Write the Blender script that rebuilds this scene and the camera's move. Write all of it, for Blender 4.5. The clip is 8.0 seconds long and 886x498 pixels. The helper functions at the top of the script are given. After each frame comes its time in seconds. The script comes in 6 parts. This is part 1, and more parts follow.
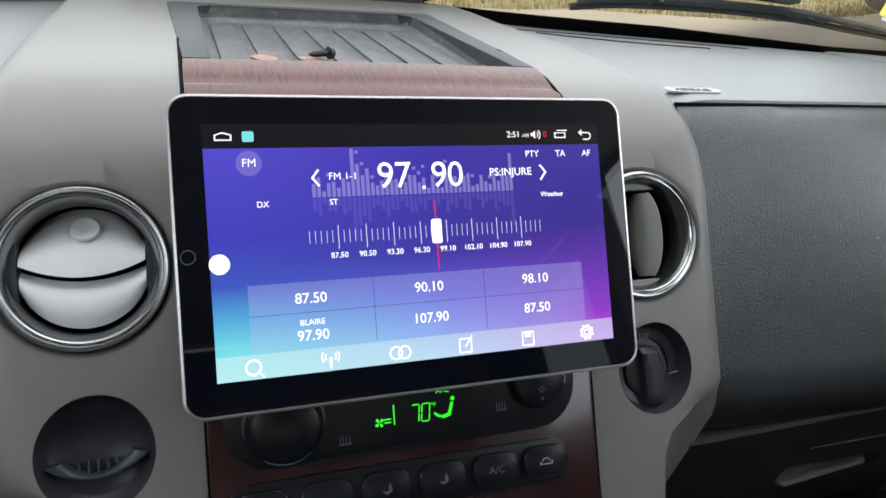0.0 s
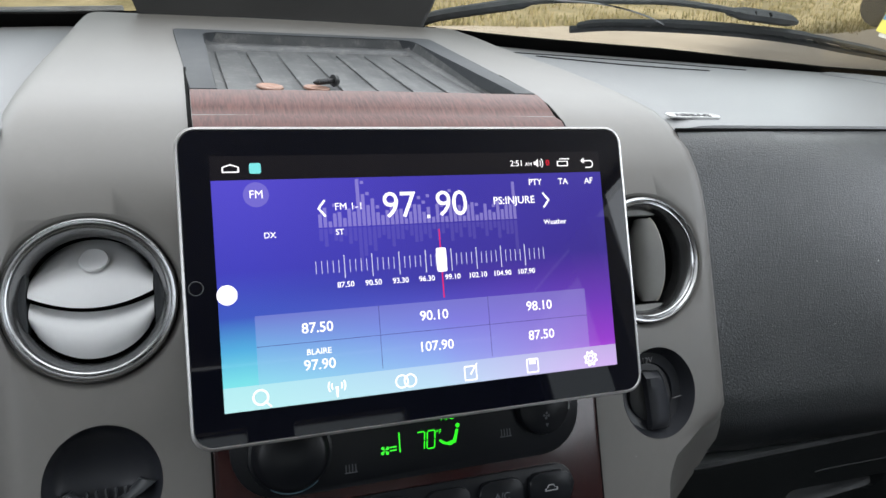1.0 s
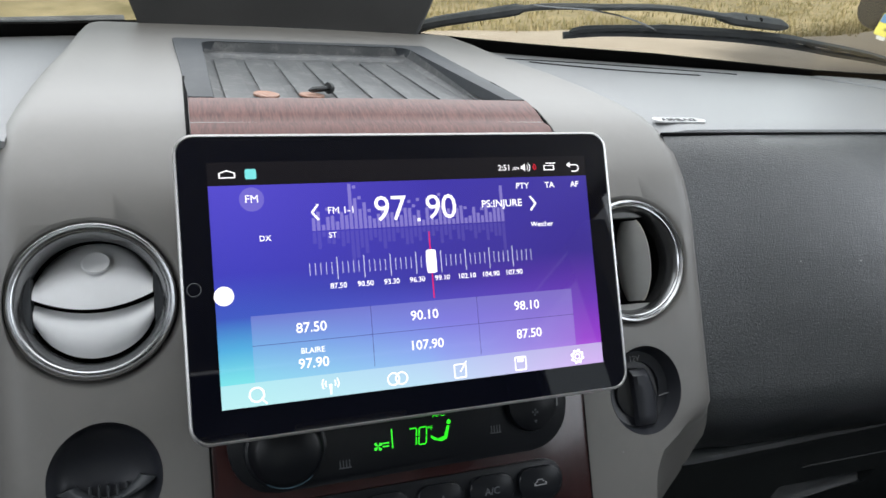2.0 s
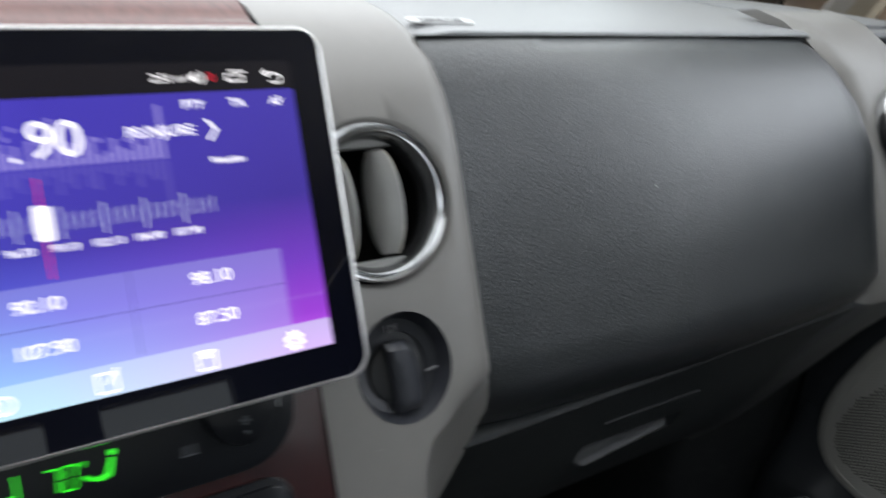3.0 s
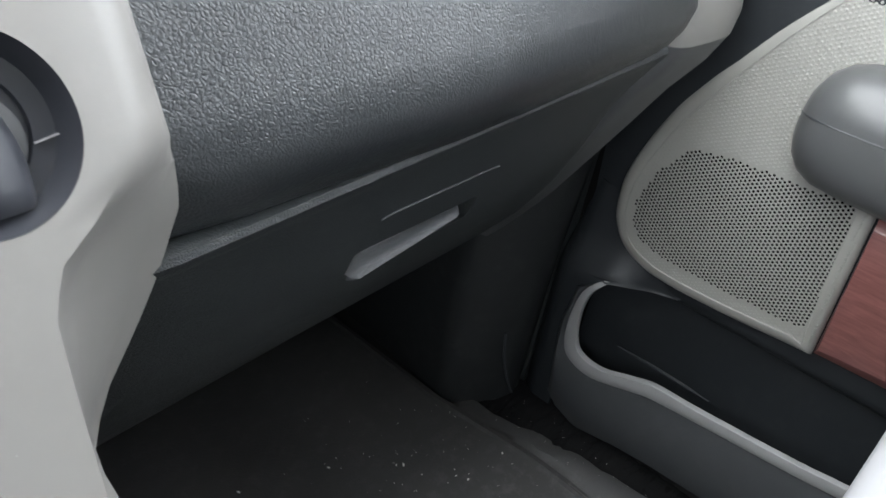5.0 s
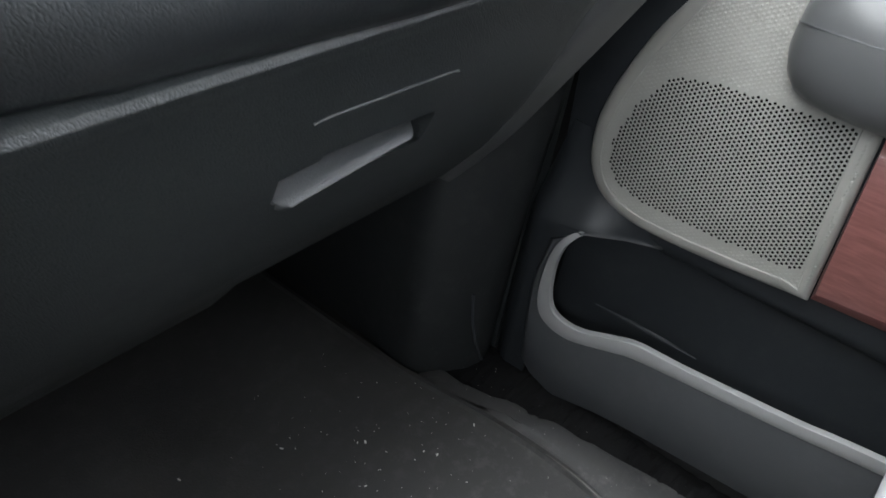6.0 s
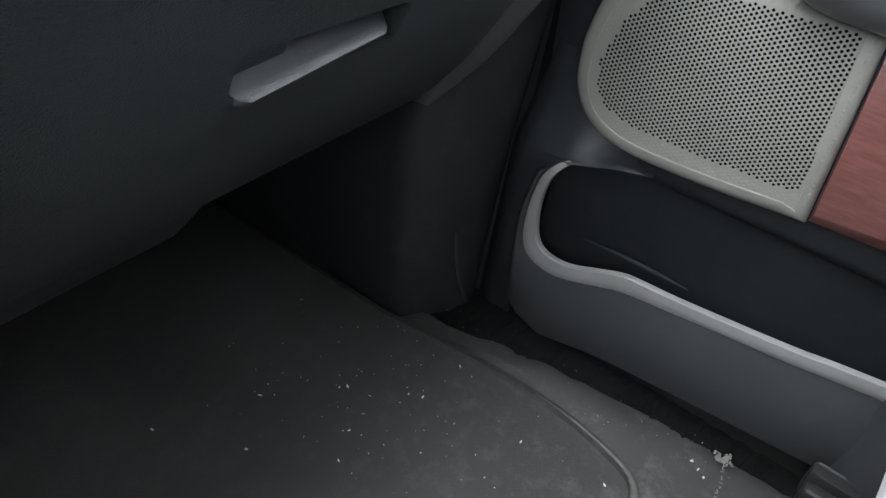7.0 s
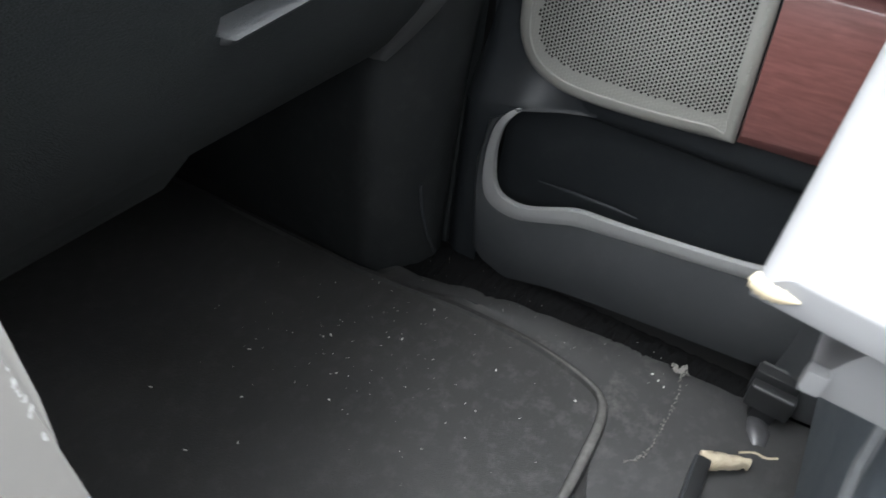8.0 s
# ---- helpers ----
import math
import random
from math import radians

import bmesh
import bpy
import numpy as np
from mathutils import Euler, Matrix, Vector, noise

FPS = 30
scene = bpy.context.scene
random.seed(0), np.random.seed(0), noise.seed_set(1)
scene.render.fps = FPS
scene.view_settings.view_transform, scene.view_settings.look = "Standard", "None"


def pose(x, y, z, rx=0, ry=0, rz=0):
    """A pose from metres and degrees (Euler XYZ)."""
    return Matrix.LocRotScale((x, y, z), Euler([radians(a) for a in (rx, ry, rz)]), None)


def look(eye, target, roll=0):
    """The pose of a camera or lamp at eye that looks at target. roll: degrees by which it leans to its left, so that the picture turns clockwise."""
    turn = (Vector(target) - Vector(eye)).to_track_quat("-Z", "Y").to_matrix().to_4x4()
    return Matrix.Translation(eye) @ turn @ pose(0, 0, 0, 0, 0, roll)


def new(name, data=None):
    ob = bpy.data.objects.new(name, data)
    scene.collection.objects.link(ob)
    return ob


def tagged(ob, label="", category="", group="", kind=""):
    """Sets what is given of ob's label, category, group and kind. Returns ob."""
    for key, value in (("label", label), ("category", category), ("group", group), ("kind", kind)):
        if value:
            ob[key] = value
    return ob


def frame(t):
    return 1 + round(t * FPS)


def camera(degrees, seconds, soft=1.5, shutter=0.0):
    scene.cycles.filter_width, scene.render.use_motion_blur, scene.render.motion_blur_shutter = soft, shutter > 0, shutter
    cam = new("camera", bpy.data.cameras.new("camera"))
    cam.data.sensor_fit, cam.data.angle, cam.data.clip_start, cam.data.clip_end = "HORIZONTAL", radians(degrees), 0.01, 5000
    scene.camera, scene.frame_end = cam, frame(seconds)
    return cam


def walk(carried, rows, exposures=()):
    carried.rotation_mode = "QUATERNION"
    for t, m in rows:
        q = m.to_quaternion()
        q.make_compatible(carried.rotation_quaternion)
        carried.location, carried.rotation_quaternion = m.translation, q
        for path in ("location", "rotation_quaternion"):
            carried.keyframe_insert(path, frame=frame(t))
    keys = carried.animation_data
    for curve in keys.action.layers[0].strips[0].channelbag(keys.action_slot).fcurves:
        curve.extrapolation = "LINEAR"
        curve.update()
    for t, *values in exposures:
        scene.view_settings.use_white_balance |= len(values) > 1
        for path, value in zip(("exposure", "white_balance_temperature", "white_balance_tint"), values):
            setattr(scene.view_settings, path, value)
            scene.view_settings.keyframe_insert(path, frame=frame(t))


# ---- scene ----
cam = camera(63.2, 8.0, shutter=0.4)
PATH = [
    (0, (-0.12, -0.338, 0.766), (0.544, 1.396, 0.023), 4.5),
    (0.5, (-0.12, -0.335, 0.769), (0.551, 1.411, 0.06), 4.2),
    (1, (-0.123, -0.338, 0.774), (0.542, 1.412, 0.07), 4.2),
    (1.2, (-0.124, -0.342, 0.774), (0.513, 1.42, 0.072), 4.1),
    (2.5, (-0.113, -0.354, 0.78), (0.624, 1.372, 0.088), 3.1),
    (3, (-0.006, -0.279, 0.741), (1.016, 1.238, -0.067), 5.0),
    (3.5, (0.041, -0.249, 0.705), (1.251, 1.052, -0.212), 7.1),
    (4, (0.069, -0.233, 0.671), (1.333, 0.929, -0.355), 8.3),
    (4.5, (0.087, -0.221, 0.653), (1.375, 0.842, -0.447), 9.1),
    (4.7, (0.093, -0.216, 0.648), (1.396, 0.799, -0.48), 9.6),
    (5.8, (0.136, -0.188, 0.582), (1.515, 0.678, -0.579), 9.8),
    (6, (0.145, -0.191, 0.568), (1.519, 0.671, -0.603), 10.2),
    (6.5, (0.156, -0.19, 0.534), (1.521, 0.615, -0.685), 10.5),
    (7, (0.156, -0.189, 0.526), (1.52, 0.585, -0.715), 10.3),
    (7.5, (0.148, -0.201, 0.535), (1.528, 0.54, -0.708), 9.6),
    (7.7, (0.116, -0.226, 0.537), (1.556, 0.482, -0.658), 9.9),
    (7.8, (0.114, -0.235, 0.542), (1.529, 0.476, -0.68), 9.0),
    (7.9, (0.101, -0.231, 0.529), (1.517, 0.457, -0.704), 8.5),
    (8, (0.1, -0.22, 0.524), (1.508, 0.455, -0.725), 8.0),
]
walk(cam, [(t, look(eye, target, roll)) for t, eye, target, roll in PATH],
     exposures=[(0.0, -0.05), (1.0, 0.0), (2.5, 0.0), (3.0, 0.2), (3.5, 0.95), (4.0, 1.55), (4.5, 1.85), (6.0, 2.1), (6.5, 1.95), (7.0, 2.2), (7.5, 2.55), (8.0, 2.25)])

# ---- light: an overcast day outside, falling in through the glass ----
world = bpy.data.worlds.new("overcast_sky")
scene.world = world
world.use_nodes = True
wn = world.node_tree.nodes
sky = wn.new("ShaderNodeTexSky")
sky.sky_type = "NISHITA"
sky.sun_disc = False
sky.sun_elevation, sky.sun_rotation = radians(37.5), radians(177)
sky.air_density, sky.dust_density, sky.ozone_density = 1.0, 0.6, 1.0
pale = wn.new("ShaderNodeMixRGB")
pale.inputs[0].default_value = 0.85
pale.inputs[2].default_value = (7.0, 7.1, 7.3, 1)
world.node_tree.links.new(sky.outputs[0], pale.inputs[1])
world.node_tree.links.new(pale.outputs[0], wn["Background"].inputs[0])
wn["Background"].inputs[1].default_value = 0.115

sun = new("sun", bpy.data.lights.new("sun", "SUN"))
sun.data.energy, sun.data.angle, sun.data.color = 5.0, radians(14), (1.0, 0.96, 0.9)
sun.matrix_world = look((0.0, -2.2, 2.6), (0.1, 0.4, 0.6))


def window_light(name, eye, target, w, h, watts, colour):
    lamp = new(name, bpy.data.lights.new(name, "AREA"))
    lamp.data.shape, lamp.data.size, lamp.data.size_y = "RECTANGLE", w, h
    lamp.data.energy, lamp.data.color = watts, colour
    lamp.matrix_world = look(eye, target)
    return lamp


window_light("windshield_light", (0.0, 0.125, 1.005), (0.0, -0.455, 0.19), 1.36, 0.76, 7.4, (0.97, 1.0, 1.04))
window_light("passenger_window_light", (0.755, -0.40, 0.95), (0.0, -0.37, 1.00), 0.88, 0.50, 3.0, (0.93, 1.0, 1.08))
window_light("driver_window_light", (-0.79, -0.55, 1.02), (0.1, -0.30, 0.62), 1.20, 0.28, 2.3, (0.93, 1.0, 1.08))


# ---- materials ----
def node(nt, kind, **values):
    n = nt.nodes.new(kind)
    for key, value in values.items():
        n.inputs[key].default_value = value
    return n


def surf(name, dark, light, patch=14.0, rough=0.5, rough_var=0.1, grain=900.0, bump=0.15, depth=0.0003,
         metal=0.0, coat=0.0, cells=0.0, specular=0.5, dust=0.0, dust_colour=(0.5, 0.48, 0.45), stain=None, coat_rough=0.08, dust_scale=38.0):
    """Two tones in wide patches, a fine grain in relief, wear in the gloss; cells: leather grain per metre."""
    m = bpy.data.materials.new(name)
    m.use_nodes = True
    nt = m.node_tree
    lk = nt.links.new
    p = nt.nodes["Principled BSDF"]
    where = nt.nodes.new("ShaderNodeTexCoord")
    wide = node(nt, "ShaderNodeTexNoise", Scale=patch, Detail=5.0, Roughness=0.6)
    fine = node(nt, "ShaderNodeTexNoise", Scale=grain, Detail=3.0)
    lk(where.outputs["Object"], wide.inputs["Vector"])
    lk(where.outputs["Object"], fine.inputs["Vector"])
    ramp = nt.nodes.new("ShaderNodeValToRGB")
    ramp.color_ramp.elements[0].color, ramp.color_ramp.elements[0].position = (*dark, 1), 0.3
    ramp.color_ramp.elements[1].color, ramp.color_ramp.elements[1].position = (*light, 1), 0.7
    lk(wide.outputs["Fac"], ramp.inputs[0])
    colour = ramp.outputs[0]
    if dust:
        spots = node(nt, "ShaderNodeTexNoise", Scale=dust_scale, Detail=9.0, Roughness=0.75)
        lk(where.outputs["Object"], spots.inputs["Vector"])
        edge = nt.nodes.new("ShaderNodeMapRange")
        edge.inputs[1].default_value, edge.inputs[2].default_value = 0.5, 0.8
        edge.inputs[4].default_value = dust
        lk(spots.outputs["Fac"], edge.inputs[0])
        mix = node(nt, "ShaderNodeMixRGB", Color2=(*dust_colour, 1))
        amount = edge.outputs[0]
        if stain:
            far = nt.nodes.new("ShaderNodeVectorMath")
            far.operation = "DISTANCE"
            far.inputs[1].default_value = stain[:3]
            lk(where.outputs["Object"], far.inputs[0])
            near = nt.nodes.new("ShaderNodeMapRange")
            near.inputs[1].default_value, near.inputs[2].default_value = stain[3], 0.0
            near.inputs[3].default_value, near.inputs[4].default_value = 0.25, 1.0
            lk(far.outputs["Value"], near.inputs[0])
            times = nt.nodes.new("ShaderNodeMath")
            times.operation = "MULTIPLY"
            lk(amount, times.inputs[0])
            lk(near.outputs[0], times.inputs[1])
            amount = times.outputs[0]
        lk(amount, mix.inputs[0])
        lk(colour, mix.inputs[1])
        colour = mix.outputs[0]
    lk(colour, p.inputs["Base Color"])
    gloss = nt.nodes.new("ShaderNodeMapRange")
    gloss.inputs[3].default_value, gloss.inputs[4].default_value = rough - rough_var, rough + rough_var
    lk(wide.outputs["Fac"], gloss.inputs[0])
    lk(gloss.outputs[0], p.inputs["Roughness"])
    p.inputs["Metallic"].default_value = metal
    p.inputs["Coat Weight"].default_value = coat
    p.inputs["Coat Roughness"].default_value = coat_rough
    p.inputs["Specular IOR Level"].default_value = specular
    if bump:
        b = node(nt, "ShaderNodeBump", Strength=bump, Distance=depth)
        if cells:
            v = nt.nodes.new("ShaderNodeTexVoronoi")
            v.feature = "DISTANCE_TO_EDGE"
            v.inputs["Scale"].default_value = cells
            bend = node(nt, "ShaderNodeTexNoise", Scale=cells * 0.6, Detail=2.0)
            lk(where.outputs["Object"], bend.inputs["Vector"])
            shift = node(nt, "ShaderNodeMixRGB", Fac=0.003)
            shift.blend_type = "ADD"
            lk(where.outputs["Object"], shift.inputs[1])
            lk(bend.outputs["Color"], shift.inputs[2])
            lk(shift.outputs[0], v.inputs["Vector"])
            clip = nt.nodes.new("ShaderNodeMapRange")
            clip.inputs[2].default_value = 0.25
            lk(v.outputs["Distance"], clip.inputs[0])
            add = nt.nodes.new("ShaderNodeMath")
            lk(clip.outputs[0], add.inputs[0])
            lk(fine.outputs["Fac"], add.inputs[1])
            lk(add.outputs[0], b.inputs["Height"])
        else:
            lk(fine.outputs["Fac"], b.inputs["Height"])
        lk(b.outputs[0], p.inputs["Normal"])
    return m


def wood_mat(name, dark, light, along=(1, 30, 30), rough=0.22, coat=0.6, specular=0.5):
    """Printed cherry wood under a clear coat: streaks along one axis."""
    m = bpy.data.materials.new(name)
    m.use_nodes = True
    nt = m.node_tree
    lk = nt.links.new
    p = nt.nodes["Principled BSDF"]
    where, fit = nt.nodes.new("ShaderNodeTexCoord"), nt.nodes.new("ShaderNodeMapping")
    fit.inputs["Scale"].default_value = along
    lk(where.outputs["Object"], fit.inputs[0])
    a = node(nt, "ShaderNodeTexNoise", Scale=9.0, Detail=8.0, Roughness=0.65, Distortion=0.6)
    lk(fit.outputs[0], a.inputs["Vector"])
    ramp = nt.nodes.new("ShaderNodeValToRGB")
    ramp.color_ramp.elements[0].color, ramp.color_ramp.elements[0].position = (*dark, 1), 0.32
    ramp.color_ramp.elements[1].color, ramp.color_ramp.elements[1].position = (*light, 1), 0.68
    lk(a.outputs["Fac"], ramp.inputs[0])
    lk(ramp.outputs[0], p.inputs["Base Color"])
    p.inputs["Roughness"].default_value = rough
    p.inputs["Specular IOR Level"].default_value = specular
    p.inputs["Coat Weight"].default_value = coat
    p.inputs["Coat Roughness"].default_value = 0.12
    return m


def glow(name, colour, strength=1.0, gloss=0.1):
    m = bpy.data.materials.new(name)
    m.use_nodes = True
    p = m.node_tree.nodes["Principled BSDF"]
    p.inputs["Base Color"].default_value = (0.004, 0.004, 0.005, 1)
    p.inputs["Roughness"].default_value = gloss
    p.inputs["Emission Color"].default_value = (*colour, 1)
    p.inputs["Emission Strength"].default_value = strength
    return m


def srgb(r, g, b):
    return tuple(((c / 255 + 0.055) / 1.055) ** 2.4 if c > 10 else c / 255 / 12.92 for c in (r, g, b))


def display_mat():
    """The lit picture of the radio page: violet above, cyan and magenta below."""
    m = glow("lit_display", (1, 1, 1), 1.0, 0.03)
    nt = m.node_tree
    lk = nt.links.new
    p = nt.nodes["Principled BSDF"]
    where, axes = nt.nodes.new("ShaderNodeTexCoord"), nt.nodes.new("ShaderNodeSeparateXYZ")
    lk(where.outputs["Object"], axes.inputs[0])
    up, across = nt.nodes.new("ShaderNodeMapRange"), nt.nodes.new("ShaderNodeMapRange")
    up.inputs[1].default_value, up.inputs[2].default_value = -0.0573, 0.0573
    across.inputs[1].default_value, across.inputs[2].default_value = -0.111, 0.111
    lk(axes.outputs[1], up.inputs[0])
    lk(axes.outputs[0], across.inputs[0])

    def ramp(stops):
        r = nt.nodes.new("ShaderNodeValToRGB")
        el = r.color_ramp.elements
        while len(el) < len(stops):
            el.new(0.5)
        for e, (pos, colour) in zip(el, stops):
            e.position, e.color = pos, (*srgb(*colour), 1)
        lk(up.outputs[0], r.inputs[0])
        return r

    left = ramp([(0.0, (150, 238, 238)), (0.12, (126, 228, 236)), (0.26, (86, 176, 226)), (0.4, (66, 92, 196)), (0.6, (68, 66, 190)), (1.0, (86, 76, 206))])
    mid = ramp([(0.0, (156, 206, 244)), (0.14, (128, 160, 240)), (0.3, (98, 96, 218)), (0.5, (66, 58, 165)), (1.0, (66, 56, 172))])
    right = ramp([(0.0, (196, 96, 236)), (0.14, (150, 64, 205)), (0.34, (112, 60, 185)), (0.6, (64, 50, 146)), (1.0, (66, 56, 160))])
    half = [nt.nodes.new("ShaderNodeMapRange") for _ in range(2)]
    half[0].inputs[1].default_value, half[0].inputs[2].default_value = 0.05, 0.55
    half[1].inputs[1].default_value, half[1].inputs[2].default_value = 0.5, 0.95
    a, b = nt.nodes.new("ShaderNodeMixRGB"), nt.nodes.new("ShaderNodeMixRGB")
    for h in half:
        lk(across.outputs[0], h.inputs[0])
    lk(half[0].outputs[0], a.inputs[0])
    lk(left.outputs[0], a.inputs[1])
    lk(mid.outputs[0], a.inputs[2])
    lk(half[1].outputs[0], b.inputs[0])
    lk(a.outputs[0], b.inputs[1])
    lk(right.outputs[0], b.inputs[2])
    lk(b.outputs[0], p.inputs["Emission Color"])
    return m


def veil(name, colour, amount):
    """A pale translucent field drawn over the lit picture."""
    m = bpy.data.materials.new(name)
    m.use_nodes = True
    nt = m.node_tree
    clear, lit, mix = nt.nodes.new("ShaderNodeBsdfTransparent"), nt.nodes.new("ShaderNodeEmission"), nt.nodes.new("ShaderNodeMixShader")
    lit.inputs[0].default_value = (*colour, 1)
    mix.inputs[0].default_value = amount
    nt.links.new(clear.outputs[0], mix.inputs[1])
    nt.links.new(lit.outputs[0], mix.inputs[2])
    nt.links.new(mix.outputs[0], nt.nodes["Material Output"].inputs[0])
    return m


def glass_mat(name, tint=(0.93, 0.96, 0.95), gloss=0.06):
    m = bpy.data.materials.new(name)
    m.use_nodes = True
    nt = m.node_tree
    clear, shine, mix = nt.nodes.new("ShaderNodeBsdfTransparent"), nt.nodes.new("ShaderNodeBsdfGlossy"), nt.nodes.new("ShaderNodeMixShader")
    clear.inputs[0].default_value = (*tint, 1)
    shine.inputs["Roughness"].default_value = 0.02
    mix.inputs[0].default_value = gloss
    nt.links.new(clear.outputs[0], mix.inputs[1])
    nt.links.new(shine.outputs[0], mix.inputs[2])
    nt.links.new(mix.outputs[0], nt.nodes["Material Output"].inputs[0])
    return m


GREY = surf("satin_grey_plastic", (0.174, 0.167, 0.157), (0.198, 0.190, 0.179), 9, 0.40, 0.05, 1500, 0.10, 0.0002, dust=0.05)
LEATHER = surf("grained_black_vinyl", (0.009, 0.0115, 0.0135), (0.013, 0.0155, 0.0178), 6, 0.33, 0.04, 1800, 0.30, 0.0005, cells=500, dust=0.03, specular=0.78, coat=0.35, coat_rough=0.32)
DASHTOP = surf("dark_grey_dash_vinyl", (0.165, 0.168, 0.172), (0.197, 0.200, 0.204), 5, 0.42, 0.05, 1800, 0.2, 0.0004, cells=520, dust=0.06, specular=0.8)
BLACK = surf("matt_black_plastic", (0.014, 0.015, 0.016), (0.021, 0.022, 0.023), 12, 0.5, 0.08, 1400, 0.25, 0.0003)
LOWER = surf("grained_charcoal_plastic", (0.020, 0.0235, 0.0245), (0.027, 0.0305, 0.0315), 8, 0.40, 0.06, 1500, 0.4, 0.0005, cells=600, specular=0.5)
TRAY = surf("dusty_dark_tray_plastic", (0.042, 0.045, 0.047), (0.072, 0.074, 0.075), 30, 0.45, 0.1, 900, 0.2, 0.0003, dust=0.28, dust_scale=80.0)
TRAYRIM = surf("slate_tray_rim_plastic", (0.036, 0.040, 0.045), (0.048, 0.052, 0.057), 12, 0.5, 0.06, 1400, 0.15, 0.0002, dust=0.05, specular=0.3)
FRAME = surf("slate_plastic", (0.032, 0.036, 0.041), (0.042, 0.046, 0.051), 12, 0.40, 0.06, 1400, 0.15, 0.0002, dust=0.05)
CHROME = surf("worn_chrome", (0.44, 0.445, 0.45), (0.54, 0.545, 0.55), 40, 0.18, 0.05, 600, 0.05, 0.0001, metal=1.0)
# Darker copy of the chrome: reflections of the dark cabin put into its colour.
CHROME_DARK = surf("dark_reflecting_chrome", (0.20, 0.203, 0.207), (0.26, 0.263, 0.268), 40, 0.24, 0.05, 600, 0.05, 0.0001, metal=0.9)
SILVER = surf("brushed_silver_frame", (0.60, 0.59, 0.58), (0.68, 0.67, 0.66), 30, 0.32, 0.06, 900, 0.05, 0.0001, metal=0.9)
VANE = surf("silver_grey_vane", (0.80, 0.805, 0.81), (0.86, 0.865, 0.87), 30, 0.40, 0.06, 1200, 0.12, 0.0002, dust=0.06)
# Darker copy of the vane colour, standing in for shade in the open vent.
VANE_SHADED = surf("shaded_grey_vane", (0.27, 0.27, 0.26), (0.33, 0.33, 0.315), 30, 0.36, 0.06, 1200, 0.12, 0.0002, dust=0.05)
VANE_OLD = surf("yellowed_vane_plastic", (0.46, 0.41, 0.29), (0.54, 0.49, 0.36), 30, 0.5, 0.08, 1200, 0.15, 0.0002)
CUPMAT = surf("dark_outlet_plastic", (0.024, 0.026, 0.032), (0.032, 0.034, 0.041), 14, 0.34, 0.06, 1300, 0.15, 0.0002, dust=0.03)
BEIGE_RIM = surf("pale_beige_rim", (0.42, 0.39, 0.32), (0.5, 0.47, 0.4), 40, 0.5, 0.05, 1200, 0.1, 0.0002)
GLASS = surf("black_screen_glass", (0.003, 0.0035, 0.007), (0.004, 0.0045, 0.009), 5, 0.025, 0.01, 900, 0.0, coat=0.0, dust=0.004, specular=0.55)
# Climate wood and PANEL plastic are toned darker for shade under the screen.
WOOD = wood_mat("shaded_cherry_wood", (0.016, 0.0040, 0.0045), (0.042, 0.0105, 0.0105), (30, 2.0, 3))
PANEL = surf("blue_black_control_plastic", (0.006, 0.007, 0.009), (0.009, 0.010, 0.013), 12, 0.32, 0.06, 1400, 0.15, 0.0002, specular=0.4)
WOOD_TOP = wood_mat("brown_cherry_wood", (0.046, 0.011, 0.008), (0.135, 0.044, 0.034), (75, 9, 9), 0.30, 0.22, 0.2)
WOOD_DOOR = wood_mat("red_cherry_wood", (0.150, 0.056, 0.050), (0.245, 0.102, 0.092), (2, 3, 26), 0.36, 0.45)
BEIGE = surf("taupe_speaker_plastic", (0.265, 0.261, 0.240), (0.295, 0.291, 0.268), 12, 0.5, 0.05, 1400, 0.15, 0.0003, dust=0.04)
RIM = surf("mid_grey_rim_plastic", (0.235, 0.236, 0.235), (0.275, 0.276, 0.275), 12, 0.5, 0.05, 1400, 0.1, 0.0002)
DOORBLACK = surf("charcoal_door_plastic", (0.016, 0.0185, 0.021), (0.022, 0.025, 0.028), 9, 0.46, 0.06, 1300, 0.25, 0.0004, dust=0.02, specular=0.35)
POCKET = surf("slate_door_pocket_plastic", (0.038, 0.041, 0.044), (0.048, 0.051, 0.054), 9, 0.48, 0.06, 1300, 0.25, 0.0004, dust=0.03)
# Satin grey darkened for shade on the downward-facing trim; also bracket clip edges.
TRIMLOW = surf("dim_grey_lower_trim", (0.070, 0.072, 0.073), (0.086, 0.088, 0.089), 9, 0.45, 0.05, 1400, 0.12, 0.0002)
RUBBER = surf("dusty_black_rubber", (0.029, 0.029, 0.029), (0.039, 0.039, 0.039), 7, 0.6, 0.05, 700, 0.5, 0.0006, specular=0.2, dust=0.03, dust_colour=(0.16, 0.15, 0.135))
MATRUBBER = surf("scuffed_black_mat_rubber", (0.034, 0.034, 0.034), (0.048, 0.0475, 0.047), 7, 0.46, 0.08, 700, 0.6, 0.0007, dust=0.6, dust_colour=(0.20, 0.196, 0.188), stain=(0.58, -0.15, 0.0, 0.26), dust_scale=55.0)
SILL = surf("greyed_sill_rubber", (0.038, 0.038, 0.039), (0.060, 0.060, 0.060), 9, 0.48, 0.08, 700, 0.4, 0.0006, dust=0.7, dust_colour=(0.24, 0.235, 0.225), stain=(0.615, -0.16, 0.0, 0.13), dust_scale=50.0)
MATRIM = surf("worn_grey_mat_rim", (0.07, 0.068, 0.065), (0.17, 0.164, 0.156), 60, 0.6, 0.08, 600, 0.5, 0.0006, dust=0.6, dust_colour=(0.24, 0.23, 0.215))
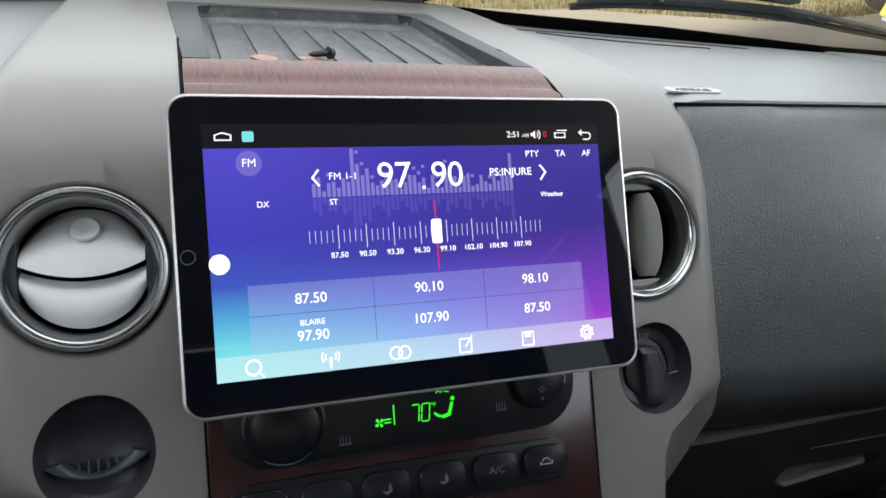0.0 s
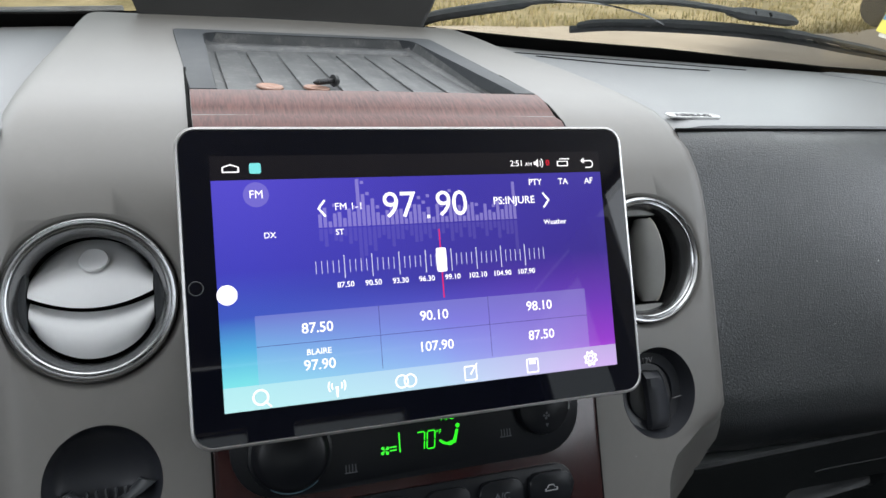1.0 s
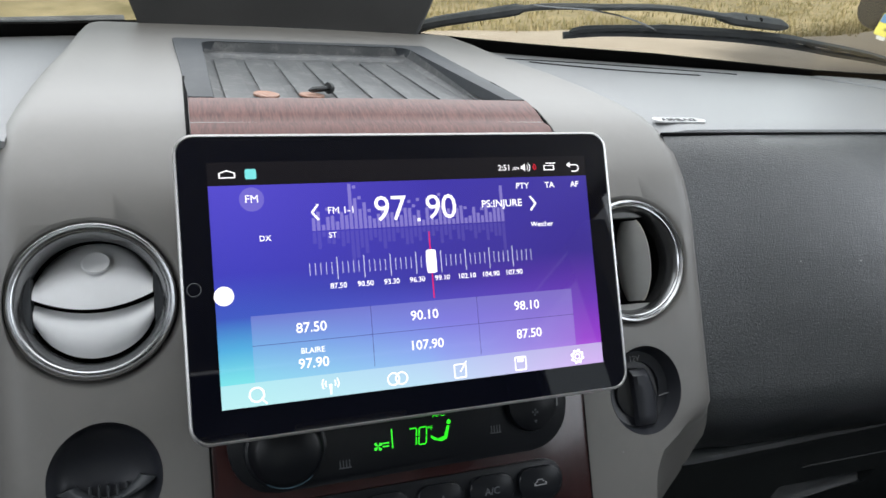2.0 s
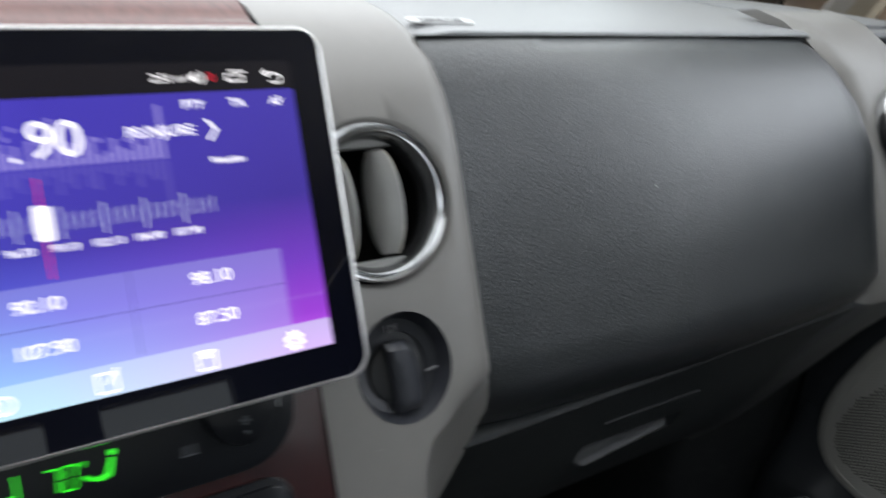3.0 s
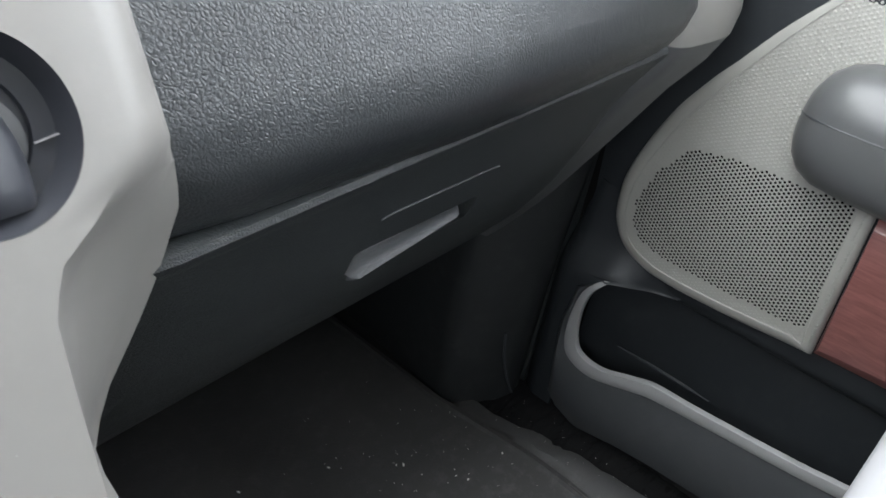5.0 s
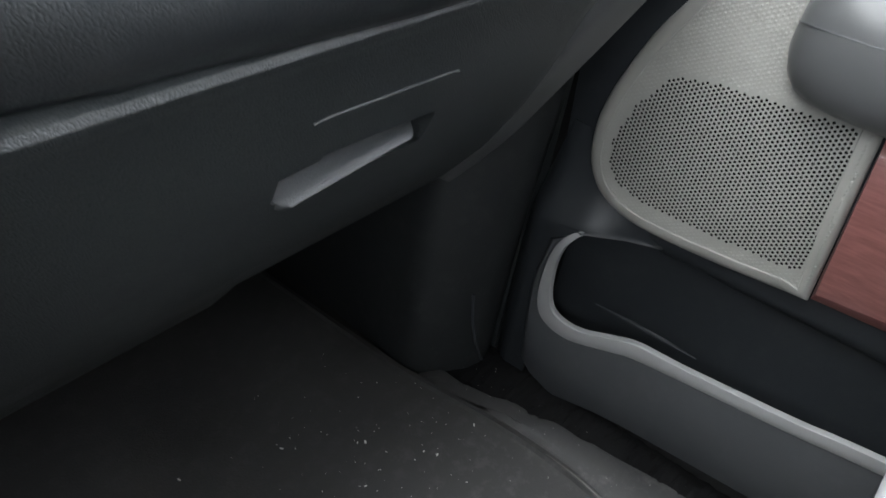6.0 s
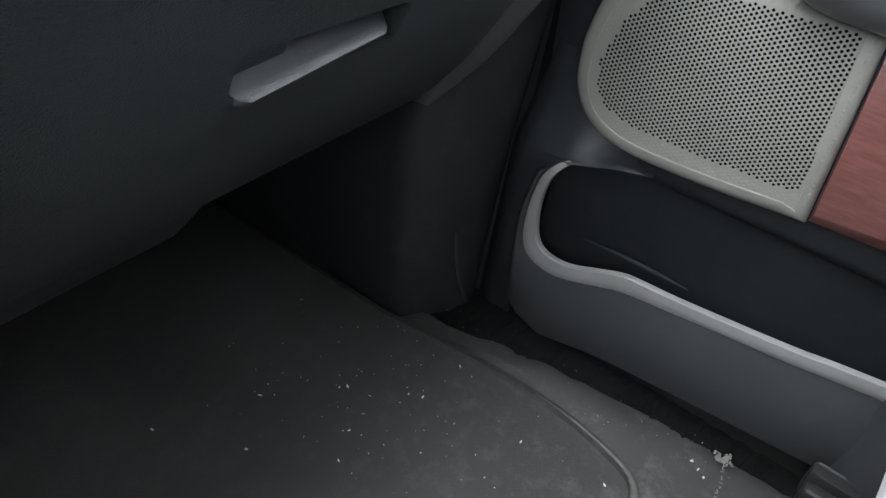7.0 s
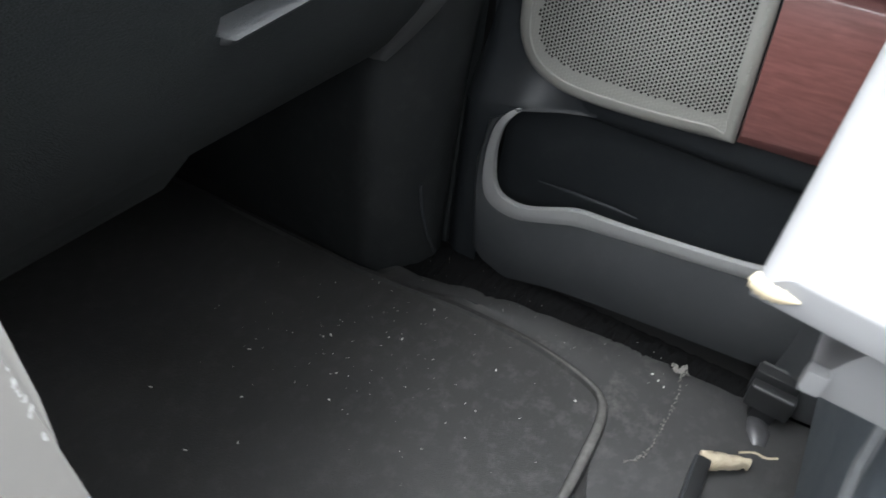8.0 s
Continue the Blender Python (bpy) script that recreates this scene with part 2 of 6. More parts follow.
CARPET = surf("worn_black_carpet", (0.005, 0.005, 0.0055), (0.010, 0.010, 0.0105), 12, 0.9, 0.05, 1100, 0.9, 0.0012, dust=0.06, dust_colour=(0.10, 0.095, 0.09), specular=0.1)
# Near-black colour carries the deep shade ahead of the footwell.
VOID = surf("deep_shade_black", (0.004, 0.004, 0.004), (0.007, 0.007, 0.007), 10, 0.9, 0.03, 300, 0.4, 0.001)
WHITE_TEXT = glow("white_display_ink", (1.0, 0.98, 1.0), 1.35)
PALE_TEXT = glow("soft_display_ink", (0.80, 0.83, 0.98), 0.95)
LILAC = veil("lilac_bars", (0.46, 0.40, 0.85), 0.26)
FAINT = veil("faint_lilac_bars", (0.46, 0.40, 0.85), 0.04)
PANEL_VEIL = veil("preset_field", (0.50, 0.52, 0.95), 0.13)
BAR_VEIL = veil("tool_bar_field", (0.80, 0.93, 0.98), 0.24)
LINE_VEIL = veil("field_lines", (0.06, 0.05, 0.25), 0.5)
PINK = glow("red_dial_line", srgb(235, 40, 110), 1.0)
TEAL = glow("teal_icon", srgb(130, 235, 235), 1.0)
RED_TEXT = glow("red_digit", srgb(230, 40, 60), 1.0)
GREEN = glow("green_display", (0.03, 0.75, 0.02), 1.3)
STATUS = glow("status_bar_black", (0.008, 0.007, 0.009), 1.0, 0.09)
GREY_INK = surf("printed_grey_marks", (0.30, 0.30, 0.31), (0.36, 0.36, 0.37), 30, 0.6, 0.05, 900, 0.0)
DIM_INK = surf("dim_button_marks", (0.10, 0.105, 0.12), (0.14, 0.145, 0.16), 30, 0.6, 0.05, 900, 0.0)
COPPER = surf("copper_coin", (0.27, 0.15, 0.105), (0.38, 0.22, 0.16), 200, 0.4, 0.1, 2500, 0.5, 0.0002, metal=0.7)
BADGE = surf("silver_badge", (0.55, 0.55, 0.55), (0.62, 0.62, 0.62), 30, 0.5, 0.05, 900, 0.0, metal=0.3)
CARD = surf("white_cardboard", (0.205, 0.205, 0.21), (0.235, 0.234, 0.24), 6, 0.6, 0.05, 700, 0.1, 0.0002)
TAPE = surf("yellowed_torn_card", (0.62, 0.52, 0.34), (0.75, 0.67, 0.5), 60, 0.7, 0.05, 500, 0.5, 0.0006)
FOAM = surf("torn_cream_foam", (0.45, 0.38, 0.26), (0.62, 0.55, 0.42), 70, 0.9, 0.04, 400, 1.0, 0.0015)
CLOTH = surf("dark_blue_grey_seat_cloth", (0.042, 0.051, 0.060), (0.068, 0.079, 0.090), 20, 0.85, 0.05, 1600, 0.8, 0.0008)
STEEL = surf("dull_dark_steel", (0.10, 0.10, 0.105), (0.16, 0.16, 0.165), 40, 0.4, 0.1, 700, 0.3, 0.0003, metal=0.6)
DEBRIS = surf("pale_crumbs", (0.72, 0.71, 0.67), (0.85, 0.84, 0.80), 90, 0.8, 0.05, 500, 0.2, 0.0004)
HEADLINER = surf("grey_headliner_cloth", (0.20, 0.198, 0.19), (0.24, 0.237, 0.23), 8, 0.9, 0.04, 900, 0.4, 0.0006)
WIPER = surf("weathered_black_wiper", (0.035, 0.04, 0.043), (0.065, 0.07, 0.075), 40, 0.55, 0.08, 900, 0.2, 0.0003)
PAINT = surf("silver_beige_paint", (0.30, 0.275, 0.24), (0.33, 0.305, 0.27), 3, 0.25, 0.04, 900, 0.02, 0.0001, metal=0.4, coat=0.6)
WHITE_PAINT = surf("dull_white_car_paint", (0.6, 0.6, 0.6), (0.68, 0.68, 0.67), 3, 0.3, 0.05, 900, 0.02, 0.0001, coat=0.4)
TYRE = surf("tyre_rubber", (0.018, 0.018, 0.019), (0.03, 0.03, 0.03), 10, 0.8, 0.05, 300, 0.5, 0.001)
BUMPER = surf("dark_grey_bumper", (0.05, 0.045, 0.04), (0.08, 0.075, 0.068), 8, 0.5, 0.05, 600, 0.2, 0.0004)
OLIVE_INK = surf("olive_plate_marks", (0.30, 0.28, 0.06), (0.36, 0.33, 0.09), 30, 0.6, 0.05, 900, 0.0)
YELLOW = surf("yellow_plate", (0.75, 0.68, 0.10), (0.82, 0.75, 0.16), 10, 0.45, 0.05, 400, 0.0)
BLUE = surf("blue_plate_band", (0.10, 0.25, 0.50), (0.14, 0.31, 0.58), 10, 0.45, 0.05, 400, 0.0)
GRASS = surf("dry_tan_grass", (0.20, 0.16, 0.07), (0.52, 0.41, 0.23), 1.1, 0.95, 0.03, 40, 0.6, 0.01, dust=0.5, dust_colour=(0.16, 0.15, 0.06), dust_scale=1.6)
CONCRETE = surf("sandy_concrete", (0.47, 0.385, 0.30), (0.58, 0.48, 0.38), 2.2, 0.9, 0.04, 60, 0.5, 0.004, dust=0.2, dust_colour=(0.34, 0.3, 0.24))
WINDOW = glass_mat("clear_glass")
# Near-black for the shade in gaps, holes and hollows; also joints and glass band.
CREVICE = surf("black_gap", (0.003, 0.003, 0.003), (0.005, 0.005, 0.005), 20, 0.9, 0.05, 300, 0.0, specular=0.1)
DISPLAY = display_mat()


# ---- builders ----
def finish(name, bm, material, smooth=40):
    bmesh.ops.recalc_face_normals(bm, faces=bm.faces)
    me = bpy.data.meshes.new(name)
    bm.to_mesh(me)
    bm.free()
    me.materials.append(material)
    if smooth:
        me.shade_smooth()
        me.set_sharp_from_angle(angle=radians(smooth))
    return me


def thing(name, at, label, category, group="", kind=""):
    ob = new(name)
    ob.matrix_world = at if isinstance(at, Matrix) else Matrix.Translation(at)
    return tagged(ob, label, category, group, kind)


def part(name, bm, material, parent, label="", smooth=40, local=False):
    """One mesh under a thing or a part. Its points are in the world, or in its parent's axes where local is set."""
    ob = new(name, finish(name, bm, material, smooth))
    ob.parent = parent
    if not local:
        m = Matrix.Identity(4)
        up = parent
        while up:
            m = up.matrix_basis @ m
            if up.parent:
                m = up.matrix_parent_inverse @ m
            up = up.parent
        ob.matrix_parent_inverse = m.inverted()
    return tagged(ob, label)


def solo(name, bm, material, label, category, group="", kind="", smooth=40):
    return tagged(new(name, finish(name, bm, material, smooth)), label, category, group, kind)


def box(x0, x1, y0, y1, z0, z1, bevel=0.0, seg=2, m=None, bm=None):
    bm = bm or bmesh.new()
    made = bmesh.ops.create_cube(bm, size=1.0, matrix=Matrix.Translation(((x0 + x1) / 2, (y0 + y1) / 2, (z0 + z1) / 2)) @ Matrix.Diagonal((x1 - x0, y1 - y0, z1 - z0, 1)))
    vs = made["verts"]
    if bevel:
        es = list({e for v in vs for e in v.link_edges})
        r = bmesh.ops.bevel(bm, geom=es, offset=bevel, segments=seg, profile=0.6, affect="EDGES")
        vs = list({v for f in r["faces"] for v in f.verts} | {v for v in vs if v.is_valid})
    if m is not None:
        bmesh.ops.transform(bm, matrix=m, verts=vs)
    return bm


def loft(rings, caps=True, closed=True, bm=None):
    """Skin between rings of points, each ring the same count."""
    bm = bm or bmesh.new()
    rows = [[bm.verts.new(p) for p in ring] for ring in rings]
    n = len(rows[0])
    for a, b in zip(rows, rows[1:]):
        for i in range(n if closed else n - 1):
            bm.faces.new((a[i], a[(i + 1) % n], b[(i + 1) % n], b[i]))
    if caps and closed:
        bm.faces.new(rows[0])
        bm.faces.new(rows[-1][::-1])
    return bm


def slab(rows, push, bm=None):
    """A grid of points given thickness by the vector push (or a function of the point)."""
    bm = bm or bmesh.new()
    f = push if callable(push) else (lambda p: Vector(push))
    top = [[bm.verts.new(p) for p in r] for r in rows]
    low = [[bm.verts.new(Vector(p) + f(Vector(p))) for p in r] for r in rows]
    h, w = len(rows), len(rows[0])
    for i in range(h - 1):
        for j in range(w - 1):
            bm.faces.new((top[i][j], top[i][j + 1], top[i + 1][j + 1], top[i + 1][j]))
            bm.faces.new((low[i][j], low[i + 1][j], low[i + 1][j + 1], low[i][j + 1]))
    for i in range(h - 1):
        bm.faces.new((top[i][0], top[i + 1][0], low[i + 1][0], low[i][0]))
        bm.faces.new((top[i][-1], low[i][-1], low[i + 1][-1], top[i + 1][-1]))
    for j in range(w - 1):
        bm.faces.new((top[0][j], low[0][j], low[0][j + 1], top[0][j + 1]))
        bm.faces.new((top[-1][j], top[-1][j + 1], low[-1][j + 1], low[-1][j]))
    return bm


def lathe(profile, n=48, m=None, sx=1.0, sy=1.0, closed=False, bm=None, start=0.0, turn=2 * math.pi):
    """(radius, height) pairs turned round z; a profile that is closed makes a ring."""
    full = abs(turn - 2 * math.pi) < 1e-6
    count = n if full else n + 1
    rings = []
    for i in range(count):
        a = start + turn * i / n
        rings.append([Vector((r * math.cos(a) * sx, r * math.sin(a) * sy, z)) for r, z in profile])
    bm = bm or bmesh.new()
    rows = [[bm.verts.new(m @ p if m else p) for p in r] for r in rings]
    k = len(profile)
    for i in range(count if full else count - 1):
        a, b = rows[i], rows[(i + 1) % count]
        for j in range(k if closed else k - 1):
            bm.faces.new((a[j], b[j], b[(j + 1) % k], a[(j + 1) % k]))
    bmesh.ops.remove_doubles(bm, verts=bm.verts, dist=1e-6)
    return bm


def prism(outline, z0, z1, m=None, bevel=0.0, bm=None, seg=2):
    """A flat outline (x, y) with thickness from z0 to z1."""
    bm = bm or bmesh.new()
    low = [bm.verts.new((x, y, z0)) for x, y in outline]
    top = [bm.verts.new((x, y, z1)) for x, y in outline]
    n = len(outline)
    cap = bm.faces.new(top)
    bm.faces.new(low[::-1])
    for i in range(n):
        bm.faces.new((low[i], low[(i + 1) % n], top[(i + 1) % n], top[i]))
    vs = low + top
    if bevel:
        r = bmesh.ops.bevel(bm, geom=list(cap.edges), offset=bevel, segments=seg, profile=0.6, affect="EDGES")
        vs = [v for v in bm.verts]
    if m is not None:
        bmesh.ops.transform(bm, matrix=m, verts=vs)
    return bm


def rounded(w, h, r, n=6, cx=0.0, cy=0.0):
    out = []
    for sx, sy, a0 in ((1, -1, -90), (1, 1, 0), (-1, 1, 90), (-1, -1, 180)):
        for i in range(n + 1):
            a = radians(a0 + 90 * i / n)
            out.append((cx + sx * (w / 2 - r) + r * math.cos(a), cy + sy * (h / 2 - r) + r * math.sin(a)))
    return out


def smooth_curve(points, n=8):
    """Catmull-Rom through the points."""
    p = [Vector(q) for q in points]
    p = [2 * p[0] - p[1]] + p + [2 * p[-1] - p[-2]]
    out = []
    for i in range(1, len(p) - 2):
        for k in range(n):
            t = k / n
            out.append(0.5 * (2 * p[i] + (p[i + 1] - p[i - 1]) * t + (2 * p[i - 1] - 5 * p[i] + 4 * p[i + 1] - p[i + 2]) * t * t
                              + (3 * p[i] - p[i - 1] - 3 * p[i + 1] + p[i + 2]) * t ** 3))
    out.append(p[-2])
    return out


def tube(points, radius, n=8, flat=1.0, up=(0, 0, 1), bm=None):
    """A rod along points; radius: one number, or one for each point; flat: height against width."""
    p = [Vector(q) for q in points]
    rs = radius if isinstance(radius, (list, tuple)) else [radius] * len(p)
    rings = []
    for i, q in enumerate(p):
        d = (p[min(i + 1, len(p) - 1)] - p[max(i - 1, 0)]).normalized()
        side = d.cross(Vector(up)).normalized()
        over = side.cross(d).normalized()
        rings.append([q + rs[i] * (math.cos(2 * math.pi * k / n) * side + flat * math.sin(2 * math.pi * k / n) * over) for k in range(n)])
    return loft(rings, bm=bm)


def carve(ob, cutters):
    """Cuts closed shapes out of a mesh object for good."""
    made = []
    for bm in cutters:
        bmesh.ops.recalc_face_normals(bm, faces=bm.faces)
        me = bpy.data.meshes.new("cutter")
        bm.to_mesh(me)
        bm.free()
        c = new("cutter", me)
        mod = ob.modifiers.new("cut", "BOOLEAN")
        mod.operation, mod.solver, mod.object = "DIFFERENCE", "EXACT", c
        made.append(c)
    back = ob.matrix_parent_inverse.copy(), ob.parent
    ob.parent = None
    deps = bpy.context.evaluated_depsgraph_get()
    deps.update()
    me = bpy.data.meshes.new_from_object(ob.evaluated_get(deps))
    old = ob.data
    me.name = old.name
    ob.modifiers.clear()
    ob.data = me
    ob.parent = back[1]
    ob.matrix_parent_inverse = back[0]
    for c in made:
        bpy.data.objects.remove(c)
    me.shade_smooth()
    me.set_sharp_from_angle(angle=radians(35))
    return ob


def letters(text, size, m, depth=0.0002, spread=1.0, align="CENTER", bold=0.0):
    """Built-in font as a mesh in a bmesh, centred, laid by m."""
    cu = bpy.data.curves.new("letters", "FONT")
    cu.body, cu.size, cu.extrude, cu.space_character = text, size, depth, spread
    cu.align_x, cu.align_y, cu.offset = align, "CENTER", bold * size
    cu.resolution_u = 3
    ob = new("letters", cu)
    deps = bpy.context.evaluated_depsgraph_get()
    me = bpy.data.meshes.new_from_object(ob.evaluated_get(deps))
    bm = bmesh.new()
    bm.from_mesh(me)
    bpy.data.objects.remove(ob)
    bpy.data.curves.remove(cu)
    bpy.data.meshes.remove(me)
    bmesh.ops.transform(bm, matrix=m, verts=bm.verts)
    return bm


def lerp(table, v):
    """Straight lines through (v, value) pairs in rising order."""
    if v <= table[0][0]:
        return table[0][1]
    for (a, x), (b, y) in zip(table, table[1:]):
        if v <= b:
            return x + (y - x) * (v - a) / (b - a)
    return table[-1][1]


# ---- centre stack: the grey pod with the screen ----
S = pose(0, 0.0332, 0.62, 65, 0, 0)          # face of the pod: x right, y up the face, z out of it
TAN = math.tan(radians(25))
PROFILE = [(0.001 + (z - 0.551) * TAN, z) for z in (0.24, 0.30, 0.34, 0.363, 0.385, 0.41, 0.42, 0.43, 0.44, 0.45, 0.46, 0.47, 0.48, 0.487, 0.494, 0.502, 0.51, 0.518, 0.526, 0.55, 0.58, 0.61, 0.635)]
PROFILE += [(0.0465, 0.648), (0.0560, 0.6625), (0.0700, 0.6762), (0.0895, 0.6875), (0.1135, 0.6945), (0.15, 0.6985), (0.2, 0.7020), (0.26, 0.7048),
            (0.33, 0.7065), (0.40, 0.709), (0.47, 0.7125), (0.54, 0.7145), (0.575, 0.7125), (0.60, 0.706)]
HALF_FACE = [(0.42, 0.157), (0.46, 0.1605), (0.482, 0.163), (0.494, 0.170), (0.506, 0.189), (0.520, 0.202)]
HALF_SIDE = [(0.34, 0.156), (0.363, 0.164), (0.385, 0.172), (0.407, 0.1715), (0.42, 0.172), (0.436, 0.180), (0.447, 0.191), (0.458, 0.2015), (0.475, 0.2125), (0.494, 0.2195)]
DROP = [(0.34, 0.004), (0.363, 0.014), (0.385, 0.032), (0.407, 0.050), (0.42, 0.050), (0.44, 0.047), (0.458, 0.044), (0.472, 0.037), (0.485, 0.029), (0.494, 0.022), (0.504, 0.016), (0.512, 0.014)]


def profile_frame(i):
    y, z = PROFILE[i]
    a, b = PROFILE[max(i - 1, 0)], PROFILE[min(i + 1, len(PROFILE) - 1)]
    d = Vector((0, b[0] - a[0], b[1] - a[1])).normalized()
    return Vector((0, y, z)), Vector((0, -d.z, d.y))


def crown(y, x):
    """The pod's top swells a little towards its middle."""
    k = min(max((y - 0.05) / 0.10, 0), 1)
    return 0.0015 * k * k * (3 - 2 * k) * (1 - (x / 0.213) ** 2)


def pod_point(i, x, lift=0.0):
    p, n = profile_frame(i)
    return Vector((x, p.y, p.z)) + n * (crown(p.y, x) + lift)


def build_pod(parent):
    rings = []
    for i, (y, z) in enumerate(PROFILE):
        on_face = i <= 22
        A = lerp(HALF_FACE, z) if on_face else 0.202 - 0.002 * min(1, (i - 22) / 4)
        B = lerp(HALF_SIDE, z) if on_face else 0.2195 - 0.0025 * min(1, (i - 22) / 4)
        D = lerp(DROP, z) if on_face else 0.015
        p, n = profile_frame(i)
        side = []
        for k in range(7):
            a = radians(90 * k / 6)
            soft = min(1.0, max(0, (0.515 - z) / 0.014)) if on_face else 0.0
            rx, rd = math.sin(a), 1 - math.cos(a)
            lx = k / 6
            side.append((A + (B - A) * (rx * (1 - soft) + lx ** 1.4 * soft), D * (rd * (1 - soft) + (1 - (1 - lx) ** 1.5) * soft)))
        half = [(A * k / 14, 0.0) for k in range(14)] + side + [(B, max(D + 0.02, 0.045))]
        right = [(x, d) for x, d in half]
        left = [(-x, d) for x, d in half[::-1] if x > 1e-9]
        rings.append([Vector((x - 0.001, p.y, p.z)) + n * ((crown(p.y, x) if d == 0 else 0) - d) for x, d in left + right])
    return part("bezel", loft(rings), GREY, parent, "satin grey plastic shell, lightly scuffed", 22)


stack = thing("centre_stack", (0, 0.05, 0.24), "grey plastic dashboard centre stack with cherry wood trim and round vents", "dashboard")
bezel = build_pod(stack)
VENTS = ((-0.171, -0.0105), (0.1585, -0.0105))
R_VENT = 0.0416
POD_L, POD_R = (-0.1695, -0.103), (0.160, -0.0975)
TRAY_M = pose(0, 0.262, 0.7038, 2.6, 0, 0)
cuts = [lathe([(0, -0.05), (R_VENT, -0.05), (R_VENT, -0.006), (R_VENT + 0.0005, -0.0035), (R_VENT + 0.0015, -0.0015), (R_VENT + 0.003, -0.0003), (R_VENT + 0.006, 0.0008), (R_VENT + 0.006, 0.02), (0, 0.02)], 72, S @ Matrix.Translation((x, y, 0))) for x, y in VENTS]
cuts += [lathe([(0, -0.03), (0.0245, -0.03), (0.0268, -0.008), (0.0285, 0.001), (0.031, 0.006), (0.031, 0.02), (0, 0.02)], 56,
               S @ Matrix.Translation((x, y, 0)), 0.98, 1.04) for x, y in (POD_L, POD_R)]
cuts += [prism(rounded(0.206, 0.270, 0.010, 5, 0, -0.006), -0.024, 0.05, TRAY_M)]
carve(bezel, cuts)


def ring_plate(outer, inner, z0, z1, m):
    bm = bmesh.new()
    rows = [[bm.verts.new(m @ Vector((x, y, z))) for x, y in loop] for loop, z in ((outer, z0), (outer, z1), (inner, z1), (inner, z0))]
    n = len(outer)
    for a, b in zip(rows, rows[1:] + rows[:1]):
        for i in range(n):
            bm.faces.new((a[i], a[(i + 1) % n], b[(i + 1) % n], b[i]))
    return bm


def build_tray(parent):
    """Open storage bin sunk in the pod's top: flat frame, sloped walls, ribbed floor, lid standing open behind it."""
    rim = [(-0.117, -0.131), (-0.1255, 0.134), (-0.1225, 0.140), (0.1225, 0.140), (0.1255, 0.134), (0.117, -0.131), (0.101, -0.131), (0.101, 0.108), (0.097, 0.118), (0.088, 0.123),
           (-0.088, 0.123), (-0.097, 0.118), (-0.101, 0.108), (-0.101, -0.131)]
    inner = rounded(0.202, 0.264, 0.012, 4, 0, -0.009)
    tray = part("storage_tray", prism(rim[::-1], -0.006, 0.0030, TRAY_M, 0.0006), TRAYRIM, parent, "open slate plastic storage tray with a dusty ribbed floor")
    step = rounded(0.192, 0.254, 0.012, 4, 0, -0.012)
    bm = bmesh.new()
    loops = [(inner, 0.0027), (rounded(0.199, 0.261, 0.012, 4, 0, -0.009), -0.006), (step, -0.0075), (rounded(0.186, 0.25, 0.011, 4, 0, -0.013), -0.0105)]
    rows = [[bm.verts.new(TRAY_M @ Vector((x, y, z if y > -0.125 else min(z, -0.0098)))) for x, y in loop] for loop, z in loops]
    for a, b in zip(rows, rows[1:]):
        for i in range(len(a)):
            bm.faces.new((a[i], a[(i + 1) % len(a)], b[(i + 1) % len(a)], b[i]))
    bm.faces.new(rows[-1])
    part("tray_basin", bm, TRAY, tray)
    for k in range(7):
        x = -0.0815 + k * 0.0272
        part("rib", prism(rounded(0.0195, 0.222, 0.003, 3, x, -0.018), -0.0108, -0.0088, TRAY_M, 0.0006), TRAY, tray)
    rows = []
    for u in (-1, -0.97, -0.6, 0, 0.6, 0.97, 1):
        col = []
        for v in (0, 0.03, 0.35, 0.7, 1.0):
            z = 0.7165 + 0.050 * v + (0.0035 if abs(u) < 0.99 and v > 0 else 0) * (1 - abs(u)) - 0.003 * u * u
            col.append(Vector((u * (0.160 + 0.016 * v), 0.545 - 0.012 * v - 0.02 * u * u * 0.3, z)))
        rows.append(col)
    lid = part("tray_lid", slab(rows, (0, 0.016, 0.006)), BLACK, parent, "black storage tray lid standing open")
    part("lid_edge", tube([(0.1605, 0.541, 0.715), (0.1765, 0.530, 0.764)], 0.003, 6), FRAME, lid)
    for x in (-0.09, 0.09):
        part("hinge", box(x - 0.015, x + 0.015, 0.545, 0.565, 0.705, 0.728, 0.003), BLACK, lid)


build_tray(stack)


def build_wood_top(parent):
    rows = []
    for i in (22, 23, 24, 25, 26):
        rows.append([pod_point(i, -0.117 + 0.234 * k / 16, 0.0022) for k in range(17)])
    front = rows[-1]
    for y, z in ((0.0985, 0.6912), (0.1050, 0.6945), (0.1110, 0.6968), (0.1190, 0.6992), (0.1280, 0.7012)):
        rows.append([Vector((q.x, y, z - 0.00008 * abs(k - 8))) for k, q in enumerate(front)])
    bm = slab(rows, (0, 0.003, -0.009))
    part("wood_trim", bm, WOOD_TOP, parent, "glossy brown cherry wood strip")
    for x in (-0.1185, 0.1185):
        part("seam", tube([pod_point(i, x, 0.0003) for i in range(22, 30)], 0.0011, 6), CREVICE, parent)


build_wood_top(stack)


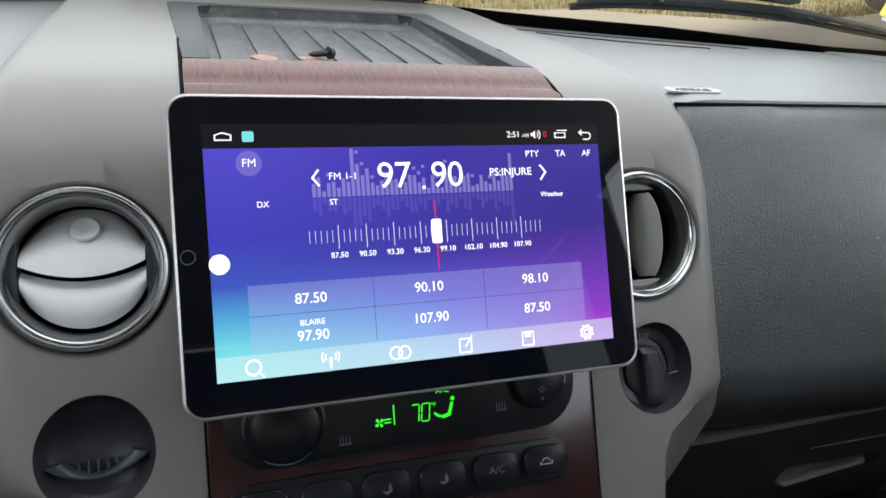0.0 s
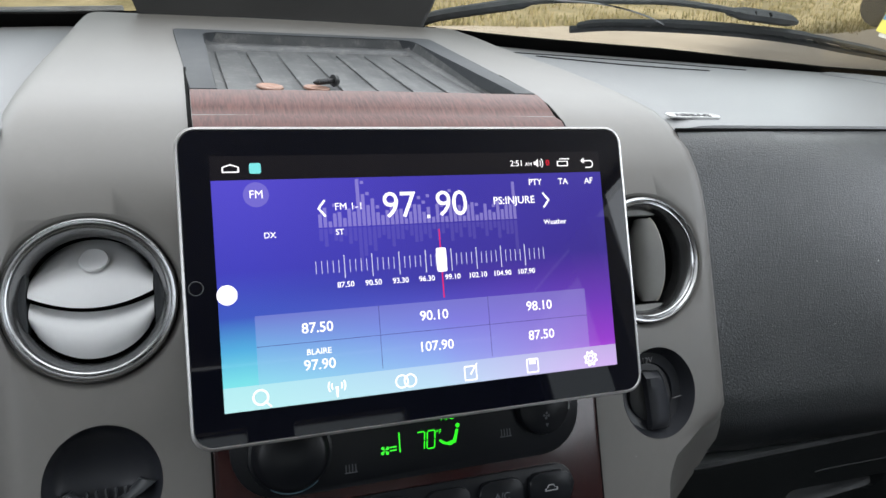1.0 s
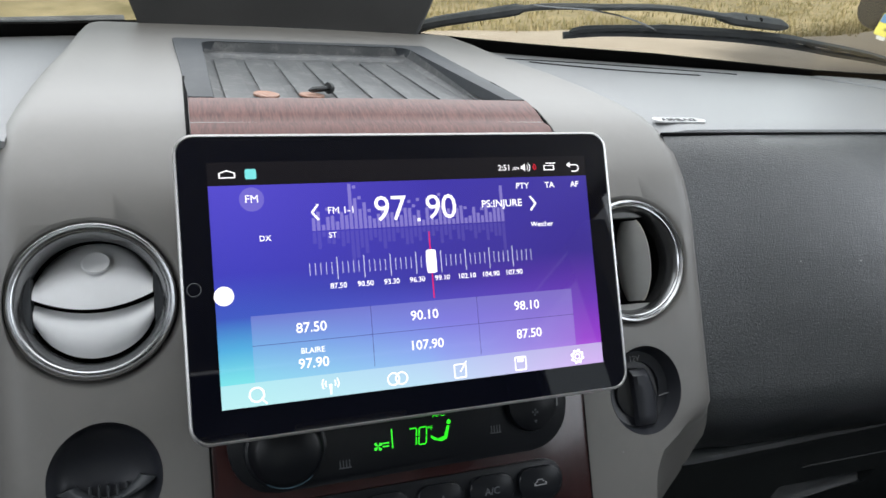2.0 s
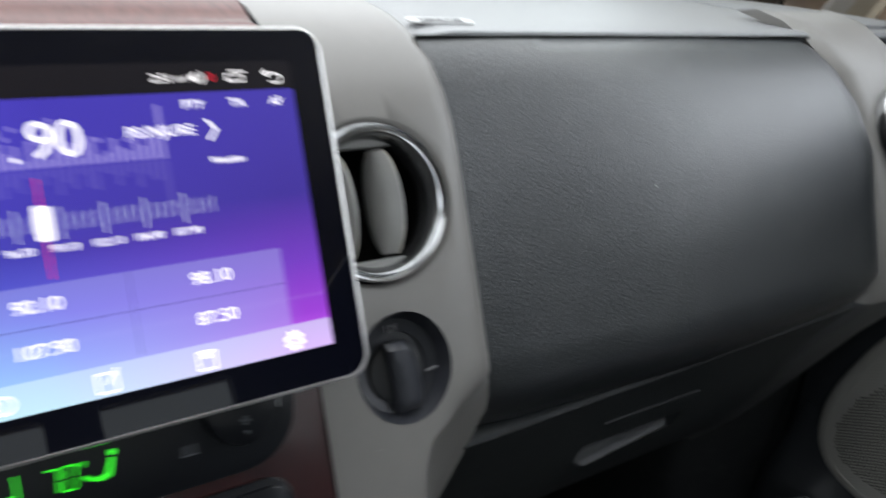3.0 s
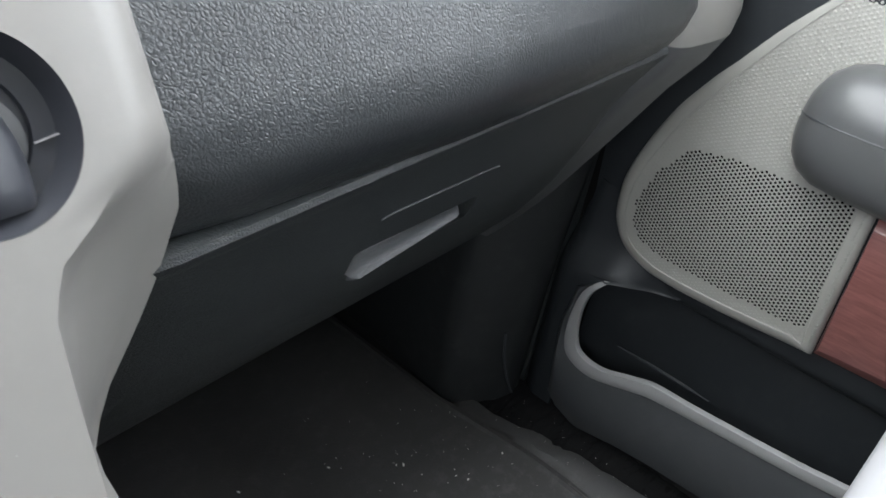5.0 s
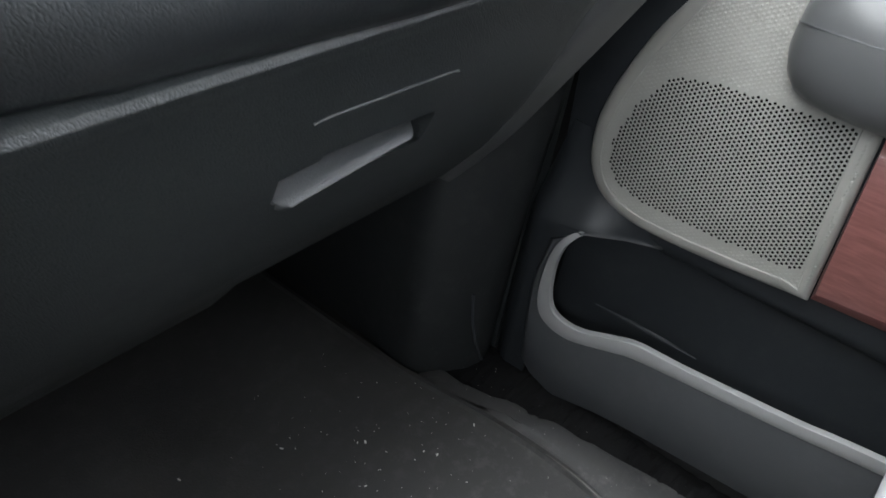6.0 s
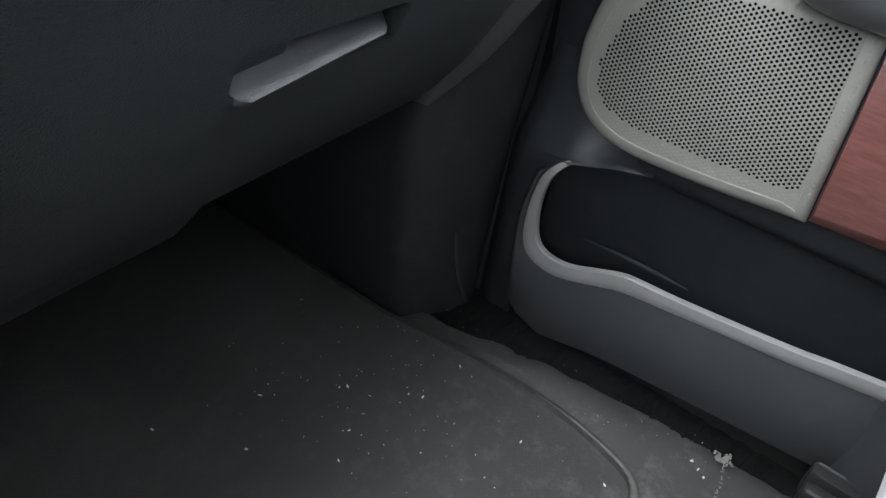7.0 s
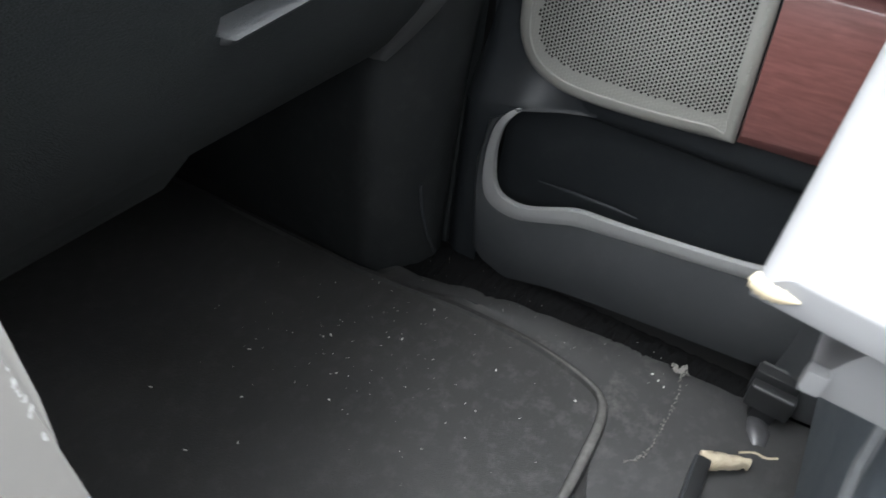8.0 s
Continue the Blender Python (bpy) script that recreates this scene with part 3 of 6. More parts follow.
def vane(shape, m):
    """A curved leaf: half of a round vent's shutter, with a rolled edge."""
    rows = []
    for k in range(17):
        x = -0.0292 + 0.0584 * k / 16
        arc = math.sqrt(max((0.0335 if shape == "upper" else 0.0315) ** 2 - x * x, 0))
        smile = (x / 0.0292) ** 2
        lo, hi = (-0.0042 + 0.0072 * smile, max(arc - 0.001, 0.008)) if shape == "upper" else (-max(arc - 0.0012, 0.009), -0.0062 + 0.0065 * smile)
        col = []
        for j in range(9):
            v = j / 8
            bulge = 0.0045 * (1 - (2 * v - 1) ** 2) + (-0.020 * v if shape == "upper" else -0.0042 - 0.003 * v)
            col.append(m @ Vector((x, lo + (hi - lo) * v, bulge)))
        rows.append(col)
    return slab(rows, m.to_3x3() @ Vector((0, 0, -0.0016)))


def leaf(m):
    """An open vent leaf seen from its edge."""
    rows = []
    for k in range(15):
        u = -1 + 2 * k / 14
        wide = 0.0125 * math.sqrt(max(1 - (abs(u) * 0.93) ** 2.2, 0.02))
        rows.append([m @ Vector((wide * (2 * v / 6 - 1) if v > 3 else 0.0125 * (v - 3) / 3 * (1 - 0.4 * abs(u) ** 3), 0.0275 * u, 0.0035 * (1 - (2 * v / 6 - 1) ** 2) - (0.004 * ((3 - v) / 3) ** 2 if v < 3 else 0))) for v in range(7)])
    return slab(rows, m.to_3x3() @ Vector((0, 0, -0.0018)))


def build_vent(x, y, parent, shut, vane_mat=None):
    m = S @ Matrix.Translation((x, y, 0))
    vane_mat = vane_mat or VANE
    vent = part("air_vent", lathe([(R_VENT - 0.0002, -0.045), (R_VENT - 0.0002, -0.003), (0.0411, -0.0015), (0.0402, -0.002), (0.0402, -0.045)], 64, m, closed=True), BLACK, parent,
                "round air vent with a chrome ring, its shutter closed" if shut else "round air vent with a chrome ring and open leaves")
    lip = [(0.0410, -0.004), (0.0414, 0.0004), (0.0411, 0.0018), (0.0403, 0.0026), (0.0393, 0.0024), (0.0385, 0.0012), (0.0380, 0.0004), (0.0376, 0.0009), (0.0370, 0.0010), (0.0364, 0.0004), (0.0362, -0.0040)]
    part("ring", lathe(lip, 72, m, closed=True), CHROME, vent, "worn chrome ring")
    part("throat", lathe([(0.0363, 0.0000), (0.0352, -0.0016), (0.0342, -0.0040), (0.0334, -0.0068), (0.0328, -0.0100), (0.0330, -0.0160), (0.0400, -0.0170), (0.0400, -0.0030)], 72, m, closed=True), CHROME_DARK, vent, "chrome bevel inside the ring, dark reflections put into its colour")
    # Black barrel colour carries the shade inside the vent.
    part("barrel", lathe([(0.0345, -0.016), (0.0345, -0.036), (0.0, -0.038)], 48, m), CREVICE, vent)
    if shut:
        for shape in ("upper", "lower"):
            part("vane", vane(shape, m @ Matrix.Translation((0, 0, -0.0060))), vane_mat, vent, "silver grey shutter leaf")
        d = m @ pose(0.001, 0.0205, -0.0142, -33, 0, 0)
        part("finger_dimple", lathe([(0.0, -0.0004), (0.003, 0.0), (0.0058, 0.0010), (0.0068, 0.0013), (0.0075, 0.0004)], 28, d), VANE, vent)
        for s in (-1, 1):
            part("cheek", prism([(0.0297, -0.0172), (0.0316, -0.0135), (0.0332, -0.008), (0.0341, 0), (0.0332, 0.008), (0.0316, 0.0135), (0.0297, 0.0172)], -0.016, -0.0065, m @ Matrix.Diagonal((s, 1, 1, 1)), 0.0006), FRAME, vent)
    else:
        for dx, turn in ((-0.0195, 62), (0.0070, 56)):
            lf = part("vane", leaf(m @ pose(dx, 0, -0.010, 0, -turn, 0)), vane_mat, vent, "grey vent leaf, coloured darker for shade, with a pale worn edge")
            edge = [m @ pose(dx, 0, -0.010, 0, -turn, 0) @ Vector((0.0115 * math.sqrt(max(1 - (abs(u) * 0.93) ** 2.2, 0.02)), 0.0275 * u, -0.0009)) for u in [-1 + 2 * k / 18 for k in range(19)]]
            part("worn_edge", tube(edge, 0.0010, 6), BEIGE_RIM, lf)
        for s in (-1, 1):
            part("bridge", prism([(-0.0172, 0.0297), (-0.0135, 0.0316), (-0.008, 0.0332), (0, 0.0341), (0.008, 0.0332), (0.0135, 0.0316), (0.0172, 0.0297)], -0.016, -0.0065, m @ Matrix.Diagonal((1, s, 1, 1)), 0.0006), VANE_SHADED, vent)
    return vent


build_vent(*VENTS[0], stack, True)
build_vent(*VENTS[1], stack, False, VANE_SHADED)


def build_outlet(parent):
    m = S @ Matrix.Translation((*POD_R, 0))
    cup = part("power_outlet", lathe([(0.0, -0.013), (0.0175, -0.013), (0.0180, -0.011), (0.0242, -0.010), (0.0262, -0.006), (0.0281, 0.0002), (0.0276, -0.012), (0.0245, -0.016), (0, -0.016)], 56, m, 0.98, 1.04), CUPMAT, parent,
               "dark round power outlet cover with a ridged flap")
    part("cap", lathe([(0.0, -0.0075), (0.012, -0.0078), (0.0158, -0.009), (0.0166, -0.013)], 40, m @ Matrix.Translation((-0.001, -0.003, 0))), BLACK, cup, "dark outlet cap")
    rings = []
    for u in [k / 10 for k in range(11)]:
        y = 0.0135 - 0.038 * u
        x = -0.002 + 0.0045 * u
        w, h = 0.0062 + 0.0012 * u, (0.0085 if 0 < u < 1 else 0.004) * (1 - 0.25 * u)
        bulge = 0.0052 * math.sin(math.pi * min(1.0, 0.12 + 0.8 * u))
        rings.append([m @ Vector((x + w * cx + bulge * max(0.0, cx), y, -0.0095 + h * cz)) for cx, cz in ((-1, 0), (-0.92, 0.8), (-0.6, 1.0), (0.1, 0.96), (0.6, 0.76), (0.9, 0.45), (1, 0))])
    part("flap_ridge", loft(rings), CUPMAT, cup, "raised grip of the outlet flap")
    part("tick", box(-0.0042, 0.0042, -0.0002, 0.0002, -0.0102, -0.0088, 0, 1, m @ pose(0.0205, -0.006, 0, 0, 0, 8)), GREY_INK, cup)
    part("marking", letters("12V", 0.0054, m @ pose(-0.001, 0.0203, -0.0094, 0, 0, 0), 0.0001), GREY_INK, cup, "small grey 12V marking", 0)


def build_left_socket(parent):
    m = S @ Matrix.Translation((*POD_L, 0))
    cup = part("switch_socket", lathe([(0.0, -0.014), (0.0205, -0.0125), (0.0242, -0.009), (0.0262, -0.006), (0.0281, 0.0002), (0.0276, -0.012), (0.0245, -0.018), (0, -0.018)], 56, m, 0.98, 1.04), CUPMAT, parent,
               "dark round socket with a curved thumb lip")
    R = 0.0262
    rows = []
    for k in range(25):
        a = -1 + 2 * k / 24
        outer = (0.93 * R * a, -0.50 * R + 0.34 * R * a * a + 0.04 * R * a)
        inner = (0.60 * R * a, -0.42 * R + 0.34 * R * a * a + 0.04 * R * a)
        rows.append([m @ Vector((outer[0] + (inner[0] - outer[0]) * v, outer[1] + (inner[1] - outer[1]) * v, z)) for v, z in ((0.0, -0.0085), (0.05, -0.0050), (0.4, -0.0048), (0.8, -0.0062), (1.0, -0.0095))])
    part("thumb_lip", slab(rows, m.to_3x3() @ Vector((0, 0, -0.003))), FRAME, cup, "worn slate thumb lip")
    for k in range(5):
        part("groove", box(-0.0006, 0.0006, -0.004, 0.004, -0.012, -0.0085, 0.0003, 1, m @ pose(-0.009 + 0.0045 * k, -0.0085, 0, 0, 0, 0)), FRAME, cup)


build_outlet(stack)
build_left_socket(stack)


def lcd_digit(segments, w, h, m):
    """A seven-segment figure leaning a little to the right."""
    t = 0.0008
    bars = {"a": (0, w, h, h), "b": (w, w, h / 2, h), "c": (w, w, 0, h / 2), "d": (0, w, 0, 0), "e": (0, 0, 0, h / 2), "f": (0, 0, h / 2, h)}
    bm = bmesh.new()
    for name in segments:
        x0, x1, y0, y1 = bars[name]
        g = 0.0003
        if x0 == x1:
            corners = [(x0 - t / 2, y0 + g), (x0 + t / 2, y0 + g), (x0 + t / 2, y1 - g), (x0 - t / 2, y1 - g)]
        else:
            corners = [(x0 + g, y0 - t / 2), (x1 - g, y0 - t / 2), (x1 - g, y0 + t / 2), (x0 + g, y0 + t / 2)]
        low = [bm.verts.new(m @ Vector((x - w / 2 + 0.10 * (y - h / 2), y - h / 2, 0))) for x, y in corners]
        top = [bm.verts.new(m @ Vector((x - w / 2 + 0.10 * (y - h / 2), y - h / 2, 0.0002))) for x, y in corners]
        bm.faces.new(top)
        for i in range(4):
            bm.faces.new((low[i], low[(i + 1) % 4], top[(i + 1) % 4], top[i]))
    return bm


def build_climate(parent):
    """Wood panel with the climate controls, half hidden behind the screen."""
    panel = part("wood_panel", prism(rounded(0.228, 0.30, 0.006, 4, -0.003, -0.172), -0.001, 0.0016, S, 0.0008), WOOD, parent, "red cherry wood control panel, darkened for the shade under the screen")
    part("panel_seam", ring_plate(rounded(0.2304, 0.3024, 0.007, 4, -0.003, -0.172), rounded(0.228, 0.30, 0.006, 4, -0.003, -0.172), -0.001, 0.0007, S), CREVICE, panel)
    glass = part("climate_display", prism(rounded(0.206, 0.058, 0.026, 8, -0.006, -0.094), 0.0012, 0.0042, S, 0.001), PANEL, panel, "black climate control panel with green digits")
    zt = 0.0044
    at = lambda x, y, r=0: S @ pose(x, y, zt, 0, 0, r)  # noqa: E731
    for x, segments in ((-0.0052, "abc"), (0.0010, "abcdef")):
        part("digit", lcd_digit(segments, 0.0046, 0.0098, at(x, -0.1040)), GREEN, glass, "green lit digit of the climate display", 0)
    part("degree", lathe([(0.0003, 0.0002), (0.0007, 0.0002)], 10, at(0.0050, -0.0998)), GREEN, glass, "", 0)
    part("degree", letters("F", 0.0036, at(0.0068, -0.1005), 0.0001), GREEN, glass, "", 0)
    part("mode_word", letters("A/C", 0.0046, at(0.0118, -0.0930), 0.0001, 1.1), GREEN, glass, "", 0)
    seated = [(-0.005, -0.001), (-0.001, -0.0035), (0.003, -0.0025), (0.0052, 0.0035), (0.0068, 0.003), (0.0048, -0.0042), (0.001, -0.0055), (-0.0035, -0.004), (-0.0055, -0.0022)]
    part("airflow_mark", prism(seated, 0, 0.0002, at(0.0112, -0.1035)), GREEN, glass, "", 0)
    part("airflow_mark", lathe([(0, 0.0002), (0.0014, 0.0002)], 12, at(0.0176, -0.0982)), GREEN, glass, "", 0)
    for k in range(4):
        part("fan_mark", prism([(-0.0001, 0.0002), (0.0022, 0.0004), (0.0024, 0.0018), (0.0012, 0.0022)], 0, 0.0002, at(-0.0262, -0.1065, 90 * k)), GREEN, glass, "", 0)
    part("fan_level", prism([(-0.002, 0.0002), (0.002, 0.0002), (0.002, 0.001), (-0.002, 0.001)], 0, 0.0002, at(-0.0215, -0.1075)), GREEN, glass, "", 0)
    part("fan_level", prism([(-0.002, 0.0002), (0.002, 0.0002), (0.002, 0.001), (-0.002, 0.001)], 0, 0.0002, at(-0.0215, -0.1057)), GREEN, glass, "", 0)
    part("fan_level", prism([(-0.0004, -0.004), (0.0004, -0.004), (0.0004, 0.007), (-0.0004, 0.007)], 0, 0.0002, at(-0.0176, -0.1045)), GREEN, glass, "", 0)
    kx, ky = -0.078, -0.100
    knob = part("knob", lathe([(0.0, 0.011), (0.016, 0.0105), (0.0186, 0.009), (0.0206, 0.004), (0.0222, 0.0035), (0.0226, 0.001)], 48, S @ Matrix.Translation((kx, ky, 0.003))), PANEL, panel, "large black temperature knob")
    part("knob_arc", lathe([(0.0198, 0.0052), (0.0203, 0.0062), (0.0208, 0.0052)], 20, S @ Matrix.Translation((kx, ky, 0.003)), start=radians(235), turn=radians(75)), PALE_ARC, knob, "pale blue arc on the knob")
    rock = part("rocker", lathe([(0.0, 0.0075), (0.0135, 0.0072), (0.0160, 0.006), (0.0172, 0.002)], 40, S @ Matrix.Translation((0.072, -0.094, 0.003))), PANEL, panel, "black round fan rocker")
    # Pale arc put in as the highlight along the rocker's rim.
    part("rocker_highlight", lathe([(0.0160, 0.0058), (0.0165, 0.0066), (0.0169, 0.0056)], 16, S @ Matrix.Translation((0.072, -0.094, 0.003)), start=radians(-12), turn=radians(52)), VANE, rock)
    for y in (-0.087, -0.099):
        for k in range(4):
            part("fan_icon", prism([(0.0002, 0.0002), (0.0018, 0.0003), (0.0019, 0.0012), (0.0009, 0.0016)], 0, 0.0002, S @ pose(0.072, y, 0.0106, 0, 0, 45 + 90 * k)), DIM_INK, rock, "", 0)
    part("arrow_icon", prism([(-0.0012, 0.0008), (0, -0.0012), (0.0012, 0.0008)], 0, 0.0002, S @ pose(0.072, -0.1045, 0.0106)), DIM_INK, rock, "", 0)
    row = part("button_plate", prism(rounded(0.200, 0.026, 0.0125, 8, -0.010, -0.1425), 0.0012, 0.004, S, 0.001), PANEL, panel, "black climate button plate")
    for k, x in enumerate((-0.092, -0.058, -0.025, 0.008, 0.041, 0.073)):
        b = part("button", prism(rounded(0.028, 0.019, 0.007, 5, x, -0.1425), 0.0038, 0.0072, S, 0.0014), PANEL, row)
        if k in (2, 3):
            part("button_mark", prism([(-0.003, -0.001), (0, -0.003), (0.003, -0.001), (0.0022, 0.0028), (0.001, 0.0028), (0.001, -0.001)], 0, 0.0002, S @ pose(x, -0.1425, 0.0073)), DIM_INK, b, "", 0)
        elif k == 4:
            part("button_mark", letters("A/C", 0.006, S @ pose(x, -0.1425, 0.0073)), DIM_INK, b, "", 0)
        elif k == 5:
            car = [(-0.0042, -0.0016), (0.0042, -0.0016), (0.0042, 0.0002), (0.0026, 0.0006), (0.0014, 0.0022), (-0.0018, 0.0022), (-0.003, 0.0004), (-0.0042, 0)]
            part("button_mark", ring_plate(car, [(x0 * 0.78, y0 * 0.7 + 0.0001) for x0, y0 in car], 0, 0.0002, S @ pose(x, -0.1425, 0.0073)), GREY_INK, b, "", 0)
    for x, y in ((0.046, -0.080), (0.0475, -0.1065), (-0.045, -0.090), (-0.046, -0.113)):
        for k in range(4):
            part("mark", box(-0.0003, 0.0003, -0.002, 0.002, 0, 0.0002, 0, 1, S @ pose(x - 0.0027 + 0.0018 * k, y, zt)), DIM_INK, glass, "", 0)
        part("mark", box(-0.0036, 0.0036, -0.0003, 0.0003, 0, 0.0002, 0, 1, S @ pose(x, y - 0.0024, zt)), DIM_INK, glass, "", 0)


PALE_ARC = surf("pale_blue_arc", (0.16, 0.28, 0.36), (0.2, 0.33, 0.42), 30, 0.4, 0.05, 900, 0.0)
build_climate(stack)

# ---- head unit: a large tablet-like screen standing proud of the stack ----
H = pose(0, 0, 0.62, 65, 0, 0)
unit = thing("head_unit", H, "large silver-framed touchscreen car radio showing a violet tuner page", "car radio")
CY = 0.005


def build_unit(u):
    p = lambda name, bm, mat, par=u, label="", smooth=40: part(name, bm, mat, par, label, smooth, local=True)  # noqa: E731
    outer, inner = rounded(0.2545, 0.1595, 0.0105, 8, 0, CY), rounded(0.2505, 0.1555, 0.0088, 8, 0, CY)
    bm = bmesh.new()
    loops = [(rounded(0.238, 0.143, 0.008, 8, 0, CY), -0.0125), (outer, -0.0105), (outer, -0.0012), (rounded(0.2538, 0.1588, 0.0102, 8, 0, CY), 0.0003), (rounded(0.2515, 0.1565, 0.0092, 8, 0, CY), 0.0006), (inner, -0.0004)]
    loft([[Vector((x, y, z)) for x, y in loop] for loop, z in loops], bm=bm)
    p("frame", bm, SILVER, u, "thin brushed silver frame")
    p("bracket", box(-0.085, 0.085, -0.06, 0.05, -0.034, -0.012, 0.004), BLACK, u, "black mounting neck")
    glass = p("screen_glass", prism(inner, -0.0015, 0.0002), GLASS, u, "glossy black glass with a wide border")
    p("touch_dot", lathe([(0.0031, 0.0003), (0.0034, 0.00045), (0.0037, 0.0003)], 28, Matrix.Translation((-0.1208, 0.0045, 0))), FRAME, glass, "thin round sensor mark")
    rect = lambda x0, x1, y0, y1, z, m=None: prism([(x0, y0), (x1, y0), (x1, y1), (x0, y1)], z - 0.00005, z, m)  # noqa: E731
    scr = p("display", rect(-0.111, 0.111, -0.0573, 0.0573, 0.0003), DISPLAY, u, "lit violet tuner page with cyan and magenta corners", 0)
    q = lambda name, bm, mat, label="": part(name, bm, mat, scr, label, 0, local=True)  # noqa: E731
    z1, z2 = 0.00045, 0.0006
    at = lambda x, y, r=0, z=z2: pose(x, y, z, 0, 0, r)  # noqa: E731
    tx = lambda name, s, size, x, y, mat=WHITE_TEXT, spread=1.0, label="": q(name, letters(s, size, at(x, y), 0.00003, spread, bold=0.0 if size > 0.01 or "M" in s else 0.010), mat, label)  # noqa: E731
    q("status_bar", rect(-0.111, 0.111, 0.0574, 0.0696, 0.0003), STATUS, "black status bar")
    q("preset_field", rect(-0.094, 0.0935, -0.0452, -0.0112, z1), PANEL_VEIL)
    q("tool_bar", rect(-0.111, 0.111, -0.0573, -0.0452, z1), BAR_VEIL, "pale tool bar")
    for x in (-0.0305, 0.0320):
        q("field_line", rect(x - 0.00015, x + 0.00015, -0.0440, -0.0112, z2 - 0.0001), LINE_VEIL)
    q("field_line", rect(-0.094, 0.0935, -0.0268, -0.0265, z2 - 0.0001), LINE_VEIL)
    # spectrum bars behind the frequency
    rng = random.Random(5)
    for k in range(44):
        x = -0.0590 + 0.00258 * k
        tall = 0.007 if 3 < k < 18 else 0.0
        h = 0.003 + 0.008 * rng.random() ** 1.5 + tall * rng.random() + (0.014 if k in (8, 43) else 0)
        q("spectrum_bar", rect(x, x + 0.0019, 0.0315, 0.0315 + h, z1), LILAC)
        q("spectrum_echo", rect(x, x + 0.0019, 0.0308 - 0.9 * h, 0.0308, z1), FAINT)
        if rng.random() < 0.35 and h < 0.018:
            y = 0.0315 + h + 0.0015 + 0.004 * rng.random()
            q("spectrum_bar", rect(x, x + 0.0019, y, y + 0.0017, z1), LILAC)
    # words and numbers
    tx("frequency", "97", 0.0200, -0.0150, 0.0412, spread=0.95, label="large white frequency digits")
    q("frequency_point", rect(0.0003, 0.0021, 0.0340, 0.0358, z2), WHITE_TEXT)
    tx("frequency", "90", 0.0200, 0.0150, 0.0410, spread=0.95, label="large white frequency digits")
    tx("band_word", "FM 1-1", 0.0054, -0.0425, 0.0420)
    q("band_circle", lathe([(0, z1), (0.0064, z1)], 32, Matrix.Translation((-0.0895, 0.0497, 0))), LILAC)
    tx("band_word", "FM", 0.0058, -0.0895, 0.0497)
    tx("station_word", "PS:INJURE", 0.0060, 0.0530, 0.0420, spread=1.02)
    for x, s in ((0.0672, "PTY"), (0.0853, "TA"), (0.1024, "AF")):
        tx("option_word", s, 0.0050, x, 0.0520)
    tx("small_word", "DX", 0.0042, -0.0840, 0.0287)
    tx("small_word", "ST", 0.0042, -0.0482, 0.0287)
    tx("small_word", "Weather", 0.0040, 0.0780, 0.0287)
    for s in (-1, 1):
        x0 = -0.0572 if s < 0 else 0.0735
        arm = [(s * -0.0016, 0.0046), (s * 0.0020, 0.0), (s * -0.0016, -0.0046), (s * -0.0026, -0.0040), (s * 0.0006, 0), (s * -0.0026, 0.0040)]
        q("chevron", prism(arm if s > 0 else arm[::-1], 0, 0.00005, at(x0, 0.0415)), WHITE_TEXT)
    # dial scale
    for k in range(-5, 40):
        if k % 5 or k > 35 or k < 0:
            x = -0.0470 + 0.00297 * k
            q("dial_tick", rect(x - 0.00016, x + 0.00016, 0.0078, 0.0142, z2), PALE_TEXT)
    for k, s in enumerate(("87.50", "90.50", "93.30", "96.30", "99.10", "102.10", "104.90", "107.90")):
        x = -0.0470 + 0.01485 * k
        q("dial_tick", rect(x - 0.00022, x + 0.00022, 0.0046, 0.0168, z2), PALE_TEXT)
        tx("dial_number", s, 0.0041, x, 0.0012)
    q("dial_line", rect(0.0061, 0.0068, -0.0098, 0.0278, z2 + 0.0001), PINK, "thin red dial line")
    q("dial_slider", prism(rounded(0.0058, 0.0132, 0.0012, 3, 0.0066, 0.0110), z2 + 0.0001, z2 + 0.0003), WHITE_TEXT, "white dial slider")
    for x, y, s in ((-0.0632, -0.0197, "87.50"), (0.0, -0.0188, "90.10"), (0.0632, -0.0188, "98.10"), (-0.0632, -0.0385, "97.90"), (0.0, -0.0353, "107.90"), (0.0632, -0.0353, "87.50")):
        tx("preset_number", s, 0.0074, x, y)
    tx("preset_word", "BLAIRE", 0.0042, -0.0632, -0.0318)
    # tool bar icons
    y = -0.0520
    q("search_icon", lathe([(0.0031, 0), (0.0041, 0)], 24, at(-0.0935, y + 0.0006)), WHITE_TEXT)
    q("search_icon", rect(-0.0004, 0.0004, -0.0022, 0.0022, 0, at(-0.0900, y - 0.0030, 45)), WHITE_TEXT)
    q("mast_icon", prism([(-0.0004, -0.004), (0.0004, -0.004), (0.0009, 0.0015), (-0.0009, 0.0015)], 0, 0.00005, at(-0.0553, y)), WHITE_TEXT)
    for r in (0.0023, 0.0040):
        for a in (-35, 145):
            q("mast_icon", lathe([(r, 0), (r + 0.0008, 0)], 10, at(-0.0553, y + 0.0018), start=radians(a), turn=radians(70)), WHITE_TEXT)
    for x in (-0.0207, -0.0161):
        q("rings_icon", lathe([(0.0028, 0), (0.0037, 0)], 24, at(x, y)), WHITE_TEXT)
    sq = rounded(0.0076, 0.0082, 0.0008, 3)
    q("edit_icon", ring_plate(sq, [(a * 0.8, b * 0.8) for a, b in sq], 0, 0.00005, at(0.0184, y)), WHITE_TEXT)
    q("edit_icon", rect(-0.0004, 0.0004, -0.0036, 0.0036, 0, at(0.0204, y + 0.0022, -35)), WHITE_TEXT)
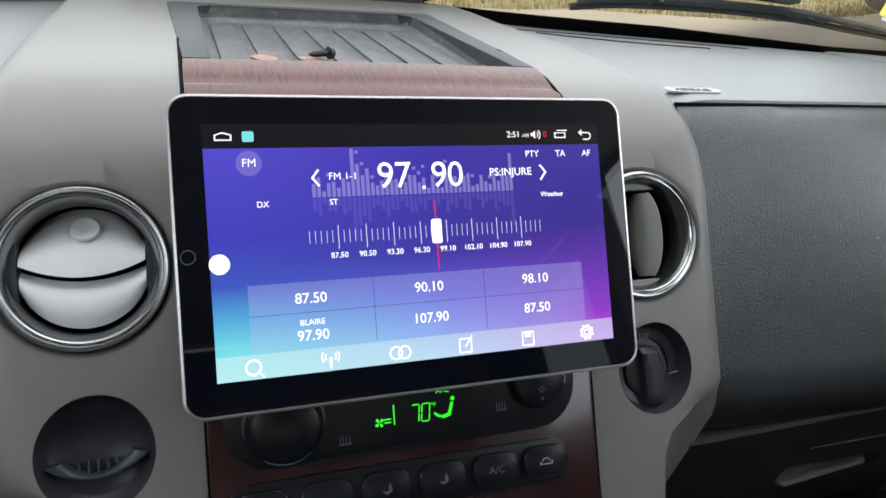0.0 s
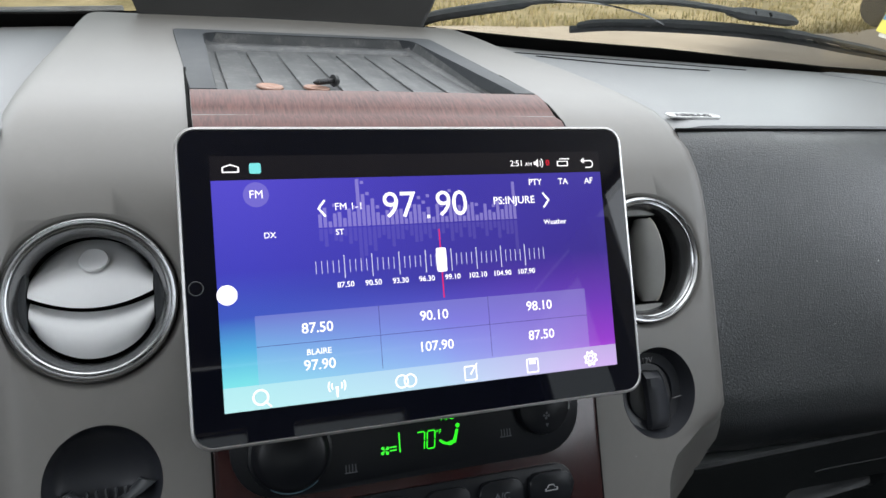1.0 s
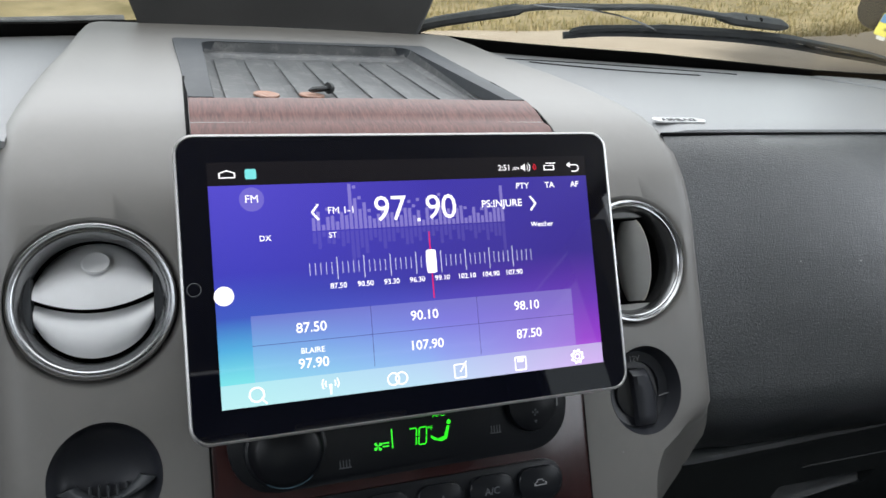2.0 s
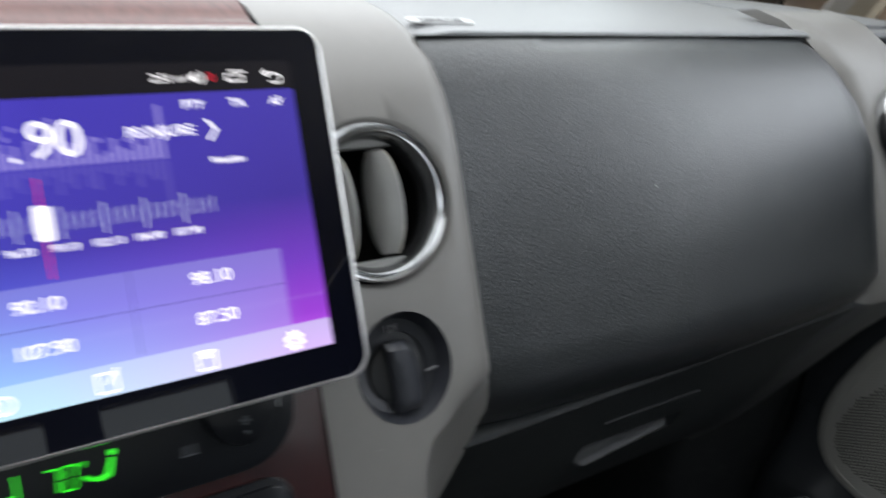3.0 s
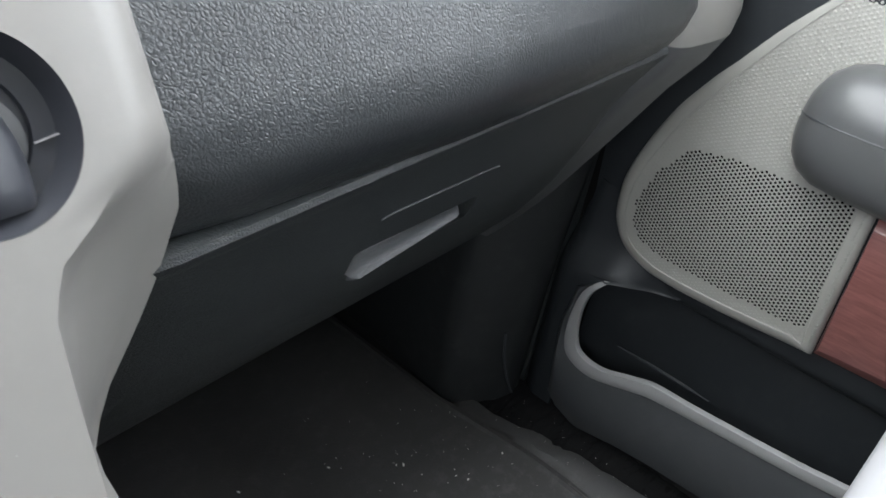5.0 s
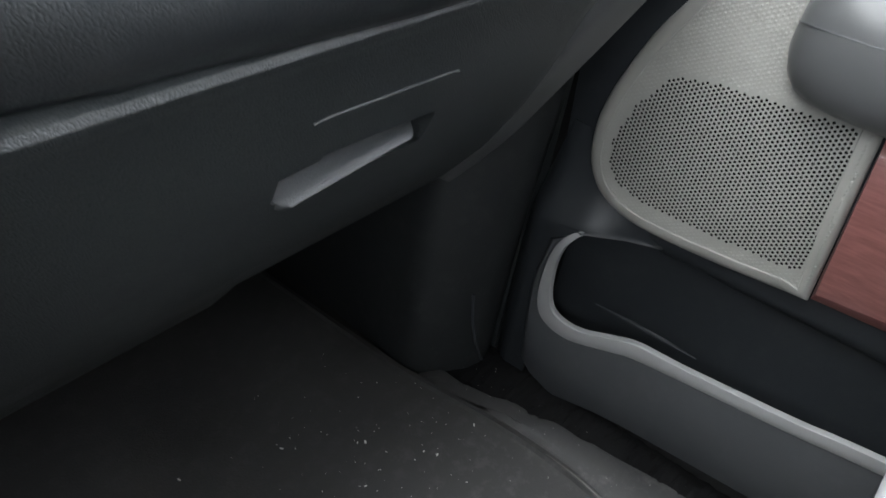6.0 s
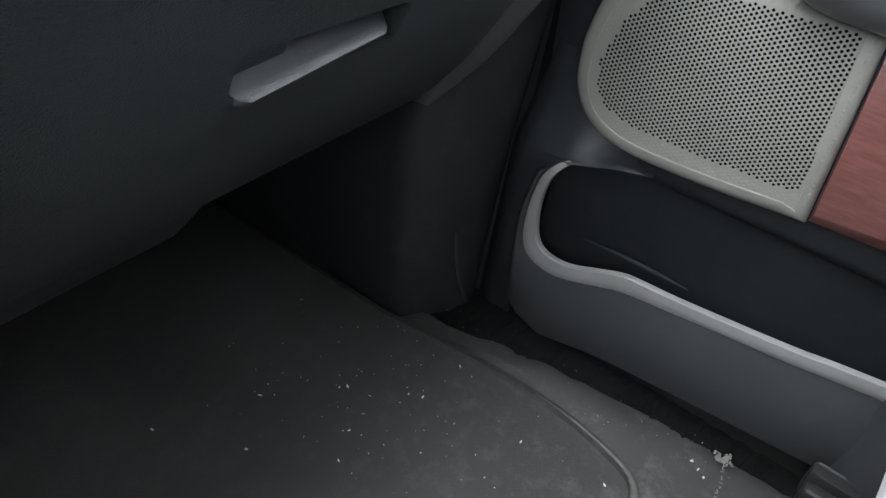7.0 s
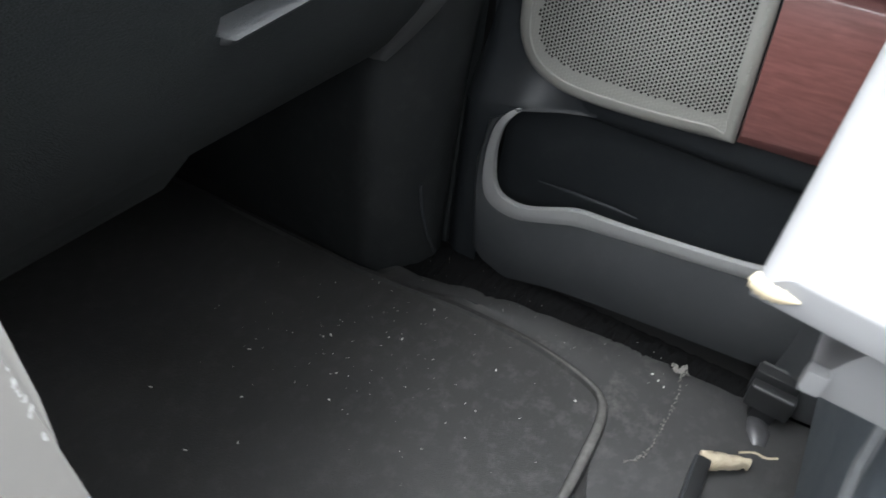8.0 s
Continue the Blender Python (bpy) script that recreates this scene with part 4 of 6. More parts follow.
    q("save_icon", ring_plate(sq, [(a * 0.8, b * 0.8) for a, b in sq], 0, 0.00005, at(0.0560, y)), WHITE_TEXT)
    q("save_icon", rect(-0.0020, 0.0020, 0.0008, 0.0040, 0, at(0.0560, y)), WHITE_TEXT)
    gear = [((0.0046 if (k // 2) % 2 else 0.0037) * math.cos(2 * math.pi * k / 32), (0.0046 if (k // 2) % 2 else 0.0037) * math.sin(2 * math.pi * k / 32)) for k in range(32)]
    q("gear_icon", ring_plate(gear, [(a * 0.62, b * 0.62) for a, b in gear], 0, 0.00005, at(0.0935, y)), WHITE_TEXT)
    q("gear_icon", lathe([(0.0012, 0), (0.0019, 0)], 16, at(0.0935, y)), WHITE_TEXT)
    q("assist_dot", lathe([(0, 0), (0.0050, 0)], 32, at(-0.1065, 0.0002)), WHITE_TEXT, "round white assist button")
    # status bar icons
    y = 0.0631
    house = [(-0.0042, -0.0020), (0.0042, -0.0020), (0.0042, 0.0009), (0, 0.0024), (-0.0042, 0.0009)]
    q("home_icon", ring_plate(house, [(a * 0.82, b * 0.68) for a, b in house], 0, 0.00005, at(-0.1012, y)), WHITE_TEXT)
    q("app_icon", prism(rounded(0.0058, 0.0054, 0.001, 3), 0, 0.00005, at(-0.0892, y)), TEAL)
    tx("clock_word", "2:51", 0.0048, 0.0565, y)
    tx("clock_word", "AM", 0.0030, 0.0640, y - 0.0006)
    q("sound_icon", prism([(-0.0022, -0.0009), (-0.001, -0.0009), (0.0006, -0.0024), (0.0006, 0.0024), (-0.001, 0.0009), (-0.0022, 0.0009)], 0, 0.00005, at(0.0695, y)), WHITE_TEXT)
    for r in (0.0016, 0.0030):
        q("sound_icon", lathe([(r, 0), (r + 0.0005, 0)], 10, at(0.0700, y), start=radians(-50), turn=radians(100)), WHITE_TEXT)
    tx("sound_digit", "0", 0.0048, 0.0763, y, RED_TEXT)
    rr = [(-0.0036, -0.0018), (0.0036, -0.0018), (0.0036, 0.0014), (-0.0036, 0.0014)]
    q("windows_icon", ring_plate(rr, [(a * 0.8, b * 0.65) for a, b in rr], 0, 0.00005, at(0.0860, y - 0.0003)), WHITE_TEXT)
    q("windows_icon", rect(-0.0024, 0.0042, 0.0020, 0.0026, 0, at(0.0866, y)), WHITE_TEXT)
    q("back_icon", prism([(-0.0042, 0.0010), (-0.0018, 0.0028), (-0.0018, -0.0008)], 0, 0.00005, at(0.1022, y)), WHITE_TEXT)
    q("back_icon", lathe([(0.0016, 0), (0.0023, 0)], 12, at(0.1042, y - 0.0010), start=radians(-90), turn=radians(180)), WHITE_TEXT)
    q("back_icon", rect(-0.002, 0.0022, 0.0006, 0.0013, 0, at(0.1022, y)), WHITE_TEXT)
    q("back_icon", rect(-0.001, 0.0022, -0.0033, -0.0026, 0, at(0.1022, y)), WHITE_TEXT)


build_unit(unit)


# ---- loose things in the tray ----
def coin(x, y, z, turn):
    m = TRAY_M @ pose(x, y, z, 3, 2, turn)
    ob = solo("coin", lathe([(0, 0.0014), (0.0078, 0.0014), (0.0083, 0.0017), (0.0093, 0.0017), (0.0095, 0.0012), (0.0095, 0.0004), (0.0092, 0), (0, 0)], 36, m), COPPER,
              "worn copper coin lying in the dusty tray", "coin", "coins in the tray")
    part("relief", lathe([(0, 0.0018), (0.003, 0.0017), (0.0048, 0.0013)], 14, m @ Matrix.Translation((0.0005, 0.0004, 0)), 0.8, 1.0), COPPER, ob)


coin(-0.062, -0.070, -0.0088, 20)
coin(-0.029, -0.071, -0.0088, 70)
sm = TRAY_M @ pose(-0.020, -0.062, -0.0046, 0, 90, 28)
screw = thing("screw", sm, "small black screw lying across the tray", "screw")
part("shank", lathe([(0, -0.013), (0.0012, -0.011), (0.0019, -0.009), (0.0019, 0.006), (0.0, 0.006)], 14, sm), BLACK, screw)
part("head", lathe([(0, 0.0105), (0.0030, 0.0102), (0.0042, 0.009), (0.0046, 0.006), (0.0018, 0.006), (0, 0.006)], 16, sm), BLACK, screw)
for k in range(6):
    part("thread", lathe([(0.0018, -0.009 + 0.0022 * k), (0.0024, -0.0084 + 0.0022 * k), (0.0018, -0.0078 + 0.0022 * k)], 14, sm), BLACK, screw)


# ---- dirt on the grey shell ----
SPECK = surf("white_specks", (0.30, 0.30, 0.295), (0.40, 0.40, 0.39), 300, 0.8, 0.05, 900, 0.1, 0.0002)


def dabs(name, spots, label, parent, kind="stuff"):
    """Flat little dabs lying on the face of the pod: (x, up the face, size, stretch, turn)."""
    bm = bmesh.new()
    for x, y, r, long, turn in spots:
        bmesh.ops.create_icosphere(bm, subdivisions=2, radius=r, matrix=S @ pose(x, y, 0.0, 0, 0, turn) @ Matrix.Diagonal((0.7, 0.7 * long, 0.05, 1)))
    return tagged(part(name, bm, SPECK, parent, label), kind=kind)


dirt = random.Random(8)
seen = [(0.124, -0.133, 0.00045, 1.5, 20), (0.138, -0.135, 0.0006, 1.9, 35), (0.149, -0.147, 0.0004, 1.6, 0), (0.139, -0.186, 0.0005, 1.3, 60), (0.146, -0.176, 0.0004, 1.2, 10), (0.117, -0.121, 0.0004, 1.2, 80), (-0.198, -0.075, 0.0005, 1.4, 50)]
dabs("dirt_specks", seen + [(dirt.uniform(0.115, 0.155), dirt.uniform(-0.27, -0.12), dirt.uniform(0.00008, 0.00016), dirt.uniform(1, 2), dirt.uniform(0, 180)) for _ in range(18)], "tiny white specks of dirt", stack)
scuff = []
for k in range(20):
    u = dirt.random() ** 0.7
    scuff.append((0.1560 - 0.0012 * u + dirt.gauss(0, 0.0004), -0.262 - 0.026 * u + dirt.gauss(0, 0.0010), dirt.uniform(0.0003, 0.0010), dirt.uniform(1.0, 2.2), dirt.gauss(-8, 20)))
dabs("scuff_marks", scuff, "pale scuffed chips along the edge", stack)


# ---- dashboard, passenger side ----
def front_edge(x):
    """Where the dash meets the windshield."""
    return 0.55 + 0.17 * math.exp(-(x / 0.2) ** 2) - 0.03 * x * x


def seam_lift(x):
    """The joint between dash top and panel climbs a little towards the middle."""
    return 0.0012 * max(0.0, 1 - (abs(x) - 0.2) / 0.3)


def dash_top_point(x, v):
    y0, y1 = 0.082, front_edge(x)
    z0, z1 = 0.6875 + seam_lift(x), 0.702 - 0.030 * min(abs(x), 0.8)
    return Vector((x, y0 + (y1 - y0) * v, z0 + (z1 - z0) * v + 0.006 * math.sin(math.pi * v)))


dash = thing("dashboard", (0.45, 0.1, 0.45), "black grained vinyl dashboard with a padded passenger panel", "dashboard")


def build_pad(parent, x0, x1, name):
    rows = []
    for k in range(25):
        near, far = (x0, x1) if x0 > 0 else (x1, x0)
        x = near + (far - near) * (k / 24) ** 1.6
        dip = 0.0045 * max(0.0, 1 - (abs(x) - abs(near)) / 0.030) ** 2
        s = seam_lift(x) - dip
        lip = [Vector((x, 0.097, 0.6755 + s)), Vector((x, 0.0875, 0.6790 + s)), Vector((x, 0.0840, 0.6825 + s)), Vector((x, 0.0850, 0.6865 + s))]
        rows.append(lip + [dash_top_point(x, v) - Vector((0, 0, dip)) for v in (0.02, 0.08, 0.18, 0.3, 0.45, 0.6, 0.75, 0.88, 1.0)])
    return part(name, slab(rows, (0, 0.0, -0.02)), DASHTOP, parent, "dark grey padded dash top")


build_pad(dash, 0.2080, 0.80, "dash_top")
build_pad(dash, -0.80, -0.2120, "dash_top")

FACE = [(0.462, 0.0045), (0.467, -0.0010), (0.475, -0.0065), (0.486, -0.0102), (0.498, -0.0110), (0.516, -0.0045), (0.556, 0.0100), (0.60, 0.0250), (0.635, 0.0400), (0.661, 0.0580), (0.6765, 0.0745), (0.6840, 0.0880)]
FACE_LEFT = [0.0040, -0.0012, -0.0045, -0.0062, -0.005, 0.003, 0.0205, 0.037, 0.0520, 0.0650, 0.0755, 0.0850]


def face_lift(x):
    return 0.017 * (x - 0.215) / 0.375


def face_push(x):
    return -0.006 - 0.014 * (x - 0.215) / 0.375


def build_face(parent):
    rows = []
    for (z, y_right), y_left in zip(FACE, FACE_LEFT):
        row = []
        for k in range(33):
            x = 0.2150 + 0.3805 * k / 32
            right = 0.5955 - 0.030 * max(0, (0.505 - z) / 0.043) ** 2 - 0.016 * max(0, (z - 0.635) / 0.0465) ** 2
            left = 0.2060 + 0.0015 * min(1, max(0, (z - 0.65) / 0.03))
            x = left + (right - left) * k / 32
            bow = 0.004 * math.sin(math.pi * k / 32)
            w = min(1, k / 17)
            w = w * w * (3 - 2 * w)
            y = y_left * (1 - w) + (y_right + face_push(x) * (1 - max(0, (z - 0.6) / 0.09))) * w
            edge = 0.004 * max(0, 1 - (32 - k) / 1.2) ** 2 + 0.006 * max(0, 1 - k / 4) * max(0, min(1, (0.51 - z) / 0.03))
            row.append(Vector((x, y - bow + edge, z + face_lift(x) * max(0, (0.68 - z) / 0.22) + (seam_lift(x) - 0.001) * max(0, (z - 0.62) / 0.0655))))
        rows.append(row)
    return part("padded_panel", slab(rows, (0, 0.015, -0.002)), LEATHER, parent, "black grained leather-look passenger panel")


padded = build_face(dash)
bm = bmesh.new()
for x, y, z, r in ((0.353, -0.0085, 0.600, 0.0007), (0.300, 0.004, 0.590, 0.0004), (0.318, -0.012, 0.565, 0.0004), (0.262, -0.002, 0.560, 0.0004), (0.42, -0.010, 0.61, 0.0004), (0.47, -0.016, 0.59, 0.0003)):
    hit = min((v.co for v in padded.data.vertices), key=lambda c: abs(c.x - x) + abs(c.z - z) + max(0, c.y - y))
    bmesh.ops.create_icosphere(bm, subdivisions=1, radius=r, matrix=Matrix.Translation(hit) @ Matrix.Diagonal((1.3, 0.5, 0.9, 1)))
part("panel_seam", tube([(0.207 + 0.38 * k / 24, 0.0842, 0.6832 + seam_lift(0.207 + 0.38 * k / 24)) for k in range(25)], 0.0014, 8), CREVICE, dash, "dark joint under the dash top")
tagged(part("lint_specks", bm, SPECK, dash, "tiny pale specks of lint"), kind="stuff")


def on_dash(x, y):
    return dash_top_point(x, (y - 0.082) / (front_edge(x) - 0.082))


def build_badge(parent):
    m = Matrix.Translation(on_dash(0.2365, 0.1055) + Vector((0, 0, 0.0002))) @ pose(0, 0, 0, 4, 0, -3)
    badge = part("airbag_badge", ring_plate(rounded(0.045, 0.0125, 0.006, 6), rounded(0.0425, 0.0100, 0.005, 6), 0, 0.0013, m), BADGE, parent, "small oval AIRBAG badge with a pale rim")
    part("badge_field", prism(rounded(0.0428, 0.0103, 0.005, 6), 0.0, 0.0009, m), BADGE, badge)
    part("word", letters("AIRBAG", 0.0085, m @ Matrix.Translation((0, 0, 0.0010)), 0.0002, 1.05, bold=0.03), BLACK, badge, "dark AIRBAG letters", 0)


build_badge(dash)


for line in (((0.243, 0.452), (0.32, 0.456), (0.39, 0.452), (0.46, 0.440), (0.506, 0.427), (0.552, 0.412)), ((0.263, 0.424), (0.31, 0.398), (0.36, 0.378), (0.41, 0.370), (0.458, 0.366))):
    part("defrost_slot", tube(smooth_curve([on_dash(x, y) + Vector((0, 0, 0.0003)) for x, y in line], 4), 0.0024, 6, 0.3), CREVICE, dash, "narrow dark defroster slot")
rows = []
for k in range(15):
    y = 0.10 + 0.34 * k / 14
    left = lerp([(0.10, 0.640), (0.19, 0.652), (0.25, 0.664), (0.316, 0.680), (0.40, 0.690), (0.50, 0.726)], y)
    rows.append([on_dash(left + (0.80 - left) * w, y) + Vector((0, 0, h)) for w, h in ((0.0, 0.0003), (0.05, 0.0022), (0.12, 0.0032), (0.3, 0.0034), (0.65, 0.0034), (1.0, 0.003))])
part("corner_pad", slab(rows, (0, 0, -0.006)), DASHTOP, dash, "raised corner of the dash top")


def build_glove_box():
    box_ob = thing("glove_box", (0.40, 0.05, 0.25), "charcoal plastic glove box door with a recessed pull handle, closed", "glove box")
    prof = [(0.018, 0.0050), (0.006, 0.0045), (0.0015, 0.0030), (0.0, 0.0), (0.0012, -0.0035), (0.0045, -0.008), (0.016, -0.040), (0.030, -0.080), (0.046, -0.115), (0.070, -0.155), (0.098, -0.190), (0.115, -0.205), (0.150, -0.208)]
    rows = []
    for k in range(33):
        x = 0.165 + 0.425 * k / 32
        y0, z0 = -0.0045 - 0.0155 * (x - 0.215) / 0.375, 0.4585 + 0.0195 * (x - 0.215) / 0.375
        tuck = 0.03 * max(0, (x - 0.565) / 0.025) ** 2
        rows.append([Vector((0.165 + (lerp([(-0.21, 0.584), (-0.18, 0.579), (-0.14, 0.5735), (-0.06, 0.5725), (-0.02, 0.577), (-0.008, 0.588), (0.0, 0.590)], dz) - 0.165) * k / 32, y0 + dy + (tuck if dz < -0.01 else 0) * 0.2 + 0.02 * max(0, 1 - k / 4) ** 2, z0 + dz * (1 + 0.02 * k / 32))) for dy, dz in prof])
    door = part("door", slab(rows, (0, 0.018, -0.004)), LOWER, box_ob, "charcoal glove box door with a rounded upper lip")
    hook = [(-0.04, 0.3795), (0.0185, 0.3785), (0.0235, 0.3775), (0.030, 0.3795), (0.040, 0.386), (0.048, 0.395), (0.05, 0.401), (-0.04, 0.399)]
    bm = bmesh.new()
    rings = []
    for k, (x, s) in enumerate(((0.3315, 0.75), (0.334, 0.92), (0.339, 1.0), (0.38, 1.0), (0.431, 1.0), (0.435, 0.92), (0.4375, 0.75))):
        mid = 0.389
        rings.append([Vector((x + 0.0, y, mid + (z + 0.020 * (x - 0.335) * 0.4 - mid) * (0.35 + 0.65 * s))) for y, z in hook])
    loft(rings, bm=bm)
    carve(door, [bm])
    scoop = []
    for k in range(25):
        u = 2 * k / 24 - 1
        x, e = 0.3325 + 0.1035 * k / 24, 0.9 * max(0, (abs(u) - 0.84) / 0.16) ** 2
        scoop.append([Vector((x, y + 0.012 * e, z + 0.006 * e + 0.10 * (x - 0.335))) for y, z in ((0.0185, 0.3753), (0.0195, 0.3762), (0.0210, 0.3777), (0.0240, 0.3789), (0.0270, 0.3805), (0.0300, 0.3828), (0.0325, 0.3850))])
    part("handle_shell", slab(scoop, (0, 0.004, -0.004)), SCOOP, door, "scooped pull handle, coloured lighter for the light it catches", 70)
    # Black sheet standing in for the shade inside the handle.
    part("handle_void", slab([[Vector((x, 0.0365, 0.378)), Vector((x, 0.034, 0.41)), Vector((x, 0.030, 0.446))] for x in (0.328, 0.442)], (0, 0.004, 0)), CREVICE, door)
    part("handle_slit", tube([(0.340, 0.0055, 0.4245), (0.348, 0.0046, 0.4262), (0.428, 0.0012, 0.4283), (0.437, 0.0016, 0.4272)], 0.0007, 6), SCOOP, door, "thin pale edge over the handle")
    return box_ob


# Lighter than the glove box plastic: light caught by the scoop is put in.
SCOOP = surf("lightened_handle_plastic", (0.040, 0.043, 0.046), (0.058, 0.061, 0.064), 30, 0.44, 0.08, 1100, 0.55, 0.0006)
build_glove_box()
low = thing("lower_dash_panel", (0.28, 0.1, 0.22), "dark lower dash panel beside the centre stack", "dashboard panel")
rows = []
for x in (0.150, 0.17, 0.21, 0.27, 0.33, 0.37, 0.380, 0.3845):
    e = 0.010 * max(0, (x - 0.37) / 0.0145) ** 2
    rows.append([Vector((x, y + e, z)) for y, z in ((0.02, 0.43), (0.035, 0.36), (0.07, 0.30), (0.108, 0.250), (0.119, 0.236), (0.1255, 0.2275), (0.134, 0.2245), (0.16, 0.226))])
part("panel", slab(rows, (0, 0.012, 0.0)), LOWER, low)


# ---- grey end piece with the outer vent ----
def build_end_piece():
    end = thing("dash_end_trim", (0.63, 0.0, 0.26), "satin grey end trim of the dashboard with a small chrome-ringed vent", "dashboard trim")
    rows = []
    prof = [(0.700, 0.120), (0.694, 0.092), (0.680, 0.068), (0.66, 0.046), (0.635, 0.0285), (0.61, 0.0135), (0.58, -0.001), (0.55, -0.0125), (0.52, -0.0235), (0.50, -0.0280), (0.482, -0.0275), (0.462, -0.020), (0.435, -0.004), (0.40, 0.013), (0.36, 0.034), (0.32, 0.056), (0.30, 0.068), (0.28, 0.081), (0.266, 0.091), (0.258, 0.097)]
    for z, y in prof:
        x0 = 0.5985 - 0.016 * min(1.3, max(0, (z - 0.635) / 0.0465) ** 2) if z > 0.505 else lerp([(0.258, 0.586), (0.28, 0.580), (0.32, 0.5745), (0.40, 0.5735), (0.45, 0.5765), (0.47, 0.582), (0.49, 0.592), (0.505, 0.5985)], z)
        x1 = lerp([(0.258, 0.590), (0.265, 0.598), (0.28, 0.612), (0.30, 0.628), (0.33, 0.637), (0.37, 0.640), (0.43, 0.662), (0.47, 0.688), (0.49, 0.694)], z)
        row = []
        for k in range(13):
            u = k / 12
            bow = -0.010 * math.sin(math.pi * min(u * 0.62 + 0.08, 1.0)) + 0.022 * max(0, u - 0.78) ** 2 / 0.05 + 0.010 * max(0, 0.10 - u) / 0.10
            row.append(Vector((x0 + (x1 - x0) * u, y + bow + 0.006, z)))
        rows.append(row)
    cut = next(i for i, (z, y) in enumerate(prof) if z < 0.484)
    shell = part("shell", slab(rows[:cut + 1], (0.004, 0.022, -0.004)), GREY, end, "satin grey plastic shell")
    # Same grey trim carried on, with the shade put into its colour.
    part("lower_shell", slab(rows[cut:], (0.004, 0.022, -0.004)), TRIMLOW, end, "satin grey lower end of the trim, darkened for its downward shade")
    m = pose(0.644, 0.0112, 0.619, 58, 0, 0) @ Matrix.Diagonal((1.0, 1.0, 1, 1))
    carve(shell, [lathe([(0, -0.06), (0.031, -0.06), (0.031, 0.06), (0, 0.06)], 48, m, 1.0, 1.22)])
    vent = part("air_vent", lathe([(0.0308, -0.04), (0.0308, -0.006), (0.0285, -0.004), (0.0285, -0.04)], 48, m, 1.0, 1.22, closed=True), BEIGE_RIM, end, "small round vent with yellowed leaves and a chrome ring")
    part("ring", lathe([(0.0312, -0.012), (0.0318, 0.0015), (0.030, 0.0035), (0.0282, 0.001), (0.0275, -0.010), (0.0275, -0.02)], 48, m, 1.0, 1.22), CHROME, vent, "chrome ring")
    part("barrel", lathe([(0.028, -0.008), (0.0275, -0.032), (0, -0.034)], 40, m, 1.0, 1.22), VANE_OLD, vent)
    for dx in (-0.008, 0.010):
        part("vane", leaf(m @ pose(dx, 0, -0.014, 0, -50, 0) @ Matrix.Diagonal((1.0, 1.15, 1, 1))), VANE_OLD, vent, "yellowed plastic leaf")


build_end_piece()

# ---- passenger door ----
TO_DOOR = Matrix(((0, 0, -1, 0), (1, 0, 0, 0), (0, 1, 0, 0), (0, 0, 0, 1)))   # (y, z, out) to the world


def door_m(x):
    return Matrix.Translation((x, 0, 0)) @ TO_DOOR


door = thing("car_door", (0.76, -0.4, -0.05), "charcoal passenger door panel with taupe speaker trim and wood inlay, closed", "car door")
part("door_skin", box(0.758, 0.79, -0.95, 0.075, -0.06, 0.70, 0.012, 3), DOORBLACK, door, "charcoal plastic door skin")
rows = []
for z, x in ((0.70, 0.755), (0.66, 0.738), (0.60, 0.728), (0.53, 0.722), (0.45, 0.724), (0.36, 0.732), (0.26, 0.735), (0.225, 0.735), (0.208, 0.7355), (0.199, 0.738), (0.193, 0.744), (0.190, 0.752), (0.189, 0.765)):
    rows.append([Vector((x + 0.012 * max(0, (y - 0.02) / 0.055) ** 2, y, z)) for y in (0.075, 0.065, 0.05, 0.03, 0.0, -0.1, -0.25, -0.5, -0.95)])
part("upper_panel", slab(rows, (0.02, 0, 0)), DOORBLACK, door, "dark grey padded upper door")

rows = []
fall = smooth_curve([(0.7370, 0.285, 0), (0.7345, 0.262, 0), (0.7310, 0.245, 0), (0.7255, 0.228, 0), (0.7180, 0.213, 0), (0.7095, 0.199, 0), (0.7045, 0.187, 0), (0.7030, 0.165, 0), (0.7025, 0.13, 0), (0.7030, 0.09, 0), (0.7050, 0.05, 0), (0.7085, 0.0, 0), (0.7100, -0.02, 0)], 4)
for x, z, _ in fall:
    y0 = lerp([(0.0, 0.030), (0.08, 0.022), (0.098, 0.033), (0.131, 0.0365), (0.165, 0.0325), (0.186, 0.020), (0.193, 0.012), (0.1985, -0.06)], z)
    row = []
    for k in range(25):
        y = y0 + (0.0755 - y0) * k / 24
        w = min(1.0, max(0.0, (0.016 - y) / 0.07))
        row.append(Vector((x + (0.7370 - x) * w * w * (3 - 2 * w) + 0.02 * max(0, (y - 0.05) / 0.0255) ** 2.2, y, z)))
    rows.append(row)
part("pocket_end", slab(rows, (0.006, 0, 0)), DOORBLACK, door, "charcoal door plastic rounding into the pocket end")

SPK = [(-0.081, 0.532), (-0.046, 0.484), (0.003, 0.402), (0.026, 0.345), (0.0345, 0.31), (0.0355, 0.285), (0.031, 0.258), (0.015, 0.234), (-0.012, 0.220), (-0.047, 0.2155), (-0.109, 0.2175), (-0.1885, 0.2245)]
spk_curve = [(v.x, v.y) for v in smooth_curve([(y, z, 0) for y, z in SPK], 4)]
spk_outline = spk_curve + [(-0.183, 0.30), (-0.178, 0.37), (-0.172, 0.46), (-0.166, 0.60), (-0.125, 0.585)]


